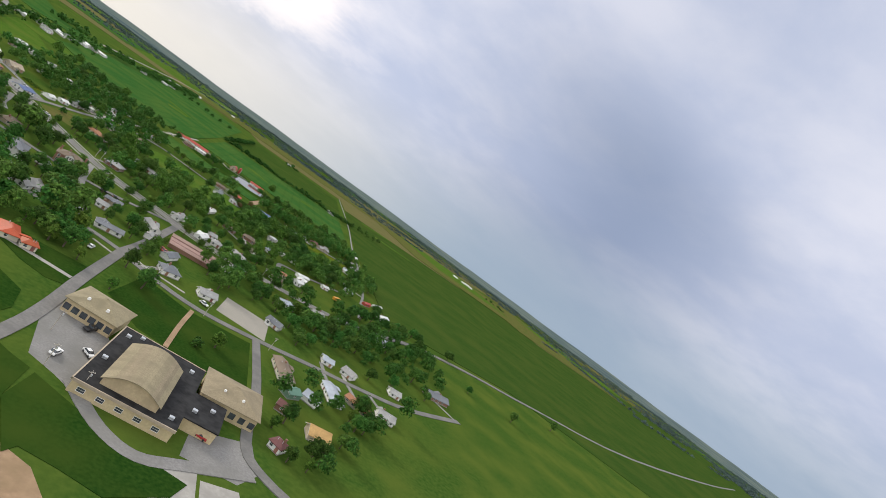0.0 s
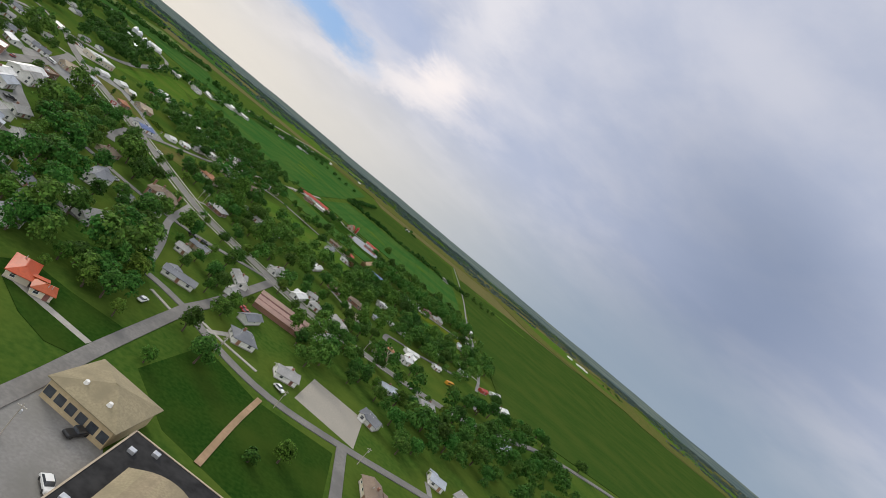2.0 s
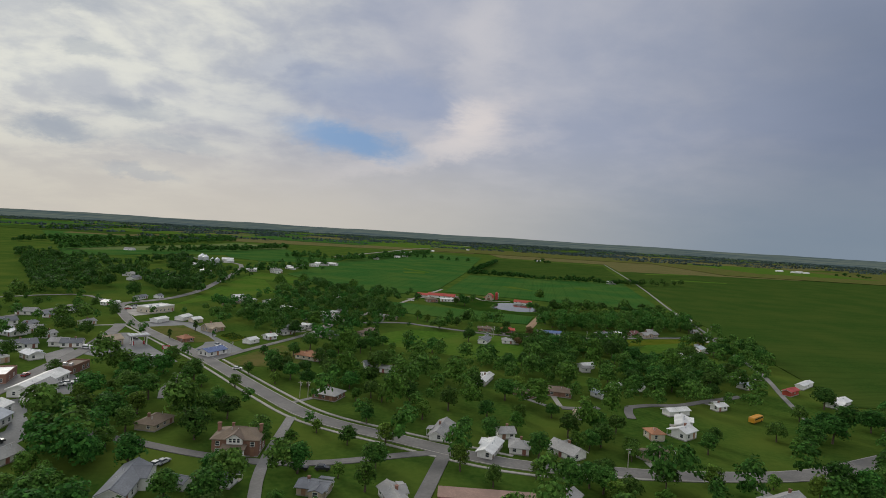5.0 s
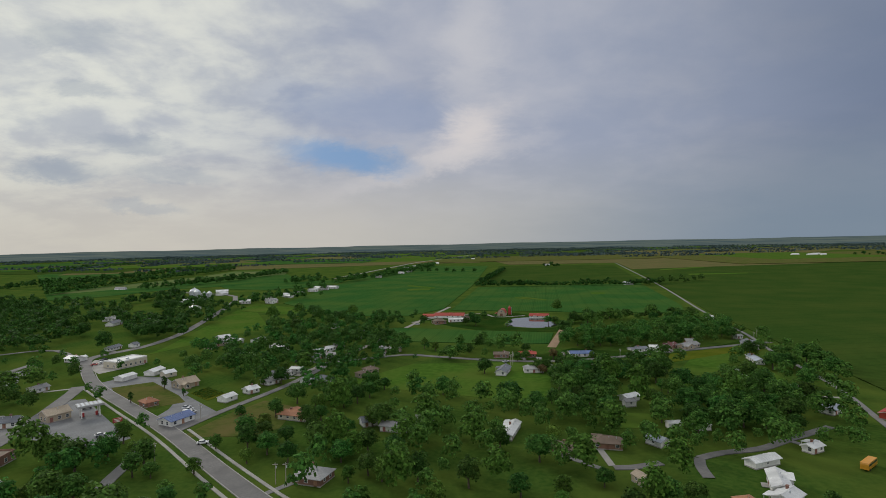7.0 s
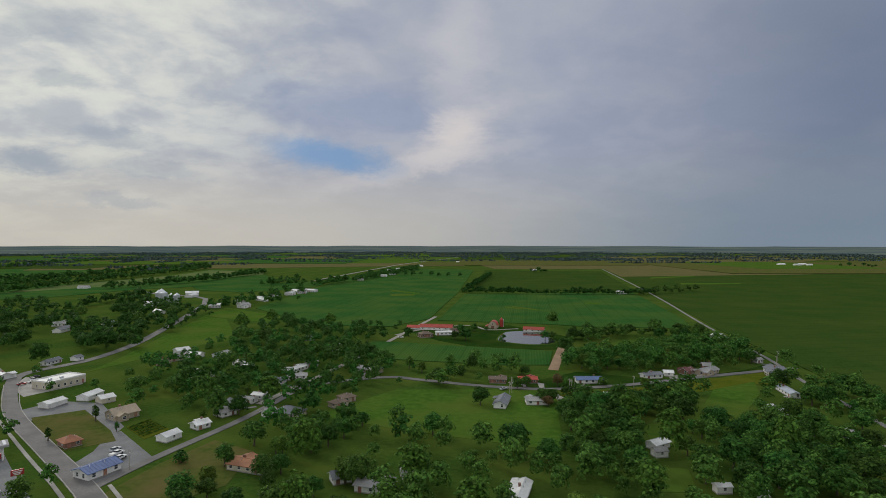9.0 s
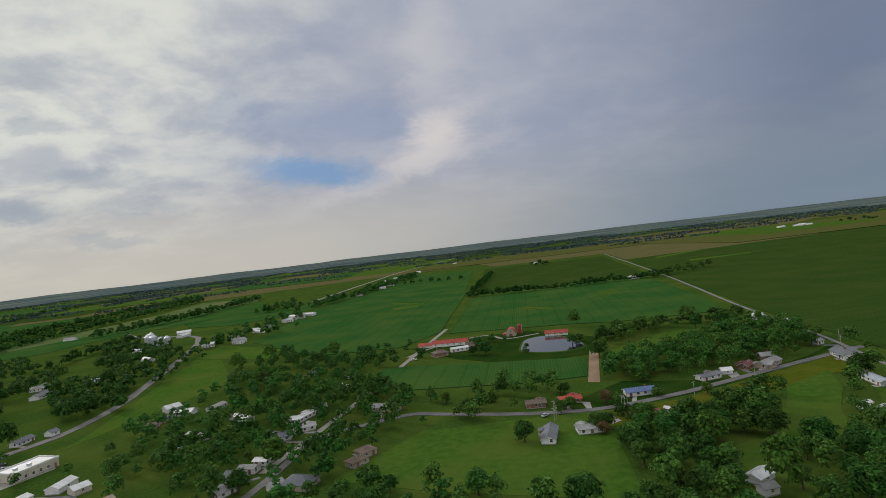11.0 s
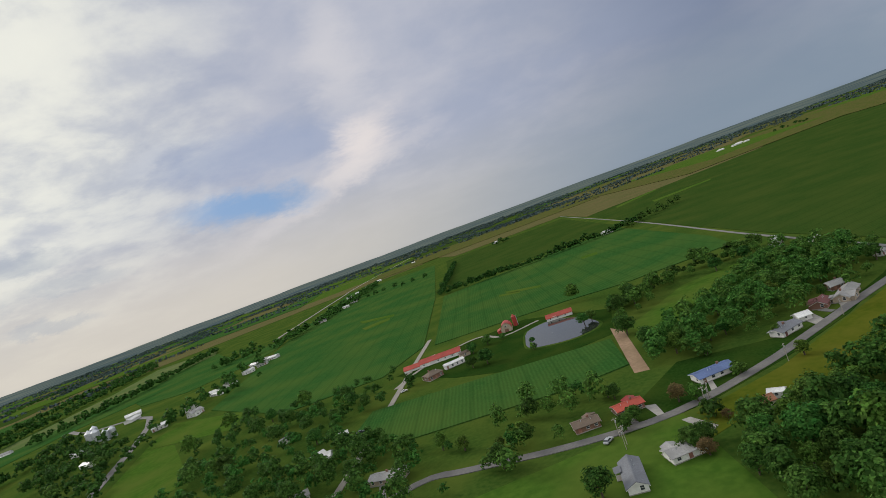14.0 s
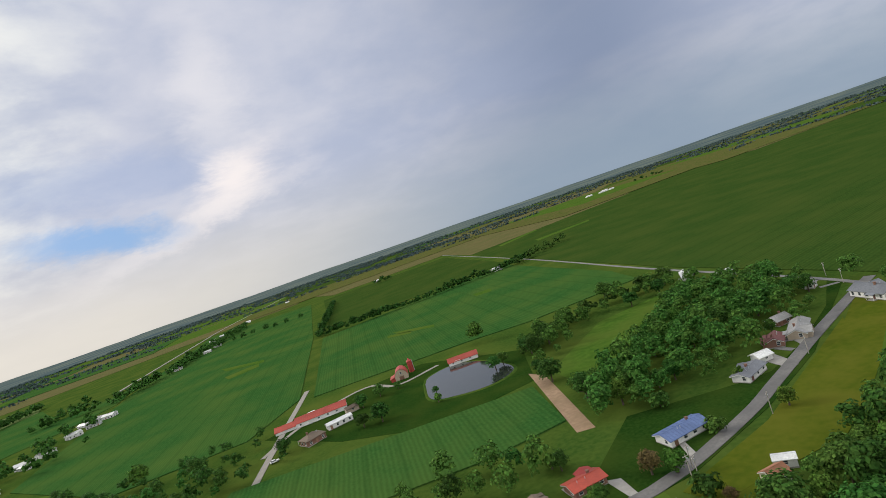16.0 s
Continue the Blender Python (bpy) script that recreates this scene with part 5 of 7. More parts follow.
# ---- special buildings ----
def school():
    ob = base_empty("school", 12.1, -109.0, -9)
    ob.scale = (1.15, 1.15, 0.85)
    tagged(ob, "tan brick school with hipped wings and a vaulted gymnasium", "school")
    HOUSES.append((12.1, -109.0, 30))
    inv = (pose(12.1, -109.0, 0, 0, 0, -9) @ Matrix.Diagonal((0.93, 0.93, 0.78, 1))).inverted()

    def loc(x, y):
        v = inv @ Vector((x, y, 0))
        return v.x, v.y
    bm = bmesh.new()
    box(bm, -11, 12, -17.5, 17, 0, 4.0)
    box(bm, 12, 21, -10, 3, 0, 4.0)
    part("wall", bm, M["wall_school"], ob)
    bm = bmesh.new()
    box(bm, -11.3, 12.3, -17.8, 17.3, 4.0, 4.45)
    part("flat_roof", bm, M["tar"], ob, "black flat roof")
    bm = bmesh.new()
    box(bm, 12.3, 21.3, -10.3, 3.3, 4.0, 4.4)
    part("flat_roof", bm, M["tar"], ob, "black flat roof")
    for x0, x1, y0, y1 in ((-11.4, -11.1, -17.8, 17.3), (-11.1, 12.3, -17.9, -17.6), (-11.1, 12.3, 17.1, 17.4)):
        bm = bmesh.new()
        box(bm, x0, x1, y0, y1, 3.7, 4.6)
        part("parapet", bm, M["wall_tan"], ob)
    # gymnasium: a shallow vault along y
    gx, gy, gw, gl = 0.0, -4.5, 13.0, 21.0
    bm = bmesh.new()
    arc = [(-gw / 2 + gw * i / 14, 6.6 + 3.0 * (1 - (2 * i / 14 - 1) ** 2)) for i in range(15)]
    prism(bm, [(gx - gw / 2, gy - gl / 2, 0)] + [(gx + a, gy - gl / 2, b) for a, b in arc] + [(gx + gw / 2, gy - gl / 2, 0)], (0, gl, 0))
    part("gym_wall", bm, M["wall_school"], ob)
    for k in range(14):
        bm = bmesh.new()
        (a0, b0), (a1, b1) = arc[k], arc[k + 1]
        e0, e1 = (0.5 if k == 0 else 0), (0.5 if k == 13 else 0)
        prism(bm, [(gx + a0 - e0, gy - gl / 2 - 0.5, b0 + 0.02 - e0 * 0.4), (gx + a1 + e1, gy - gl / 2 - 0.5, b1 + 0.02 - e1 * 0.4), (gx + a1 + e1, gy - gl / 2 - 0.5, b1 + 0.24 - e1 * 0.4), (gx + a0 - e0, gy - gl / 2 - 0.5, b0 + 0.24 - e0 * 0.4)], (0, gl + 1.0, 0))
        part("roof_panel", bm, M["roof_school"], ob)
    for (cx, cy, l, w, deg) in ((-2.6, -88.1, 14.5, 14.0, -14), (33.6, -101.0, 17.5, 16.5, -6)):
        x, y = loc(cx, cy)
        bm = bmesh.new()
        box(bm, -l / 2 + 0.6, l / 2 - 0.6, -w / 2 + 0.6, w / 2 - 0.6, 0, 5.2)
        bm.transform(pose(x, y, 0, 0, 0, deg + 9))
        wg = part("wing", bm, M["wall_school"], ob)
        rf = part("hipped_roof", hip_roof(l - 1.2, w - 1.2, 5.2, 3.0, 0.6, 0.22), M["roof_school"], wg, "tan shingle hipped roof")
        rf.matrix_basis = pose(x, y, 0, 0, 0, deg + 9)
        n = 6
        for s in (-1, 1):
            for i in range(n):
                m = pose(x, y, 0, 0, 0, deg + 9) @ pose(-l / 2 + 1.6 + (l - 3.2) * i / (n - 1), s * (w / 2 - 0.6), 2.4, 0, 0, 0 if s > 0 else 180)
                fitted("window", ("school_window",), lambda b: (box(b, -0.75, 0.75, -0.03, 0.03, -1.0, 1.0), box(b, -0.85, -0.75, -0.03, 0.08, -1.1, 1.1), box(b, 0.75, 0.85, -0.03, 0.08, -1.1, 1.1), box(b, -0.75, 0.75, -0.03, 0.1, 1.0, 1.1), box(b, -0.75, 0.75, -0.03, 0.1, -1.1, -1.0)), M["glass"], wg, m)
        for k, (vx, vy) in enumerate(((-3, -3.6), (2.5, -4.0))):
            bm = bmesh.new()
            bmesh.ops.create_cone(bm, cap_ends=True, segments=10, radius1=0.5, radius2=0.35, depth=0.9, matrix=pose(x, y, 0, 0, 0, deg + 9) @ pose(vx, vy, 6.9))
            part("roof_vent", bm, M["trim"], wg)
    for x, y in ((-9, 12), (-6, 15), (9, 12), (10, -14), (14, -6), (18, -2), (-9.5, -4)):
        bm = bmesh.new()
        box(bm, x - 0.6, x + 0.6, y - 0.5, y + 0.5, 4.4, 5.3, 0.06)
        part("roof_unit", bm, M["steel"], ob)
    for i in range(7):
        add_window(ob, -11.0, -15 + i * 3.3, 2.0, 90, 1.6, 1.3)
    for i in range(5):
        add_window(ob, -8.5 + i * 4.2, -17.5, 2.0, 180, 1.6, 1.3)


school()


def gable_barn(x, y, deg, l, w, h, rise, label, low=0.0):
    ob = tagged(base_empty("red_roofed_barn", x, y, deg), label, "barn")
    HOUSES.append((x, y, l / 2))
    bm = bmesh.new()
    prism(bm, [(-l / 2, -w / 2, 0), (-l / 2, w / 2, 0), (-l / 2, w / 2, h), (-l / 2, 0, h + rise), (-l / 2, -w / 2, h)], (l, 0, 0))
    part("wall", bm, M["wall_white"], ob)
    part("roof", gable_roof(l, w, h, rise, 0.5, 0.14), M["roof_red"], ob, "bright red ribbed metal roof")
    add_seams(ob, l, w, h, rise, 0.5, 0.14, M["roof_red"])
    for i in range(int(l / 5)):
        add_window(ob, -l / 2 + 2.5 + i * 5, -w / 2, 1.5, 180, 0.9, 0.8)
    add_door(ob, l / 2, 0, -90, 3.4, 3.0, "trim", "big_door")
    add_door(ob, -l / 5, -w / 2, 180, 3.0, 2.4, "trim", "big_door")
    if low:
        bm = bmesh.new()
        prism(bm, [(-l / 2 - low, -w / 2 + 1, 0), (-l / 2 - low, w / 2 - 1, 0), (-l / 2 - low, w / 2 - 1, h - 0.9), (-l / 2 - low, 0, h + rise - 1.0), (-l / 2 - low, -w / 2 + 1, h - 0.9)], (low, 0, 0))
        part("annex_wall", bm, M["wall_white"], ob)
        rf = part("annex_roof", gable_roof(low, w - 2, h - 0.9, rise - 0.2, 0.4, 0.12), M["roof_red"], ob)
        rf.location = (-l / 2 - low / 2, 0, 0)
    return ob


gable_barn(-8.4, 490.8, -8, 28, 9, 2.6, 2.0, "long white barn with a bright red metal roof", 11.5)
gable_barn(74.3, 480.3, -16, 17, 7.5, 2.2, 1.7, "low white shed with a bright red metal roof")


def gambrel_barn(x, y, deg):
    ob = tagged(base_empty("gambrel_barn", x, y, deg), "tall old barn with an arched red roof", "barn")
    ob.scale = (0.85, 0.85, 0.72)
    HOUSES.append((x, y, 7))
    l, w = 11.0, 9.0
    prof = [(-w / 2, 3.4), (-w / 2 * 0.78, 6.3), (-w / 2 * 0.4, 8.2), (0, 8.9), (w / 2 * 0.4, 8.2), (w / 2 * 0.78, 6.3), (w / 2, 3.4)]
    bm = bmesh.new()
    prism(bm, [(-w / 2, -l / 2, 0)] + [(a, -l / 2, b) for a, b in prof] + [(w / 2, -l / 2, 0)], (0, l, 0))
    part("wall", bm, M["wall_tan"], ob)
    for (a0, b0), (a1, b1) in zip(prof, prof[1:]):
        bm = bmesh.new()
        prism(bm, [(a0 * 1.04, -l / 2 - 0.4, b0 + 0.02), (a1 * 1.04, -l / 2 - 0.4, b1 + 0.02), (a1 * 1.06, -l / 2 - 0.4, b1 + 0.2), (a0 * 1.06, -l / 2 - 0.4, b0 + 0.2)], (0, l + 0.8, 0))
        part("roof_panel", bm, M["roof_red"], ob)
    bm = bmesh.new()
    box(bm, -w / 2 - 3.2, -w / 2, -l / 2 + 1, l / 2 - 1, 0, 2.6)
    part("lean_to", bm, M["wall_red"], ob)
    bm = bmesh.new()
    prism(bm, [(-w / 2 - 3.6, -l / 2 + 0.7, 2.5), (-w / 2, -l / 2 + 0.7, 3.6), (-w / 2, -l / 2 + 0.7, 3.75), (-w / 2 - 3.6, -l / 2 + 0.7, 2.65)], (0, l - 1.4, 0))
    part("lean_to_roof", bm, M["roof_red"], ob)
    add_door(ob, 0, -l / 2, 180, 3.0, 3.0, "door", "big_door")
    add_window(ob, 0, -l / 2, 5.6, 180, 1.4, 1.4)


gambrel_barn(41.7, 501.4, -14)


def tower_silo(x, y, r, h, mat, cap, label, name="silo"):
    ob = tagged(base_empty(name, x, y), label, "silo")
    bm = bmesh.new()
    n = max(4, int(h / 1.2))
    prof = [(r, 0.0)]
    for i in range(n):
        zt = (i + 1) * h / n
        prof += [(r, zt - 0.1), (r + 0.05, zt - 0.1), (r + 0.05, zt), (r, zt)]
    hoops = [[bm.verts.new((q * math.cos(math.pi * k / 10), q * math.sin(math.pi * k / 10), zz)) for k in range(20)] for q, zz in prof]
    for lo, hi in zip(hoops, hoops[1:]):
        for k in range(20):
            bm.faces.new((lo[k], lo[(k + 1) % 20], hi[(k + 1) % 20], hi[k]))
    bm.faces.new(hoops[-1])
    part("shell", bm, M[mat], ob)
    bm = bmesh.new()
    bmesh.ops.create_cone(bm, cap_ends=True, segments=20, radius1=r + 0.15, radius2=0.35, depth=r * 0.75, matrix=Matrix.Translation((0, 0, h + r * 0.375)))
    bmesh.ops.create_cone(bm, cap_ends=True, segments=10, radius1=0.4, radius2=0.4, depth=0.5, matrix=Matrix.Translation((0, 0, h + r * 0.75 + 0.2)))
    part("cap", bm, M[cap], ob)
    bm = bmesh.new()
    box(bm, r + 0.02, r + 0.3, -0.25, 0.25, 0, h)
    part("ladder", bm, M["steel"], ob)
    HOUSES.append((x, y, r + 1))


tower_silo(49.3, 506.6, 1.6, 6.8, "wall_red", "roof_red", "round red farm silo beside the barn")
for x, y, r, h in (-371.1, 728.0, 4.2, 11), (-361.0, 721.1, 4.2, 11), (-345.0, 707.6, 3.6, 9), (-341.2, 714.4, 3.6, 9), (-386.3, 765.5, 3.8, 10):
    tower_silo(x, y, r, h, "steel", "steel", "galvanised steel grain bin at the elevator", "grain_bin")


def canopy(x, y, deg, l, w):
    ob = tagged(base_empty("forecourt_canopy", x, y, deg), "flat filling station canopy on slim posts", "canopy")
    HOUSES.append((x, y, l / 2))
    bm = bmesh.new()
    box(bm, -l / 2, l / 2, -w / 2, w / 2, 4.6, 5.4, 0.08)
    part("roof", bm, M["roof_grey"], ob)
    for i in range(int(l / 1.6)):
        bm = bmesh.new()
        px = -l / 2 + 0.8 + i * 1.6
        box(bm, px - 0.5, px + 0.5, -w / 2 + 0.4, w / 2 - 0.4, 5.4, 5.55, 0.03)
        part("roof_panel", bm, M["roof_bluegrey"], ob)
    for sx in (-1, 1):
        for sy in (-1, 1):
            bm = bmesh.new()
            box(bm, sx * l / 3 - 0.2, sx * l / 3 + 0.2, sy * w / 3 - 0.2, sy * w / 3 + 0.2, 0, 4.6)
            part("post", bm, M["trim"], ob)
    for s in (-1, 1):
        bm = bmesh.new()
        box(bm, s * l / 4 - 0.45, s * l / 4 + 0.45, -0.3, 0.3, 0.05, 1.9, 0.08)
        part("pump", bm, M["car_red"], ob)


canopy(-156.0, 192.5, 42, 10, 7)
house("shop", -168.0, 188.0, 60, 9, 7.5, 3.2, "g", "tan", "tan")


def storage_rows(x, y, deg):
    ob = tagged(base_empty("storage_building", x, y, deg), "low flat-roofed brick building with rows of dark red bays", "building")
    ob.scale = (0.95, 1.1, 0.66)
    HOUSES.append((x, y, 12))
    for i, y0 in enumerate((-8.0, -1.2, 5.6)):
        bm = bmesh.new()
        box(bm, -13, 13, y0 - 2.6, y0 + 2.6, 0, 3.0 - 0.3 * (i == 1))
        part("wall", bm, M["wall_brick"], ob)
        bm = bmesh.new()
        box(bm, -13.2, 13.2, y0 - 2.8, y0 + 2.8, 3.0 - 0.3 * (i == 1), 3.25 - 0.3 * (i == 1), 0.05)
        part("flat_roof", bm, M["roof_rose"], ob)
    for r, y0 in enumerate((-4.6, 2.2)):
        for i in range(10):
            bm = bmesh.new()
            px = -11.5 + i * 2.5
            box(bm, px - 0.9, px + 0.9, y0 - 0.8, y0 + 0.8, 0, 2.9, 0.06)
            box(bm, px - 1.0, px + 1.0, y0 - 0.9, y0 + 0.9, 2.9, 3.1)
            part("bay", bm, M["roof_maroon"], ob)


storage_rows(17.3, 41.1, 0)


# ---- vehicles, poles, small things ----
def car(x, y, deg, paint, kind="car"):
    key = (kind, paint)
    if key in CARS:
        return copy_thing(CARS[key], pose(x, y, 0.22, 0, 0, deg))
    ob = base_empty({"car": "car", "pickup": "pickup_truck", "bus": "school_bus", "van": "van"}[kind], x, y, deg, 0.22)
    tagged(ob, f"{paint} " + {"car": "saloon car parked on the ground", "pickup": "pickup truck parked on the ground", "bus": "long bus parked on the grass", "van": "van parked on the ground"}[kind], "car" if kind == "car" else "truck" if kind != "bus" else "bus", "parked vehicles")
    l, w, h = {"car": (4.2, 1.7, 0.9), "pickup": (5.0, 1.85, 1.0), "bus": (8.0, 2.3, 2.4), "van": (4.8, 1.9, 1.8)}[kind]
    bm = bmesh.new()
    prof = [(-l / 2, 0.35), (l / 2, 0.35), (l / 2, h * 0.75), (l / 2 - 0.25, h), (-l / 2 + 0.15, h), (-l / 2, h * 0.8)]
    prism(bm, [(a, -w / 2, b) for a, b in prof], (0, w, 0))
    bmesh.ops.bevel(bm, geom=bm.edges[:], offset=0.06, segments=2, affect="EDGES")
    part("body", bm, M["car_" + paint], ob)
    if kind in ("car", "pickup"):
        a0, a1, b0, b1 = (-1.75, 0.95, -1.15, 0.25) if kind == "car" else (-0.6, 1.5, -0.5, 0.9)
        bm = bmesh.new()
        prism(bm, [(a0, -w / 2 + 0.1, h - 0.03), (a1, -w / 2 + 0.1, h - 0.03), (b1, -w / 2 + 0.22, h + 0.46), (b0, -w / 2 + 0.22, h + 0.46)], (0, w - 0.2, 0))
        part("glazing", bm, M["glass"], ob)
        bm = bmesh.new()
        box(bm, b0 - 0.03, b1 + 0.03, -w / 2 + 0.18, w / 2 - 0.18, h + 0.45, h + 0.53, 0.03)
        part("roof", bm, M["car_" + paint], ob)
    else:
        bm = bmesh.new()
        box(bm, -l / 2 + 0.5, l / 2 - 0.4, -w / 2 - 0.02, w / 2 + 0.02, h - 0.95, h - 0.35)
        part("glazing", bm, M["glass"], ob)
    for sx in (-1, 1):
        for sy in (-1, 1):
            def wheel(b):
                bmesh.ops.create_cone(b, cap_ends=True, segments=12, radius1=0.34, radius2=0.34, depth=0.22, matrix=Matrix.Rotation(radians(90), 4, "X"))
            fitted("wheel", ("wheel",), wheel, M["rubber"], ob, pose(sx * l * 0.31, sy * (w / 2 - 0.1), 0.34))
    CARS[key] = ob
    return ob


CARS = {}
car(-9.7, -113.3, 70, "white", "car")
car(-5.5, -92.6, 60, "black", "pickup")
car(-2.9, -106.8, -50, "white", "car")
car(30.9, -123.0, -20, "red", "car")
car(46.7, -101.2, 85, "white", "car")
car(-115.8, 198.1, 70, "white", "pickup")
car(-112.3, 194.5, 70, "white", "car")
car(-118.4, 201.9, 70, "silver", "car")
car(-115.8, 182.4, 20, "black", "car")
car(-90.0, 156.8, 20, "white", "car")
car(-222.9, 295.6, 60, "red", "car")
car(-226.6, 310.5, 60, "black", "pickup")
car(-223.5, 305.4, 60, "silver", "car")
car(-220.8, 300.4, 60, "white", "car")
car(-141.3, 119.0, 30, "white", "car")
car(-139.2, 122.4, 30, "silver", "car")
car(-142.6, 115.8, 30, "white", "pickup")
car(-134.0, 166.0, 40, "silver", "car")
car(-164.5, 203.0, 40, "black", "car")
car(-172.0, 176.0, -10, "white", "van")
car(-162.8, 125.0, 100, "red", "car")
car(-121.0, 60.0, 60, "black", "pickup")
car(-71.3, 54.1, 75, "white", "car")
car(-70.2, 55.7, 75, "silver", "car")
car(-27.4, 59.0, 5, "black", "car")
car(-33.2, 58.1, 5, "black", "car")
car(2.9, 18.1, 10, "red", "pickup")
car(4.7, 17.3, 60, "red", "car")
car(-20.2, -27.7, 80, "white", "car")
car(-34.5, 9.9, 80, "white", "car")
car(127.8, 131.6, 40, "yellow", "bus")
car(-96.7, 296.3, 20, "black", "car")
car(-76.7, 411.4, 0, "silver", "car")
car(-60.2, 399.5, 0, "black", "pickup")
car(-13.1, 504.7, 10, "white", "van")
car(-35.5, 445.7, 10, "white", "car")
car(29.3, 288.2, 40, "silver", "car")
car(27.0, -23.7, -30, "white", "car")
car(122.4, 149.3, 30, "white", "van")


def utility_pole(x, y, deg):
    if "pole" in CARS:
        return copy_thing(CARS["pole"], pose(x, y, 0, 0, 0, deg))
    ob = tagged(base_empty("utility_pole", x, y, deg), "weathered wooden utility pole with a crossarm", "pole", "utility poles")
    bm = bmesh.new()
    bmesh.ops.create_cone(bm, cap_ends=True, segments=8, radius1=0.19, radius2=0.12, depth=9.6, matrix=Matrix.Translation((0, 0, 4.8)))
    part("post", bm, M["wood"], ob)
    bm = bmesh.new()
    box(bm, -1.2, 1.2, -0.08, 0.08, 8.7, 8.9)
    part("crossarm", bm, M["wood"], ob)
    for px in (-1.05, -0.4, 0.4, 1.05):
        bm = bmesh.new()
        bmesh.ops.create_cone(bm, cap_ends=True, segments=6, radius1=0.06, radius2=0.04, depth=0.2, matrix=Matrix.Translation((px, 0, 9.0)))
        part("insulator", bm, M["trim"], ob)
    bm = bmesh.new()
    bmesh.ops.create_cone(bm, cap_ends=True, segments=10, radius1=0.28, radius2=0.28, depth=0.9, matrix=Matrix.Translation((0.42, 0, 7.6)))
    part("transformer", bm, M["steel"], ob)
    ob.scale = (0.7, 0.7, 0.68)
    CARS["pole"] = ob
    return ob


for x, y, d in ((31.5, 279.6, 20), (63.0, 284.2, 30), (97.0, 292.7, 30), (134.2, 310.5, 30), (65.8, 289.4, 20), (32.9, 282.3, 10),
                (-13.8, -102.1, 0), (-10.4, -120.4, 20), (-0.8, -125.8, 20), (4.8, -29.5, 40), (5.1, -27.4, 40), (27.7, -36.1, 30), (58.5, -35.1, 10), (-104.3, 185.6, 0), (-99.0, 140.9, 20),
                (-48.7, 122.6, 20), (-51.8, 122.5, 0), (60.9, 75.3, 0), (75.1, 77.1, 10), (210.4, 360.3, 0), (33.4, 289.0, 0), (62.4, 286.0, 0), (201.3, 346.0, 0)):
    utility_pole(x, y, d)


def station_sign(x, y, deg):
    ob = tagged(base_empty("station_sign", x, y, deg), "red and white filling station sign on two posts", "sign")
    for px in (-1.1, 1.1):
        bm = bmesh.new()
        bmesh.ops.create_cone(bm, cap_ends=True, segments=8, radius1=0.12, radius2=0.1, depth=4.4, matrix=Matrix.Translation((px, 0, 2.2)))
        part("post", bm, M["steel"], ob)
    bm = bmesh.new()
    box(bm, -1.7, 1.7, -0.16, 0.16, 3.6, 5.4, 0.05)
    panel = part("panel", bm, M["car_red"], ob, "red sign panel")
    for s in (-1, 1):
        for k, zz in enumerate((4.9, 4.4, 3.95)):
            bm = bmesh.new()
            box(bm, -1.3 + 0.2 * k, 1.3 - 0.3 * k, min(s * 0.16, s * 0.19), max(s * 0.16, s * 0.19), zz - 0.13, zz + 0.13)
            part("bar", bm, M["trim"], panel, "white bar of lettering")


station_sign(-131.0, 172.0, 45)

# pavements and edge lines along the main road
ribbon("pavement_1", HIGHWAY[7:15], 1.2, M["concrete"], 0.02, "pale concrete pavement along the main road", "pavement", offset=6.2, keep=False)
ribbon("pavement_2", HIGHWAY[9:14], 1.2, M["concrete"], 0.02, "pale concrete pavement along the main road", "pavement", offset=-6.2, keep=False)
ribbon("pavement_4", [(-5.2, -13.7), (4.5, -17.8), (18.5, -21.7)], 1.3, M["concrete"], 0.03, "pale concrete pavement beside the street", "pavement", keep=False)
ribbon("pavement_5", [(-21.7, -16.5), (-12.5, -21.3), (-10.3, -22.5)], 1.3, M["concrete"], 0.03, "pale concrete pavement beside the street", "pavement", keep=False)
ribbon("pavement_6", [(31.4, 72.3), (50.6, 68.6), (80.2, 70.1), (116.8, 77.1), (132.1, 82.8)], 1.4, M["concrete"], 0.05, "pale concrete pavement along the main road", "pavement", keep=False)
ribbon("farm_track", [(-41.2, 459.9), (-24.9, 484.7), (4.3, 509.4), (24.2, 512.6), (35.8, 488.6), (62.7, 494.8)], 2.6, M["pale_gravel"], 0.05, "pale concrete farm track behind the barns", "track")
house("trailer", -2.3, 461.5, 10, 13, 5, 2.6, "g", "white", "white")
house("shed", 6.5, 475.8, 10, 7, 4, 2.4, "g", "tan", "brown")
house("cottage", -16.7, 451.9, 25, 10, 8, 2.8, "h", "brick", "brown")
for t_x, t_y, l, w in ((1150.0, 1956.0, 24, 12), (1182.0, 1912.0, 32, 12), (1222.0, 1958.0, 26, 12), (1216.0, 1908.0, 18, 10)):
    house("warehouse", t_x, t_y, 5, l, w, 5.0, "g", "white", "white")
for x, y, d in ((-152.9, 1524.2, 20), (-135.7, 1589.5, 10), (-111.1, 1698.6, 0), (-82.9, 1823.8, 10), (42.5, 2203.6, 0), (236.0, 1534.1, 0), (257.8, 836.2, 10)):
    house("barn", x, y, d, 13, 9, 3.6, "g", "white", "white")

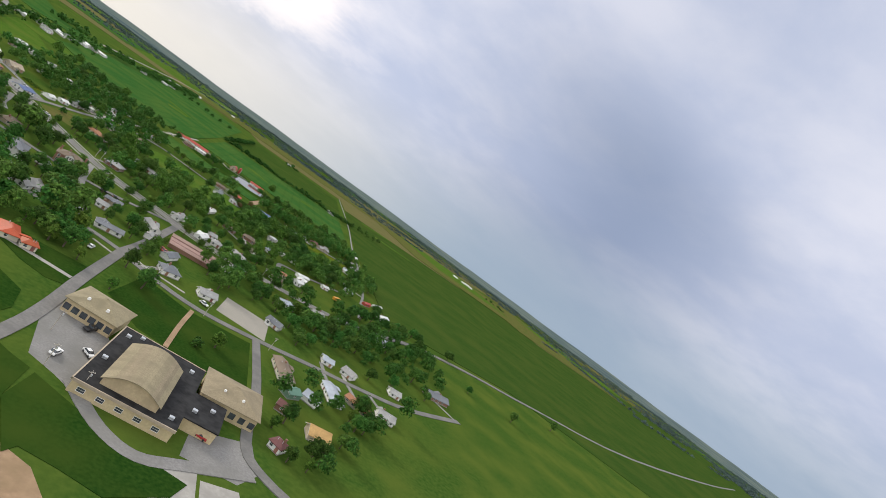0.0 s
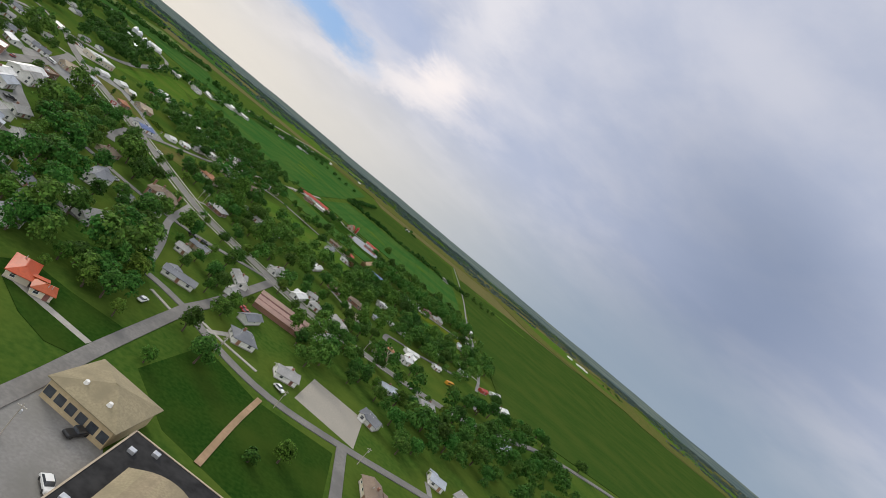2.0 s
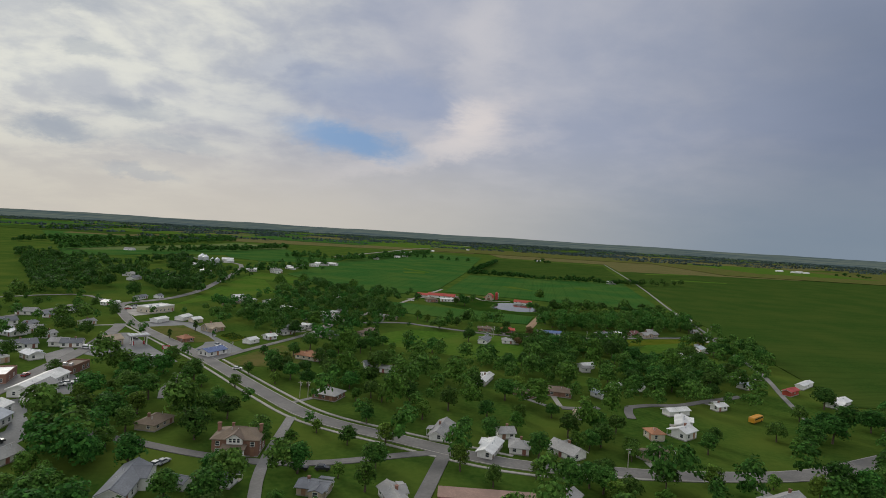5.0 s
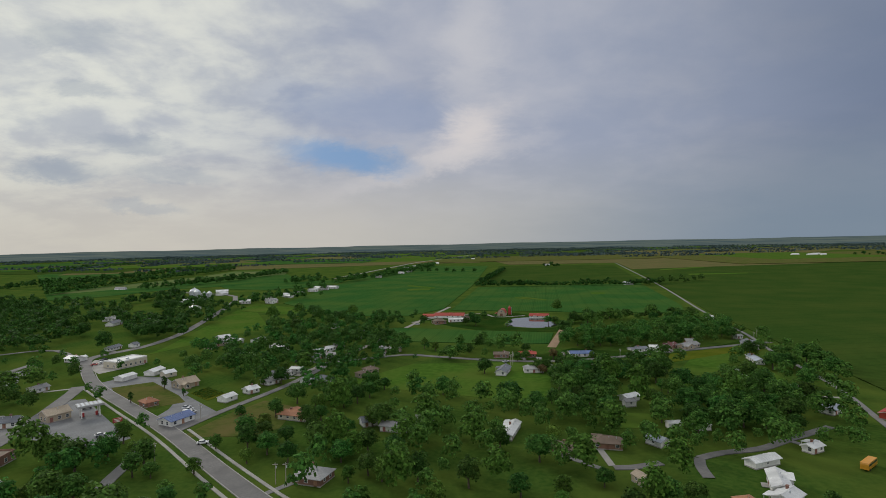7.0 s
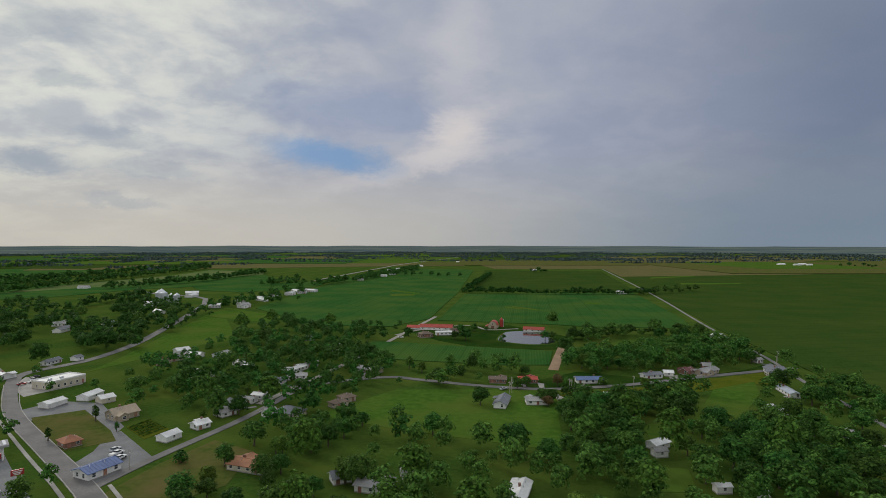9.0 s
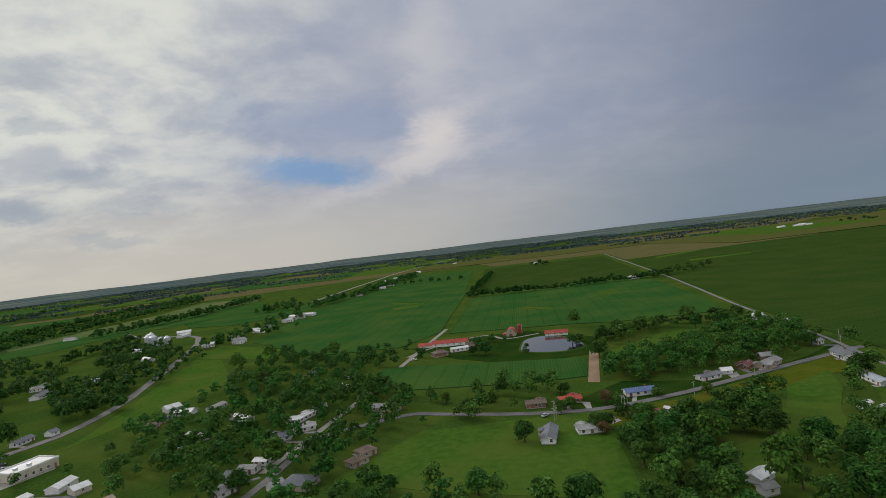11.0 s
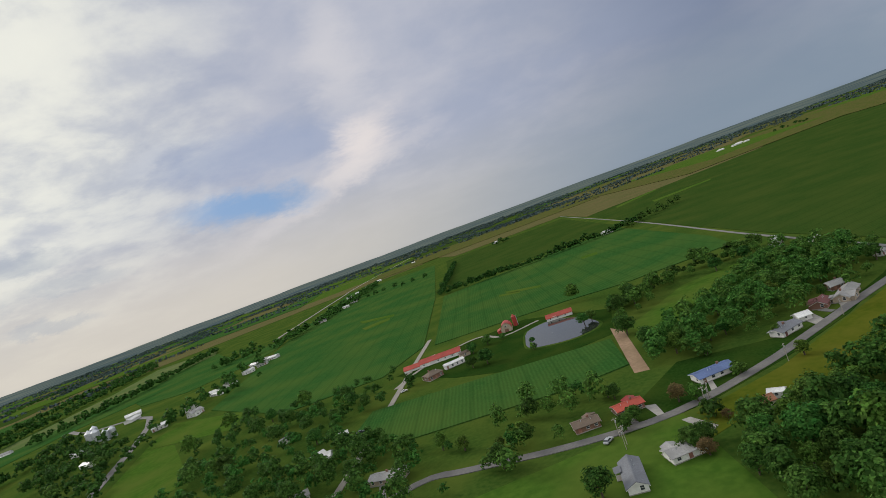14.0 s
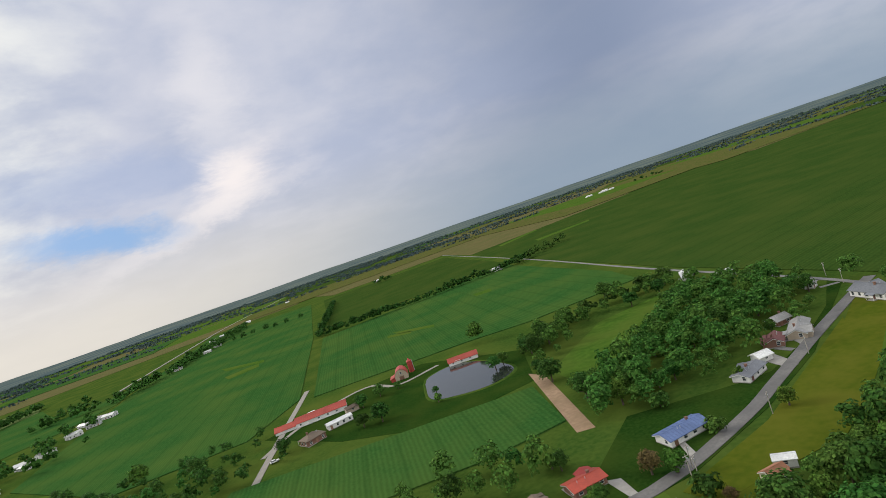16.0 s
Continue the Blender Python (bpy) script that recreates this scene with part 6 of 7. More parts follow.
# ---- trees ----
def crown_data(seed, rx, rz, zc, clumps, leaves, size):
    """Leaf clusters on the surface of many small clumps that fill an uneven egg."""
    g = np.random.default_rng(seed)
    d = g.normal(size=(clumps, 3))
    d /= np.linalg.norm(d, axis=1, keepdims=True)
    d[:, 2] = np.where(d[:, 2] < -0.75, -d[:, 2], d[:, 2])
    rad = g.uniform(0.60, 1.0, (clumps, 1))
    lump = 1 + 0.28 * np.sin(3 * np.arctan2(d[:, 1], d[:, 0]) + seed)[:, None] * g.uniform(0.4, 1, (clumps, 1))
    c = d * rad * lump * [rx, rx, rz] * 0.70
    cr = g.uniform(0.20, 0.34, clumps) * rx
    n = g.normal(size=(clumps, leaves, 3))
    n /= np.linalg.norm(n, axis=2, keepdims=True)
    n[:, :, 2] = np.where(n[:, :, 2] < -0.3, -n[:, :, 2], n[:, :, 2])
    p = c[:, None] + n * cr[:, None, None] * [1, 1, 0.8] * g.uniform(0.75, 1.1, (clumps, leaves, 1))
    nn = 0.6 * n + 0.8 * d[:, None] + 0.5 * g.normal(size=n.shape) + [0, 0, 0.35]
    nn /= np.linalg.norm(nn, axis=2, keepdims=True)
    p, nn = p.reshape(-1, 3), nn.reshape(-1, 3)
    t = np.cross(nn, g.normal(size=nn.shape))
    t /= np.linalg.norm(t, axis=1, keepdims=True)
    b = np.cross(nn, t)
    s = size * g.uniform(0.5, 1.1, (len(p), 1))
    q = s * g.uniform(0.55, 1.0, (len(p), 1))
    v = np.stack([p - t * s, p - b * q + nn * 0.12 * s, p + t * s, p + b * q - nn * 0.1 * s], 1).reshape(-1, 3)
    v[:, 2] += zc
    return v


def quads_mesh(name, v, mat):
    k = len(v) // 4
    me = bpy.data.meshes.new(name)
    me.vertices.add(len(v))
    me.vertices.foreach_set("co", np.asarray(v, np.float32).ravel())
    me.loops.add(len(v))
    me.loops.foreach_set("vertex_index", np.arange(len(v), dtype=np.int32))
    me.polygons.add(k)
    me.polygons.foreach_set("loop_start", np.arange(0, 4 * k, 4, dtype=np.int32))
    me.update(calc_edges=True)
    me.materials.append(mat)
    return me


def limb(bm, a, b, r0, r1, seg=7):
    a, b = Vector(a), Vector(b)
    m = Matrix.Translation((a + b) / 2) @ (b - a).to_track_quat("Z", "Y").to_matrix().to_4x4()
    bmesh.ops.create_cone(bm, cap_ends=True, segments=seg, radius1=r0, radius2=r1, depth=(b - a).length, matrix=m)


KINDS = {  # crown radius, half height, crown middle, clumps, leaves, leaf cluster size, material
    "oak": (4.9, 4.9, 5.3, 78, 26, 0.43, "leaf"), "maple": (4.3, 5.2, 5.6, 74, 26, 0.40, "leaf"), "ash": (3.8, 5.1, 5.5, 70, 25, 0.37, "leaf_light"),
    "lime": (3.3, 3.8, 4.0, 60, 22, 0.34, "leaf_light"), "walnut": (5.6, 5.1, 5.4, 88, 27, 0.46, "leaf"), "cedar": (1.9, 4.2, 4.2, 46, 24, 0.26, "leaf"),
    "shrub": (1.7, 1.3, 1.2, 24, 18, 0.26, "leaf"), "rusty": (3.9, 3.7, 3.9, 66, 24, 0.36, "leaf_rust")}
TREE_LABEL = dict(oak="broad dark green tree in full leaf", maple="tall rounded green tree in full leaf", ash="tall lighter green tree in full leaf", lime="small light green tree in full leaf", walnut="large spreading dark green tree", cedar="narrow dark evergreen tree", shrub="low rounded green shrub", rusty="tree with rust-brown dying leaves")
TREES, PLACED = {}, []


def tree(kind, x, y, size=1.0, var=0, turn=None):
    turn = (x * 37 + y * 11) % 360 if turn is None else turn
    key = (kind, var)
    m = pose(x, y, -0.05, 0, 0, turn) @ Matrix.Diagonal((size, size, size * 0.95, 1))
    PLACED.append((x, y, KINDS[kind][0] * size))
    if key in TREES:
        return copy_thing(TREES[key], m)
    rx, rz, zc, cl, lv, ls, mt = KINDS[kind]
    ob = tagged(new("shrub" if kind == "shrub" else "tree"), TREE_LABEL[kind], "shrub" if kind == "shrub" else "tree", "shrubs" if kind == "shrub" else "trees of the town")
    ob.matrix_basis = m
    rr = random.Random(var * 7 + len(kind))
    bm = bmesh.new()
    top = zc + rz * 0.2
    if kind == "shrub":
        for i in range(4):
            a = i * 1.6
            limb(bm, (0.1 * math.cos(a), 0.1 * math.sin(a), 0), (0.7 * math.cos(a), 0.7 * math.sin(a), 1.4), 0.06, 0.02, 5)
    else:
        limb(bm, (0, 0, 0), (0.15, 0.1, zc * 0.5), 0.34, 0.25, 9)
        limb(bm, (0.15, 0.1, zc * 0.5), (0, 0, top), 0.25, 0.08, 8)
        for i in range(6):
            a, hh = i * 1.05 + rr.random(), zc * rr.uniform(0.42, 0.8)
            limb(bm, (0.1, 0.08, hh), (rx * 0.55 * math.cos(a), rx * 0.55 * math.sin(a), hh + rz * rr.uniform(0.2, 0.6)), 0.15, 0.04, 6)
    part("trunk", bm, M["bark"], ob)
    crown = new("crown", quads_mesh("crown", crown_data(var * 13 + sum(map(ord, kind)), rx, rz, zc, cl, lv, ls), M[mt]))
    crown.parent = ob
    TREES[key] = ob
    return ob


def blocked(x, y, gap_house=2.5, gap_road=2.5):
    for hx, hy, hr in HOUSES:
        if abs(hx - x) < hr + gap_house and abs(hy - y) < hr + gap_house and math.hypot(hx - x, hy - y) < hr + gap_house:
            return True
    for line, w in ROADS:
        for a, b in zip(line, line[1:]):
            if min(a.x, b.x) - 12 < x < max(a.x, b.x) + 12 and min(a.y, b.y) - 12 < y < max(a.y, b.y) + 12:
                d = b - a
                t = max(0, min(1, ((x - a.x) * d.x + (y - a.y) * d.y) / max(d.length_squared, 1e-6)))
                if math.hypot(a.x + d.x * t - x, a.y + d.y * t - y) < w / 2 + gap_road:
                    return True
    return any(inside(x, y, p) for p in CLEAR)


def spots(poly, gap, seed, check=True):
    rg = random.Random(seed)
    xs, ys = [p[0] for p in poly], [p[1] for p in poly]
    out = []
    area = (max(xs) - min(xs)) * (max(ys) - min(ys))
    for _ in range(int(area / gap ** 2 * 9) + 20):
        x, y = rg.uniform(min(xs), max(xs)), rg.uniform(min(ys), max(ys))
        if not inside(x, y, poly) or any(abs(x - a) < gap and abs(y - b) < gap and math.hypot(x - a, y - b) < gap for a, b in out):
            continue
        if check and blocked(x, y):
            continue
        out.append((x, y))
    return out


def thicket(name, places, label, rx=4.2, rz=4.0, clumps=16, leaves=14, size=0.85, mat="leaf", seed=1):
    """Trees that nobody could count, in one mesh."""
    rg = random.Random(seed)
    base = [crown_data(seed * 50 + i, rx, rz, rz * 1.1, clumps, leaves, size) for i in range(6)]
    out = []
    for x, y, *r in places:
        v = base[rg.randrange(6)] * np.array([1, 1, rg.uniform(0.85, 1.2)]) * (r[0] / rx if r else rg.uniform(0.6, 1.45))
        out.append(v + [x, y, 0])
    if out:
        ob = new(name, quads_mesh(name, np.concatenate(out), M[mat]))
        tagged(ob, label, "woods", kind="stuff")


def along(pts, gap, seed, jitter=1.5):
    rg = random.Random(seed)
    out = []
    for (x0, y0), (x1, y1) in zip(pts, pts[1:]):
        n = max(1, int(math.hypot(x1 - x0, y1 - y0) / gap))
        out += [(x0 + (x1 - x0) * i / n + rg.uniform(-jitter, jitter), y0 + (y1 - y0) * i / n + rg.uniform(-jitter, jitter)) for i in range(n)]
    return out


# single trees
tree("oak", 2.2, -41.7, 1.0, 0)
tree("maple", -6.2, -28.6, 0.9, 1)
tree("lime", 33.5, -60.7, 1.0, 0)
tree("shrub", 26.1, -68.2, 1.6, 0)
tree("lime", -7.0, -56.7, 0.7, 1)
tree("maple", -70.7, 149.6, 1.0, 0)
tree("oak", -62.7, 146.0, 0.9, 1)
tree("maple", -73.7, 187.9, 0.9, 0)
tree("walnut", -57.9, 178.2, 0.8, 1)
tree("cedar", -149.6, 211.5, 0.8, 0)
tree("cedar", -146.7, 235.7, 1.0, 1)
tree("cedar", -130.2, 222.8, 0.8, 0)
tree("cedar", -121.0, 146.3, 1.4, 0)
tree("lime", -111.0, 148.3, 1.0, 1)
tree("lime", -80.3, 129.9, 0.9, 0)
tree("oak", -92.9, 127.5, 0.7, 1)
tree("rusty", 58.1, 295.6, 1.0, 0)
tree("lime", 62.3, 290.7, 1.0, 0)
tree("oak", 44.5, 318.5, 0.7, 0)
tree("oak", 41.9, 294.7, 0.75, 1)
tree("shrub", 86.1, 324.3, 1.5, 0)
tree("shrub", 82.3, 297.7, 1.3, 0)
tree("lime", 111.0, 316.2, 0.7, 0)
tree("walnut", 14.9, 435.0, 1.0, 0)
tree("oak", 6.6, 438.8, 0.9, 1)
tree("oak", -30.3, 452.2, 0.9, 0)
tree("lime", 41.3, 427.1, 0.7, 0)
tree("oak", 76.2, 436.5, 1.0, 1)
tree("maple", 97.6, 436.8, 1.1, 0)
tree("oak", 15.9, 260.6, 1.0, 0)
tree("lime", 39.9, 294.8, 1.0, 1)
tree("lime", 8.2, 319.7, 0.9, 0)
tree("lime", -1.4, 315.5, 1.0, 1)
tree("oak", -70.4, 207.4, 1.1, 0)
tree("lime", -73.2, 173.4, 1.0, 0)
tree("shrub", -89.8, 191.2, 1.2, 0)
tree("maple", -13.7, 22.9, 0.9, 0)
tree("oak", -1.5, -0.5, 0.8, 1)
tree("walnut", 100.9, -54.2, 0.9, 0)
tree("maple", 60.2, -93.2, 1.0, 1)
tree("maple", 67.9, -110.8, 1.0, 0)
tree("oak", 99.5, -71.7, 1.0, 1)
tree("walnut", 82.2, 440.5, 0.75, 0)
tree("oak", 44.9, 441.9, 0.5, 1)
tree("walnut", 23.5, 480.9, 0.95, 1)
tree("oak", 12.1, 473.2, 0.85, 0)
tree("oak", 34.1, 481.1, 0.5, 0)
tree("walnut", 98.6, 446.3, 0.8, 0)
tree("oak", 85.1, 406.1, 0.8, 1)
tree("oak", 36.6, 290.6, 0.7, 0)
tree("lime", 43.3, 322.1, 0.8, 0)
tree("walnut", 45.4, 264.5, 0.8, 0)
tree("shrub", 59.8, 277.6, 1.6, 0)
tree("rusty", 61.6, 273.1, 0.5, 0)
tree("oak", 49.7, 264.5, 0.8, 0)
tree("rusty", 46.8, 259.1, 0.8, 0)
tree("lime", 102.8, 292.2, 0.9, 0)

# trees of each block: place and crown radius
def stand(places, seed, kinds="oak maple ash walnut lime oak maple"):
    rg = random.Random(seed)
    names = kinds.split()
    for x, y, r in places:
        if any(math.hypot(x - a, y - b) < 0.42 * (r + q) for a, b, q in PLACED) or blocked(x, y, -1.0, 0.5):
            continue
        k = rg.choice([n for n in names if abs(KINDS[n][0] - r) < 1.3] or ["walnut" if r > 5 else "lime"])
        tree(k, x, y, r / KINDS[k][0], rg.randrange(2), rg.uniform(0, 360))


def far_stand(places, seed, label):
    free = [p for p in places if not any(math.hypot(p[0] - a, p[1] - b) < 0.42 * (p[2] + q) for a, b, q in PLACED) and not blocked(p[0], p[1], -1.0, 0.5)]
    PLACED.extend(free)
    thicket("far_trees", free, label, 4.6, 5.0, 64, 22, 0.42, "leaf", seed)


far_stand([(-338, 437, 6.6), (-306, 407, 6.6), (-379, 487, 6.6), (-340, 472, 6.6), (-358, 513, 6.6), (-243, 336, 6.6), (-249, 388, 5.6), (-240, 386, 6.4), (-233, 390, 6.4), (-224, 393, 5.5), (-222, 400, 4.6), (-274, 480, 6.6), (-253, 467, 6.6), (-318, 573, 6.6), (-334, 570, 6.0), (-281, 573, 6.4), (-260, 553, 6.6), (-240, 533, 6.5), (-215, 494, 5.4), (-221, 461, 4.6), (-206, 448, 5.0)], 1, "far green trees behind the shop quarter")
far_stand([(-153, 282, 4.6), (-151, 272, 4.5), (-151, 293, 4.0), (-174, 310, 3.3), (-138, 281, 3.2), (-137, 292, 3.0), (-125, 282, 3.8), (-120, 282, 3.8), (-146, 317, 2.8), (-113, 272, 4.2), (-99, 251, 2.8), (-149, 414, 6.2), (-161, 435, 4.7), (-141, 422, 4.5), (-127, 404, 3.9), (-138, 350, 3.8), (-128, 336, 5.1), (-131, 320, 4.2), (-153, 348, 3.1), (-162, 385, 3.4)], 2, "far green trees around the western houses")
far_stand([(-115, 371, 5.5), (-102, 353, 5.2), (-102, 380, 4.8), (-110, 440, 6.4), (-126, 466, 5.8), (-107, 466, 5.8), (-92, 438, 5.4), (-88, 464, 4.8), (-70, 467, 5.7), (-57, 436, 4.4), (-76, 434, 4.0), (-83, 338, 5.7), (-73, 317, 6.0), (-68, 340, 6.3), (-62, 295, 4.3), (-57, 338, 5.6), (-53, 352, 4.3), (-50, 281, 2.9), (-70, 281, 3.0), (-48, 369, 3.8)], 3, "far green trees beside the crop field")
stand([(-109, 280, 2.5), (-103, 239, 2.7), (-98, 242, 2.4), (-98, 279, 2.2), (-76, 233, 2.2), (-89, 234, 2.3), (-54, 203, 3.5), (-48, 201, 3.9), (-43, 207, 4.0), (-39, 216, 4.1), (-34, 230, 3.9), (-57, 197, 3.0), (-38, 240, 3.0), (-27, 269, 4.5), (-20, 270, 5.0), (-13, 260, 3.2), (-25, 283, 3.5), (-22, 336, 4.1), (-14, 327, 3.3), (-35, 351, 3.6), (-41, 333, 2.7)], 4)
far_stand([(0, 315, 4.5), (8, 310, 3.8), (15, 329, 4.0), (-14, 470, 6.6), (19, 476, 6.6), (28, 474, 6.6), (12, 468, 5.7), (42, 463, 3.7), (93, 443, 6.4), (86, 466, 4.8), (96, 427, 5.3)], 5, "far green trees along the edge of the fields")
stand([(78, 355, 5.2), (81, 338, 5.0), (90, 345, 4.3), (96, 337, 4.3), (103, 337, 4.3), (112, 417, 6.1), (124, 415, 5.3), (141, 428, 5.4), (151, 428, 5.5), (165, 441, 5.7), (138, 354, 4.6), (145, 356, 5.5), (127, 353, 3.8), (145, 382, 5.0), (160, 373, 4.9), (179, 395, 6.1), (178, 373, 5.0), (181, 364, 4.9), (188, 364, 5.0), (190, 353, 4.1), (192, 345, 4.0), (185, 441, 5.8), (203, 458, 6.6), (162, 354, 4.7)], 6)
stand([(209, 438, 4.4), (199, 392, 4.4), (147, 335, 3.0), (163, 404, 5.3), (126, 372, 4.8), (116, 363, 4.6), (135, 467, 4.9), (110, 440, 5.5), (197, 335, 3.2)], 7)
stand([(50, 226, 5.8), (62, 259, 6.6), (67, 246, 6.6), (79, 258, 6.1), (71, 228, 6.6), (59, 202, 6.6), (80, 241, 6.3), (63, 186, 5.4), (54, 201, 5.3), (47, 194, 4.2), (43, 204, 3.1), (73, 270, 4.6), (87, 248, 4.9), (93, 244, 5.4), (93, 259, 4.0), (100, 250, 3.3), (111, 257, 5.2), (98, 217, 4.0), (125, 261, 4.7), (132, 260, 4.2), (134, 254, 3.5), (97, 223, 3.0)], 8)
stand([(117, 220, 6.6), (115, 208, 6.4), (131, 227, 6.5), (124, 208, 6.5), (134, 213, 6.3), (142, 233, 5.6), (142, 219, 5.9), (140, 206, 5.2), (104, 186, 5.8), (95, 187, 6.6), (100, 200, 4.2), (115, 186, 5.5), (123, 186, 6.1), (129, 185, 5.2), (144, 200, 4.6), (150, 201, 5.2), (102, 173, 5.5), (109, 170, 5.1), (116, 168, 5.2), (128, 173, 5.9), (91, 169, 5.7), (76, 180, 4.6), (85, 199, 3.6), (81, 176, 4.5)], 9)
stand([(169, 262, 5.7), (172, 257, 5.7), (181, 263, 6.5), (196, 278, 6.6), (207, 287, 5.8), (166, 226, 5.8), (179, 247, 4.4), (175, 274, 4.0)], 10)
stand([(-116, 79, 6.6), (-123, 103, 6.3), (-132, 138, 6.6), (-121, 133, 6.6), (-101, 62, 6.5), (-102, 81, 6.3), (-112, 109, 5.7), (-91, 39, 3.4), (-89, 54, 5.2), (-132, 171, 5.3), (-99, 128, 3.9), (-86, -2, 4.2), (-83, 2, 4.6), (-94, 14, 2.3), (-83, 25, 5.5), (-79, 27, 4.6), (-74, 2, 4.1), (-69, 3, 5.3), (-60, -5, 4.3), (-58, -20, 3.6), (-53, -25, 4.6), (-56, -33, 4.1), (-55, -40, 3.3), (-66, -26, 3.2), (-91, 63, 3.7)], 11)
stand([(-42, -37, 4.2), (-39, -34, 4.6), (-35, -30, 4.7), (-34, -21, 4.9), (-28, -20, 4.5), (-40, -5, 4.6), (-40, -15, 4.3), (-32, -42, 3.4), (-27, -41, 4.3), (-21, -46, 3.0), (-42, -45, 2.5), (-29, -11, 3.3), (-48, 8, 4.5), (-44, 13, 5.0), (-44, 26, 4.8), (-38, 22, 3.9), (-54, 24, 3.5), (-51, 36, 4.1), (-42, 52, 4.9), (-81, 90, 5.2), (-78, 97, 4.7), (-71, 63, 3.1), (-77, 107, 3.0), (-49, 72, 3.7)], 12)
stand([(-15, 27, 4.8), (-12, 27, 3.9), (-11, 9, 3.6), (-4, -1, 3.0), (-3, 10, 2.8), (3, 26, 2.6), (-98, 242, 6.6), (-90, 245, 6.6), (-75, 159, 4.9), (-73, 173, 6.6), (-133, 419, 6.6), (-154, 542, 6.6), (-128, 503, 6.6), (-104, 468, 6.6), (-84, 312, 6.0), (-84, 410, 6.6), (-64, 380, 6.6), (-42, 325, 6.6), (-41, 152, 4.1), (-30, 123, 3.7), (-31, 175, 4.3), (-22, 168, 5.6), (-10, 161, 4.8), (-23, 107, 2.9)], 13)
stand([(-27, 173, 5.7), (-20, 124, 5.0), (-9, 123, 4.9), (-8, 180, 6.6), (-5, 220, 6.6), (7, 247, 6.6), (-4, 300, 6.6), (-17, 364, 5.5), (8, 472, 6.6), (-3, 107, 3.5), (6, 119, 4.9), (17, 149, 4.0), (25, 202, 6.6), (35, 191, 6.6), (48, 277, 6.6), (59, 289, 6.6), (81, 387, 6.6), (108, 554, 6.6), (82, 558, 6.6), (54, 385, 6.6), (117, 460, 6.6), (95, 307, 6.6), (164, 592, 6.6), (179, 593, 6.6)], 14)
stand([(177, 484, 6.6), (217, 548, 6.6), (176, 398, 6.6), (146, 357, 6.6), (82, 214, 5.7), (99, 237, 6.6), (107, 223, 6.6), (90, 164, 6.4), (109, 200, 6.6), (126, 215, 6.6), (146, 234, 6.2), (171, 291, 6.0), (178, 275, 6.6), (185, 257, 6.6), (198, 264, 5.8), (148, 200, 5.7), (125, 164, 4.4), (110, 150, 4.2), (67, 215, 5.6), (52, 195, 4.6), (36, 154, 4.7), (45, 119, 3.7), (29, 138, 5.2)], 15)
stand([(33, 75, 3.7), (23, 34, 4.9), (27, 46, 3.7), (40, 58, 6.4), (48, 85, 3.8), (59, 107, 5.9), (39, 27, 5.2), (33, 7, 4.4), (51, 51, 3.4), (66, 107, 4.2), (27, 20, 3.8)], 16)
stand([(84, 29, 6.6), (91, 26, 6.6), (75, -11, 4.5), (108, 74, 6.6), (124, 110, 4.1), (102, 20, 5.1), (124, 65, 6.6), (141, 78, 6.6), (165, 107, 6.6), (145, 112, 5.9), (188, 144, 6.5), (218, 157, 6.6), (247, 178, 6.6), (153, 53, 5.9), (132, 29, 4.1), (59, -116, 3.0), (93, -68, 3.8), (110, 211, 6.0), (57, 92, 5.3), (46, 60, 4.8)], 17)
stand([(60, 253, 4.2), (69, 256, 4.4), (80, 260, 4.6), (91, 263, 4.9), (102, 268, 4.3), (58, 246, 4.4), (66, 248, 4.9), (74, 249, 5.0), (84, 252, 4.9), (50, 243, 4.2), (52, 237, 4.4), (60, 237, 4.5), (67, 237, 4.7), (58, 229, 4.1), (42, 242, 2.7), (53, 249, 3.1)], 18)

stand([(49, 57, 4.4), (55, 54, 3.8), (55, 40, 4.6), (82, 66, 3.6), (86, 42, 4.2), (90, 35, 4.8), (108, 60, 4.6), (117, 66, 5.0), (121, 59, 4.4), (133, 68, 5.2), (136, 61, 4.0), (103, 37, 4.6), (124, 98, 4.2), (133, 105, 5.2), (146, 118, 5.4), (157, 123, 5.6), (170, 128, 5.8), (178, 131, 5.2), (192, 140, 5.6), (92, 92, 3.6), (98, 101, 3.4), (46, 62, 3.6), (77, 32, 4.4), (58, 30, 4.4), (120, 53, 4.6), (105, 47, 4.2), (148, 137, 5.0), (65, 86, 3.2), (100, 68, 3.2), (66, 22, 4.2), (112, 26, 4.8)], 19)
stand([(55, -100, 3.4), (84, -92, 3.8), (72, -109, 3.8), (95, -73, 4.2), (103, -62, 3.6), (66, -117, 3.4), (75, -6, 4.0), (83, -2, 4.4), (97, 22, 5.2), (73, 9, 4.6), (108, 24, 5.4), (120, 29, 5.2), (140, 64, 5.6), (133, 31, 5.4), (173, 107, 6.0), (155, 67, 5.8), (155, 38, 5.4), (211, 158, 6.2), (231, 175, 6.0), (232, 147, 6.2), (254, 159, 6.0), (166, 36, 5.0), (168, 14, 4.0), (121, -4, 4.0), (171, 158, 5.6), (188, 242, 6.0), (137, 112, 5.4), (138, 3, 4.4), (245, 92, 4.6), (287, 82, 4.4), (376, 135, 5.0), (110, 76, 5.2), (88, 41, 4.6), (124, 20, 5.0), (118, 47, 5.0), (178, 83, 5.4), (190, 100, 5.6), (200, 118, 5.4)], 20)

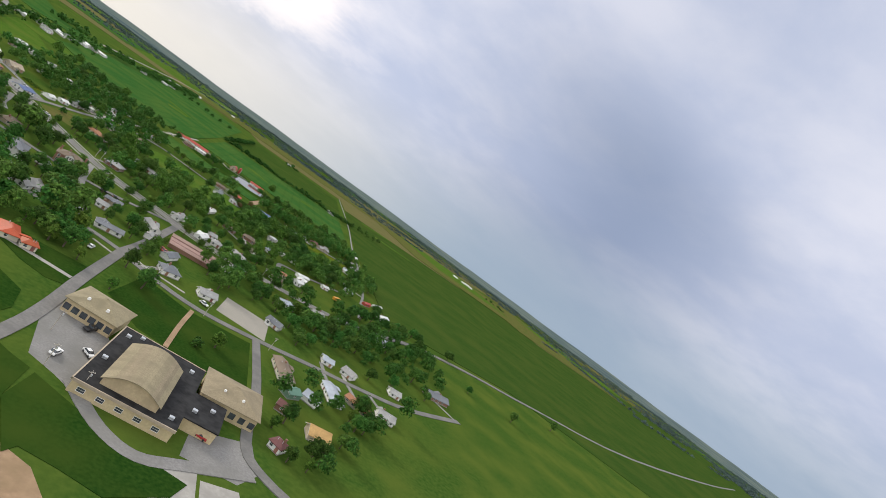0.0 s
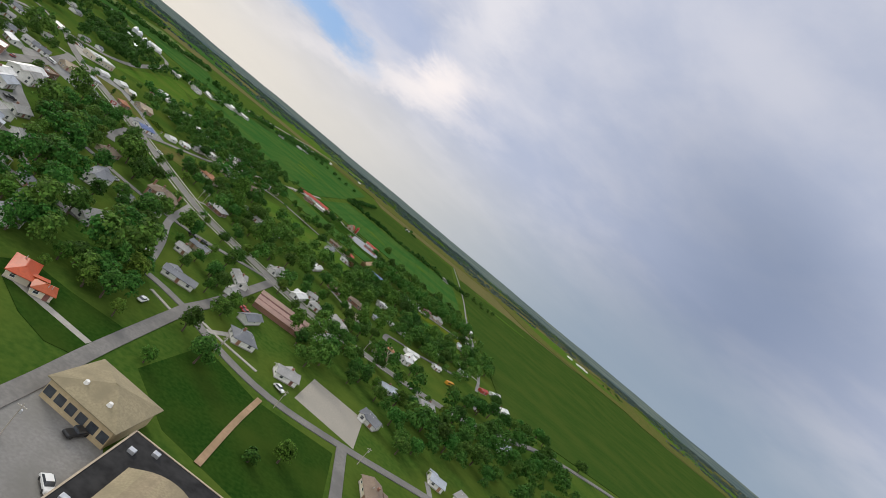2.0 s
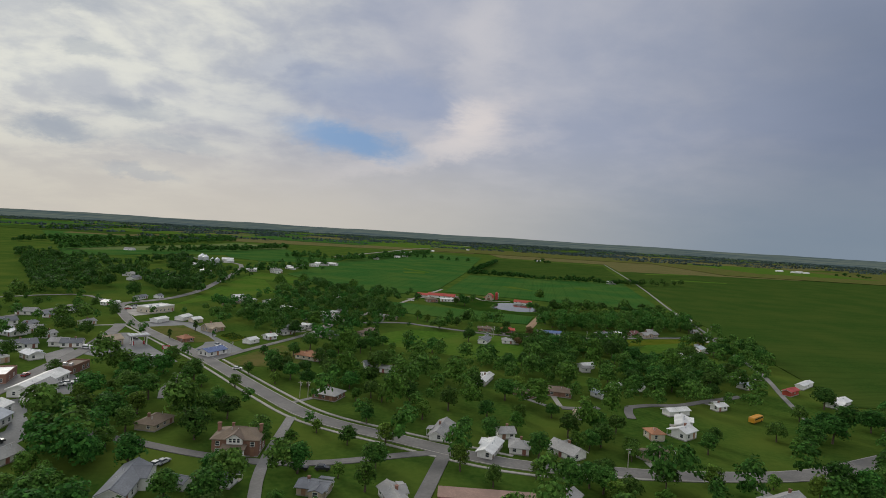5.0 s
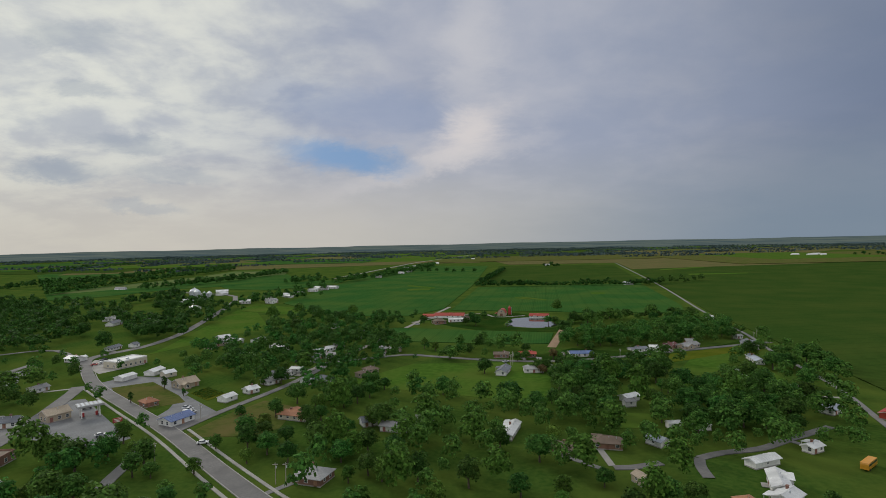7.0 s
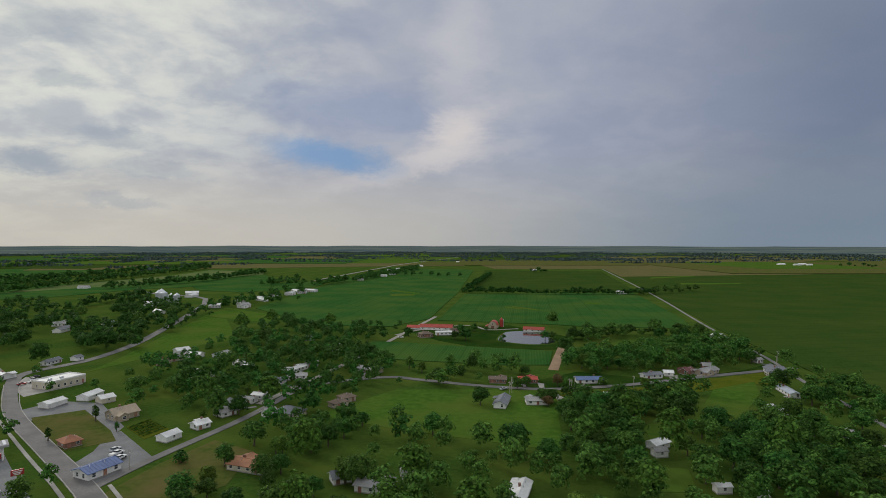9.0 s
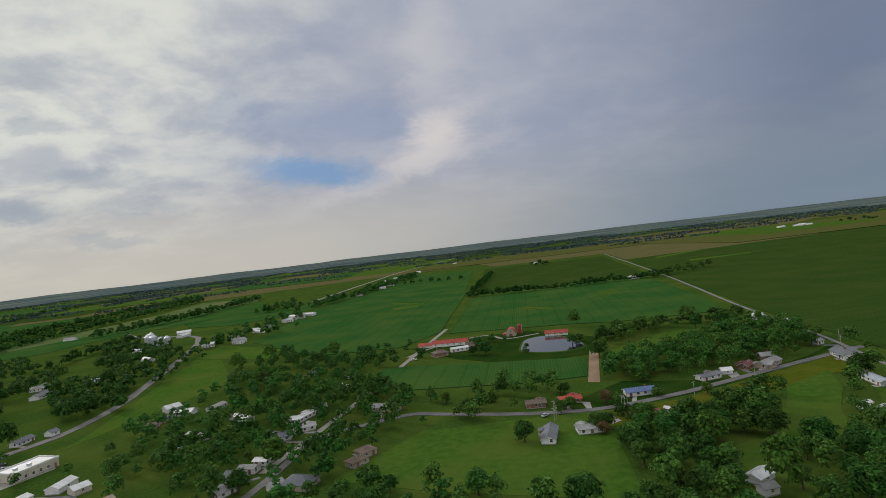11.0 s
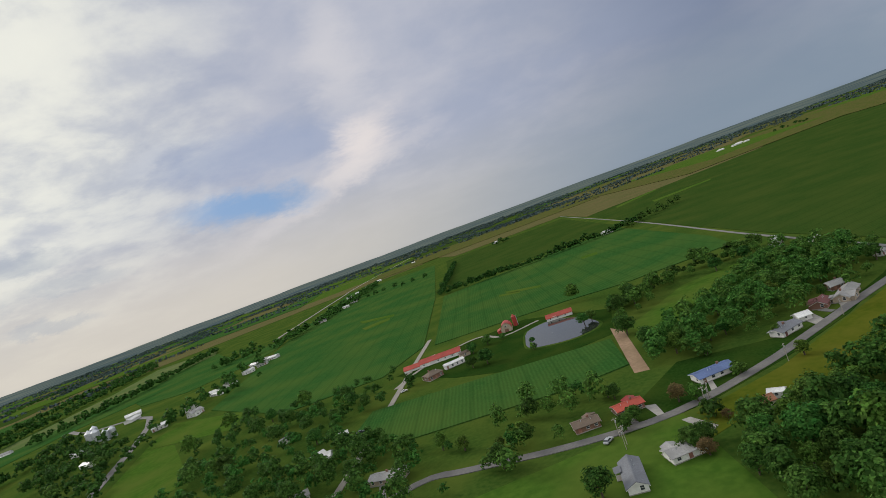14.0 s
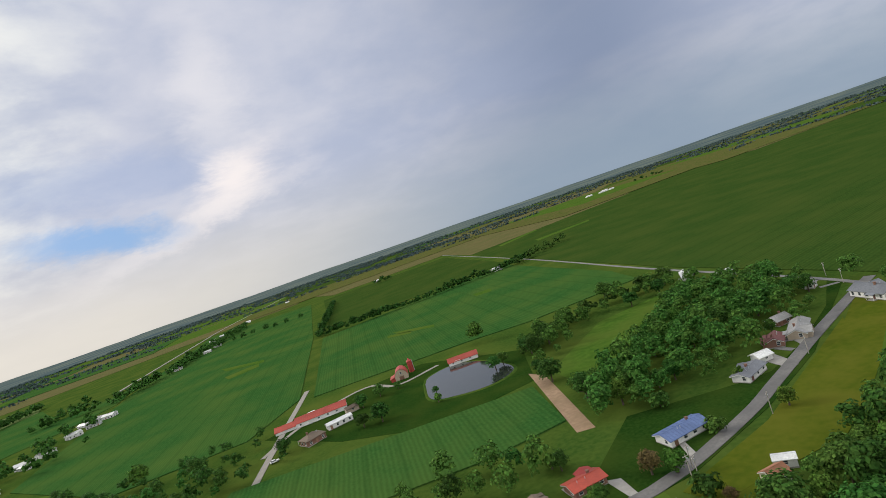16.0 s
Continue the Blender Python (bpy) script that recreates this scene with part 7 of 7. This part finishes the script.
far_stand([(-283, 236, 3.4), (-278, 248, 3.8), (-245, 220, 4.1), (-206, 196, 4.4), (-206, 206, 4.8), (-205, 212, 3.4), (-218, 193, 3.8), (-219, 175, 4.1), (-199, 181, 4.4), (-188, 147, 4.8), (-197, 145, 3.4), (-186, 121, 3.8), (-174, 107, 4.1), (-189, 201, 4.4), (-210, 260, 4.8), (-244, 292, 3.4), (-276, 280, 3.8), (-292, 274, 4.1), (-332, 310, 4.4), (-162, 135, 4.8), (-152, 126, 3.4)], 23, "far green trees behind the storage lots")

# garden trees between the houses of the old quarter
def garden_trees(poly, gap, seed, low, high):
    rg = random.Random(seed)
    free = [p for p in spots(poly, gap, seed) if not any(blocked(p[0] + a, p[1] + b, -1.0, 0.5) for a, b in ((2.4, 0), (-2.4, 0), (0, 2.4), (0, -2.4)))]
    stand([(p[0], p[1], rg.uniform(low, high)) for p in free], seed)


garden_trees([(-126.0, 78.0), (-137.0, 200.0), (-73.0, 106.0), (-44.0, 30.0), (-34.0, -20.0), (-47.0, -34.0), (-63.0, -25.0)], 12.5, 51, 3.6, 5.6)
garden_trees([(-48.0, 91.0), (-40.0, 105.0), (-17.0, 97.0), (-1.0, 34.0), (-7.0, -2.0), (-19.0, -5.0), (-34.0, 13.0)], 10.5, 52, 3.0, 4.6)
garden_trees([(-5.0, 95.0), (24.0, 120.0), (62.0, 94.0), (73.0, 42.0), (40.0, 2.0), (22.0, 30.0)], 11.5, 53, 3.0, 4.6)
garden_trees([(-109.0, 189.0), (-73.0, 215.0), (-9.0, 142.0), (-24.0, 127.0), (-73.0, 134.0)], 12.5, 54, 3.2, 4.8)

# close woods that fill the ground between those trees
def infill(poly, gap, seed):
    edge = ((3, 0), (-3, 0), (0, 3), (0, -3))
    return [p for p in spots(poly, gap, seed) if not any(inside(p[0] + a, p[1] + b, q) for a, b in edge for q in CLEAR) and not any(math.hypot(p[0] - q[0], p[1] - q[1]) < 0.62 * q[2] + 1.5 for q in PLACED)]


WOOD = (3.9, 4.6, 30, 18, 0.47, "leaf")
thicket("woodland", infill([(68.2, 357.1), (69.2, 333.1), (78.2, 327.4), (100.6, 331.6), (134.8, 336.8), (178.9, 352.9), (197.8, 360.1), (204.0, 396.4), (177.8, 412.8), (103.6, 367.5), (78.0, 359.5)], 5.4, 21), "dense green wood behind the country road", *WOOD, 21)
thicket("woodland", infill([(59.7, 255.4), (79.1, 264.8), (110.4, 272.5), (132.6, 268.6), (62.9, 212.5), (39.7, 241.4)], 5.6, 22), "dense green wood beside the verge", *WOOD, 22)
thicket("woodland", infill([(54.0, 256.7), (88.9, 261.7), (90.3, 244.2), (67.3, 197.7), (59.7, 169.9), (45.4, 173.9), (40.8, 202.9)], 11.4, 23) + infill([(114.8, 225.6), (146.4, 233.1), (140.4, 198.3), (158.1, 204.0), (137.6, 162.3), (66.5, 161.7), (78.6, 178.4), (96.3, 192.7)], 11.4, 24), "dense green wood in the middle of the town", *WOOD, 23)
thicket("woodland", infill([(174.9, 272.3), (205.6, 283.1), (180.5, 245.1), (153.3, 233.1)], 11.8, 25) + infill([(97.9, 209.5), (123.6, 215.2), (117.3, 151.3), (79.6, 147.5)], 11.4, 26) + infill([(33.5, 225.8), (65.8, 233.6), (70.8, 194.6), (52.3, 174.7), (31.3, 170.5)], 11.8, 27), "dense green trees behind the houses", *WOOD, 25)
thicket("woodland", infill([(-112.2, 64.8), (-136.6, 176.6), (-110.9, 136.5), (-94.7, 84.3), (-88.4, 63.1), (-88.8, 28.7)], 6.3, 28) + infill([(-86.4, -3.0), (-88.8, 32.0), (-90.4, 66.7), (-75.0, 30.9), (-59.6, -8.1), (-47.8, -34.8), (-52.3, -48.7)], 6.6, 29) + infill([(-44.0, -31.0), (-41.9, 27.5), (-37.9, 28.9), (-23.2, -19.9), (-21.4, -51.1), (-32.4, -54.4)], 5.8, 30), "dense green trees around the old houses", *WOOD, 28)
thicket("woodland", infill([(26.3, 191.7), (101.5, 457.5), (198.0, 460.7), (212.3, 323.1), (189.0, 232.8), (134.7, 145.9), (92.2, 138.8), (60.4, 136.1), (34.0, 129.1)], 8.8, 31) + infill([(-33.6, 188.2), (7.5, 381.2), (41.9, 323.2), (20.6, 155.7), (-8.9, 107.6)], 9.9, 32) + infill([(22.2, 25.1), (34.6, 61.7), (58.1, 58.8), (38.1, 6.8), (25.4, 1.3)], 7.0, 33), "dense green trees among the cottages", *WOOD, 31)
thicket("woodland", infill([(-132.0, 338.7), (-59.1, 395.0), (-32.2, 324.6), (-41.8, 280.5), (-75.6, 291.5), (-103.5, 323.8)], 9.4, 34) + infill([(-148.5, 302.9), (-126.1, 323.6), (-84.5, 264.7), (-92.9, 238.4), (-109.6, 238.2)], 10.5, 35) + infill([(-63.6, 223.9), (-38.1, 255.8), (-30.5, 227.7), (-45.0, 196.6), (-58.4, 202.0)], 6.6, 36), "dense green trees among the houses", *WOOD, 34)

thicket("woodland", infill([(64.0, 4.0), (90.0, 2.0), (130.0, 4.0), (176.0, 24.0), (206.0, 70.0), (214.0, 128.0), (160.0, 96.0), (118.0, 74.0), (80.0, 66.0), (56.0, 62.0)], 9.0, 37) + infill([(58.0, -60.0), (120.0, -52.0), (140.0, -24.0), (98.0, -80.0), (76.0, -116.0), (56.0, -124.0)], 10.0, 38), "dense green trees behind the main road", *WOOD, 37)

SMALL = (3.6, 4.0, 22, 18, 0.50, "leaf")
thicket("garden_trees", infill([(-181.6, 339.7), (-167.2, 428.8), (-75.6, 504.8), (-55.8, 430.2), (-32.2, 324.6), (-41.8, 280.5), (-57.5, 251.2), (-61.8, 213.9), (-82.0, 234.6), (-105.0, 269.4), (-115.3, 250.6), (-142.7, 269.0)], 12.3, 41), "close trees among the houses of the town", *SMALL, 41)
thicket("garden_trees", infill([(-187.7, 502.7), (-135.8, 559.7), (-48.7, 535.1), (-27.3, 428.1), (-37.9, 379.2), (-64.0, 356.3), (-78.8, 327.3), (-97.9, 311.7), (-127.7, 339.8), (-163.6, 417.9)], 12.7, 42) + infill([(-156.0, 319.2), (-121.0, 323.8), (-86.1, 302.8), (-54.8, 301.4), (-42.2, 272.0), (-61.9, 258.2), (-124.8, 270.9)], 12.7, 43), "close trees among the trailers and houses", *SMALL, 42)
def spare(places):
    return [p for p in places if not blocked(p[0], p[1], -0.5, 0.3) and not any(math.hypot(p[0] - a, p[1] - b) < 0.4 * (p[2] + q) for a, b, q in PLACED)]


thicket("street_trees", spare([(-116, 72, 6.6), (-137, 134, 6.6), (-113, 106, 6.6), (-95, 55, 6.6), (-83, 20, 6.6), (-87, 17, 5.0), (-84, 3, 4.7), (-94, 29, 3.8), (-58, -28, 6.1), (-55, -39, 4.6), (-44, -35, 5.1), (-36, -38, 3.9), (-40, -24, 6.4), (-26, -40, 5.7), (-34, -12, 6.6), (-33, -28, 5.8), (-30, -44, 4.2), (-55, 26, 6.4), (-47, 26, 6.3), (-46, 41, 5.2), (-81, 85, 6.6), (-69, 38, 3.8), (-52, 79, 3.8), (-38, 53, 4.5), (-8, -28, 4.6)]) + spare([(1, -41, 4.2), (-15, 30, 6.2), (-4, -5, 3.4), (-113, 146, 5.0), (-82, 179, 6.6), (-69, 165, 6.6), (-45, 104, 3.6), (-85, 271, 6.6), (-310, 324, 6.6), (-388, 490, 6.6), (-327, 429, 6.6), (-221, 226, 6.6), (-214, 236, 6.6), (-347, 535, 6.6), (-278, 509, 6.6), (-267, 550, 6.6), (-69, -23, 3.4), (-65, -10, 3.5), (-48, -40, 4.5), (-300, 292, 6.6)]), "tall green trees along the streets and gardens", 4.0, 4.6, 44, 24, 0.46, "leaf", 44)
thicket("street_trees", spare([(-76, 166, 6.6), (-178, 491, 6.6), (-163, 528, 6.6), (-194, 687, 6.6), (-138, 574, 6.6), (-103, 503, 6.6), (-83, 266, 6.6), (-47, 190, 6.6), (-39, 148, 5.7), (-32, 143, 4.7), (-22, 169, 6.6), (-15, 151, 5.7), (-14, 114, 5.9), (-10, 173, 6.6), (-27, 266, 6.6), (-32, 369, 6.6), (10, 240, 6.6), (7, 243, 6.6), (8, 150, 5.7), (15, 121, 5.2), (38, 268, 6.6), (52, 252, 6.6), (70, 322, 6.6), (41, 129, 6.2), (59, 162, 6.6)]) + spare([(76, 233, 6.6), (78, 196, 6.6), (136, 536, 6.6), (103, 341, 6.6), (95, 505, 6.6), (107, 235, 6.6), (118, 221, 6.6), (90, 160, 6.6), (117, 194, 6.6), (205, 537, 6.6), (175, 533, 6.6), (-17, 50, 5.9), (-11, 23, 5.8), (-1, 4, 3.7), (4, 26, 2.9), (22, 30, 4.2), (28, 38, 3.8), (68, 124, 5.3), (55, 104, 5.0), (15, 463, 6.6), (29, 619, 6.6), (-28, 64, 3.5), (-45, 104, 4.1), (-5, 391, 6.6), (-3, 45, 2.6)]), "tall green trees among the cottages", 4.0, 4.6, 44, 24, 0.46, "leaf_light", 45)
thicket("garden_trees", infill([(-190.8, 357.6), (-81.1, 402.1), (-11.6, 321.4), (42.6, 339.0), (67.5, 259.2), (31.8, 204.4), (-4.3, 196.2), (-39.1, 219.4), (-73.7, 222.5), (-126.4, 266.1)], 17.8, 46), "close trees along the back gardens", *SMALL, 46)
thicket("garden_trees", infill([(-321.4, 278.8), (-320.8, 350.1), (-216.1, 318.0), (-102.8, 222.4), (-45.7, 182.2), (-16.4, 142.5), (-50.3, 125.5), (-110.7, 158.3), (-170.9, 170.8), (-198.2, 150.1)], 19.0, 47) + infill([(-92.2, 104.6), (-59.2, 121.1), (-12.2, 104.0), (27.5, 75.8), (-7.8, 63.3), (-49.1, 60.2)], 14.6, 48), "close trees behind the shops", *SMALL, 47)

def garden_rows():
    """Low rows of vegetables in the garden by the white shed."""
    a, b, c, d = [Vector((*p, 0)) for p in [(-128.3, 227.3), (-115.7, 216.1), (-111.7, 226.1), (-125.5, 237.6)]]
    out = []
    for i in range(6):
        p, q = a.lerp(b, (i + 0.5) / 6), d.lerp(c, (i + 0.5) / 6)
        out += [tuple(p.lerp(q, k / 17))[:2] for k in range(18)]
    thicket("vegetable_rows", out, "low green vegetable plants in garden rows", 0.45, 0.4, 5, 8, 0.2, "leaf_light", 61)


garden_rows()

# hedgerows and far woods
thicket("hedgerow", along([(26.9, 851.2), (91.1, 833.4), (172.5, 825.6), (275.6, 827.3), (311.4, 846.5)], 3.4, 1) + along([(27.2, 861.0), (64.5, 1086.4), (103.5, 1339.5)], 3.6, 2), "dense green hedgerow between two fields", 4.4, 3.8, 14, 11, 1.0, "leaf", 2)
thicket("wooded_hedge", along([(94.7, 438.8), (157.0, 466.1), (197.7, 457.0)], 5.0, 3), "dense green hedge along the mown strip", 3.6, 3.2, 18, 16, 0.7, "leaf", 3)
thicket("corner_trees", along([(280, 815), (353, 866), (390, 885)], 6, 4, 9), "small stand of trees at the field corner", 4.5, 4.5, 18, 14, 0.8, "leaf", 4)
thicket("town_woods", spots([(-659.5, 737.7), (-578.6, 704.4), (-376.6, 503.7), (-302.0, 399.7), (-308.8, 370.8), (-285.0, 331.3), (-315.3, 331.8)], 8.5, 5) + spots([(-337.0, 510.2), (-258.8, 481.8), (-216.3, 395.4), (-244.8, 384.0), (-284.0, 427.1)], 7.5, 6) + spots([(-438.7, 761.6), (-422.1, 799.7), (-239.4, 581.1), (-191.7, 455.7), (-251.9, 469.9), (-341.4, 586.6)], 9.5, 7) + spots([(-544.6, 654.1), (-532.7, 720.3), (-402.4, 611.9), (-324.9, 490.3), (-345.2, 467.3)], 13.0, 8), "woods on the western edge of the town", 4.4, 4.6, 16, 12, 0.9, "leaf", 5)
thicket("tree_belt", along([(-839.9, 956.7), (-879.9, 1148.9), (-789.9, 1264.1), (-775.1, 1309.4)], 5.5, 15, 5) + along([(-416.6, 646.5), (-434.3, 758.0), (-393.7, 759.5)], 6.5, 16, 4), "belt of trees between farm fields", 5.0, 5.0, 18, 14, 0.9, "leaf", 16)
thicket("tree_belt", along([(-740.2, 934.0), (-812.4, 1209.7), (-815.3, 1507.2), (-758.6, 1804.0)], 4.2, 6, 8) + along([(-658, 830), (-672, 1000), (-680, 1255), (-693, 1648)], 4.6, 54, 9) + along([(-549.6, 914.3), (-473.8, 1075.6), (-449.0, 1401.9)], 4.2, 7, 6) + along([(-1323, 1668), (-1440, 2094), (-1400, 2625)], 8, 55, 14) + along([(-312.0, 1005.8), (-228.7, 993.9), (-172.4, 1148.3), (-83.8, 1661.6)], 8, 8, 6) + along([(-248.2, 636.1), (-218.7, 683.4), (-188.3, 753.1)], 16, 9, 8), "belt of trees between farm fields", 6.0, 5.4, 11, 9, 1.7, "leaf", 6)
thicket("roadside_trees", along([(-262, 640), (-250, 716), (-242, 768), (-228, 810), (-206, 857)], 13, 51, 9) + along([(-228, 985), (-214, 1022), (-182, 1098), (-152, 1225), (-118, 1385), (-78, 1600)], 11, 52, 9) + along([(-330, 995), (-300, 1060), (-296, 1110)], 7, 53, 8), "trees along the far road and its farmsteads", 6.0, 5.2, 18, 14, 1.0, "leaf", 51)
for x, y, d in ((-268, 653, 20), (-252, 690, -40), (-243, 742, 10), (-232, 762, -30), (-226, 815, 40), (-214, 838, 0), (-205, 862, -20), (-235, 655, 60), (-172, 1130, 10), (-140, 1265, -10), (-128, 1330, 20)):
    house("house", x, y, d, 13, 8.5, 3.4, "g", "white", "white" if (x + y) % 2 else "grey")
thicket("far_copse", along([(215.2, 1445.2), (270.9, 1474.9)], 10, 10, 5) + along([(-118.3, 1310.9), (49.2, 1249.0)], 22, 11, 4) + along([(1293.6, 1864.0), (1372.4, 1780.0)], 14, 12, 10), "far copse among the fields", 6.0, 5.0, 14, 12, 1.4, "leaf", 7)


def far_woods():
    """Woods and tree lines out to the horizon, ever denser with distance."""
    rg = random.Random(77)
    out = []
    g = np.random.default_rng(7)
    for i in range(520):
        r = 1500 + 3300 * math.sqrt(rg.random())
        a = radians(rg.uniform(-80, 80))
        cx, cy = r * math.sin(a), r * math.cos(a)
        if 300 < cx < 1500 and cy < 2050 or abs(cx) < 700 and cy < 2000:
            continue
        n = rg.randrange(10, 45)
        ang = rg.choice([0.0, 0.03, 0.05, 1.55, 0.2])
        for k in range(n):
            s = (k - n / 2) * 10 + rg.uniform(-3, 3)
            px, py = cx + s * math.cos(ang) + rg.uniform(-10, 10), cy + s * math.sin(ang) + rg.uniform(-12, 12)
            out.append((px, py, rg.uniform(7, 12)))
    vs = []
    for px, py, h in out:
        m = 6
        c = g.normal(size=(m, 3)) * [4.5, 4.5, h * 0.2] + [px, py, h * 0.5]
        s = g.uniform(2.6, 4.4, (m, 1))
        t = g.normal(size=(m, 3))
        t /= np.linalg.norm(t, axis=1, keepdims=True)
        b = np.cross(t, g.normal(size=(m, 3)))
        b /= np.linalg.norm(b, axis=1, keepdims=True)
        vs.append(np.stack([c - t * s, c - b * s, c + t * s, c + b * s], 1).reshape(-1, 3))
    ob = new("far_woods", quads_mesh("far_woods", np.concatenate(vs), M["far_leaf_hazed"]))
    tagged(ob, "distant dark woods along the horizon, tinted with painted haze", "woods", kind="stuff")


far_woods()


def backdrop():
    """A self-glowing blue-green rim of land behind everything, aerial haze painted into its colour."""
    mt = bpy.data.materials.new("hazy_distance")
    mt.use_nodes = True
    nt = mt.node_tree
    nt.nodes.clear()
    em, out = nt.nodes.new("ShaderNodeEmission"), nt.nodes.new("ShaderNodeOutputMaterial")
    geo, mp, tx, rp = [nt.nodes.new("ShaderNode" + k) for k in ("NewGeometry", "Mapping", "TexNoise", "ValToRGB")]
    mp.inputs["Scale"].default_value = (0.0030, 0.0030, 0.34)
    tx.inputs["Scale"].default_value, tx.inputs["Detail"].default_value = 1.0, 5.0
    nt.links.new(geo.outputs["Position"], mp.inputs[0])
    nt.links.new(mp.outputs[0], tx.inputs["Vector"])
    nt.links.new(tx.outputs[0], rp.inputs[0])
    # haze tones of far land, emitted rather than lit
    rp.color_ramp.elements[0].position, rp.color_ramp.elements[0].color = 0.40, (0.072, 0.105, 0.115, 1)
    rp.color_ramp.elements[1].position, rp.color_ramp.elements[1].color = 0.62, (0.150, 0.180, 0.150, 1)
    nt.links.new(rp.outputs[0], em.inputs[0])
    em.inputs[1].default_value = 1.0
    nt.links.new(em.outputs[0], out.inputs[0])
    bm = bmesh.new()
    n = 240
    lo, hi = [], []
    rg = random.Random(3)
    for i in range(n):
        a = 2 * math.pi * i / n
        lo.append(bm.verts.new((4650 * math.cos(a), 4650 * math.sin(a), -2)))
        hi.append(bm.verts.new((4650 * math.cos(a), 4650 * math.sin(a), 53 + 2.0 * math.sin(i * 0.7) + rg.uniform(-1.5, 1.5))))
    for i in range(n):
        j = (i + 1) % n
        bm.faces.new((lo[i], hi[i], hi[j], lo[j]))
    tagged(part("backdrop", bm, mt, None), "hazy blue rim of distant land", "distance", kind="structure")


backdrop()
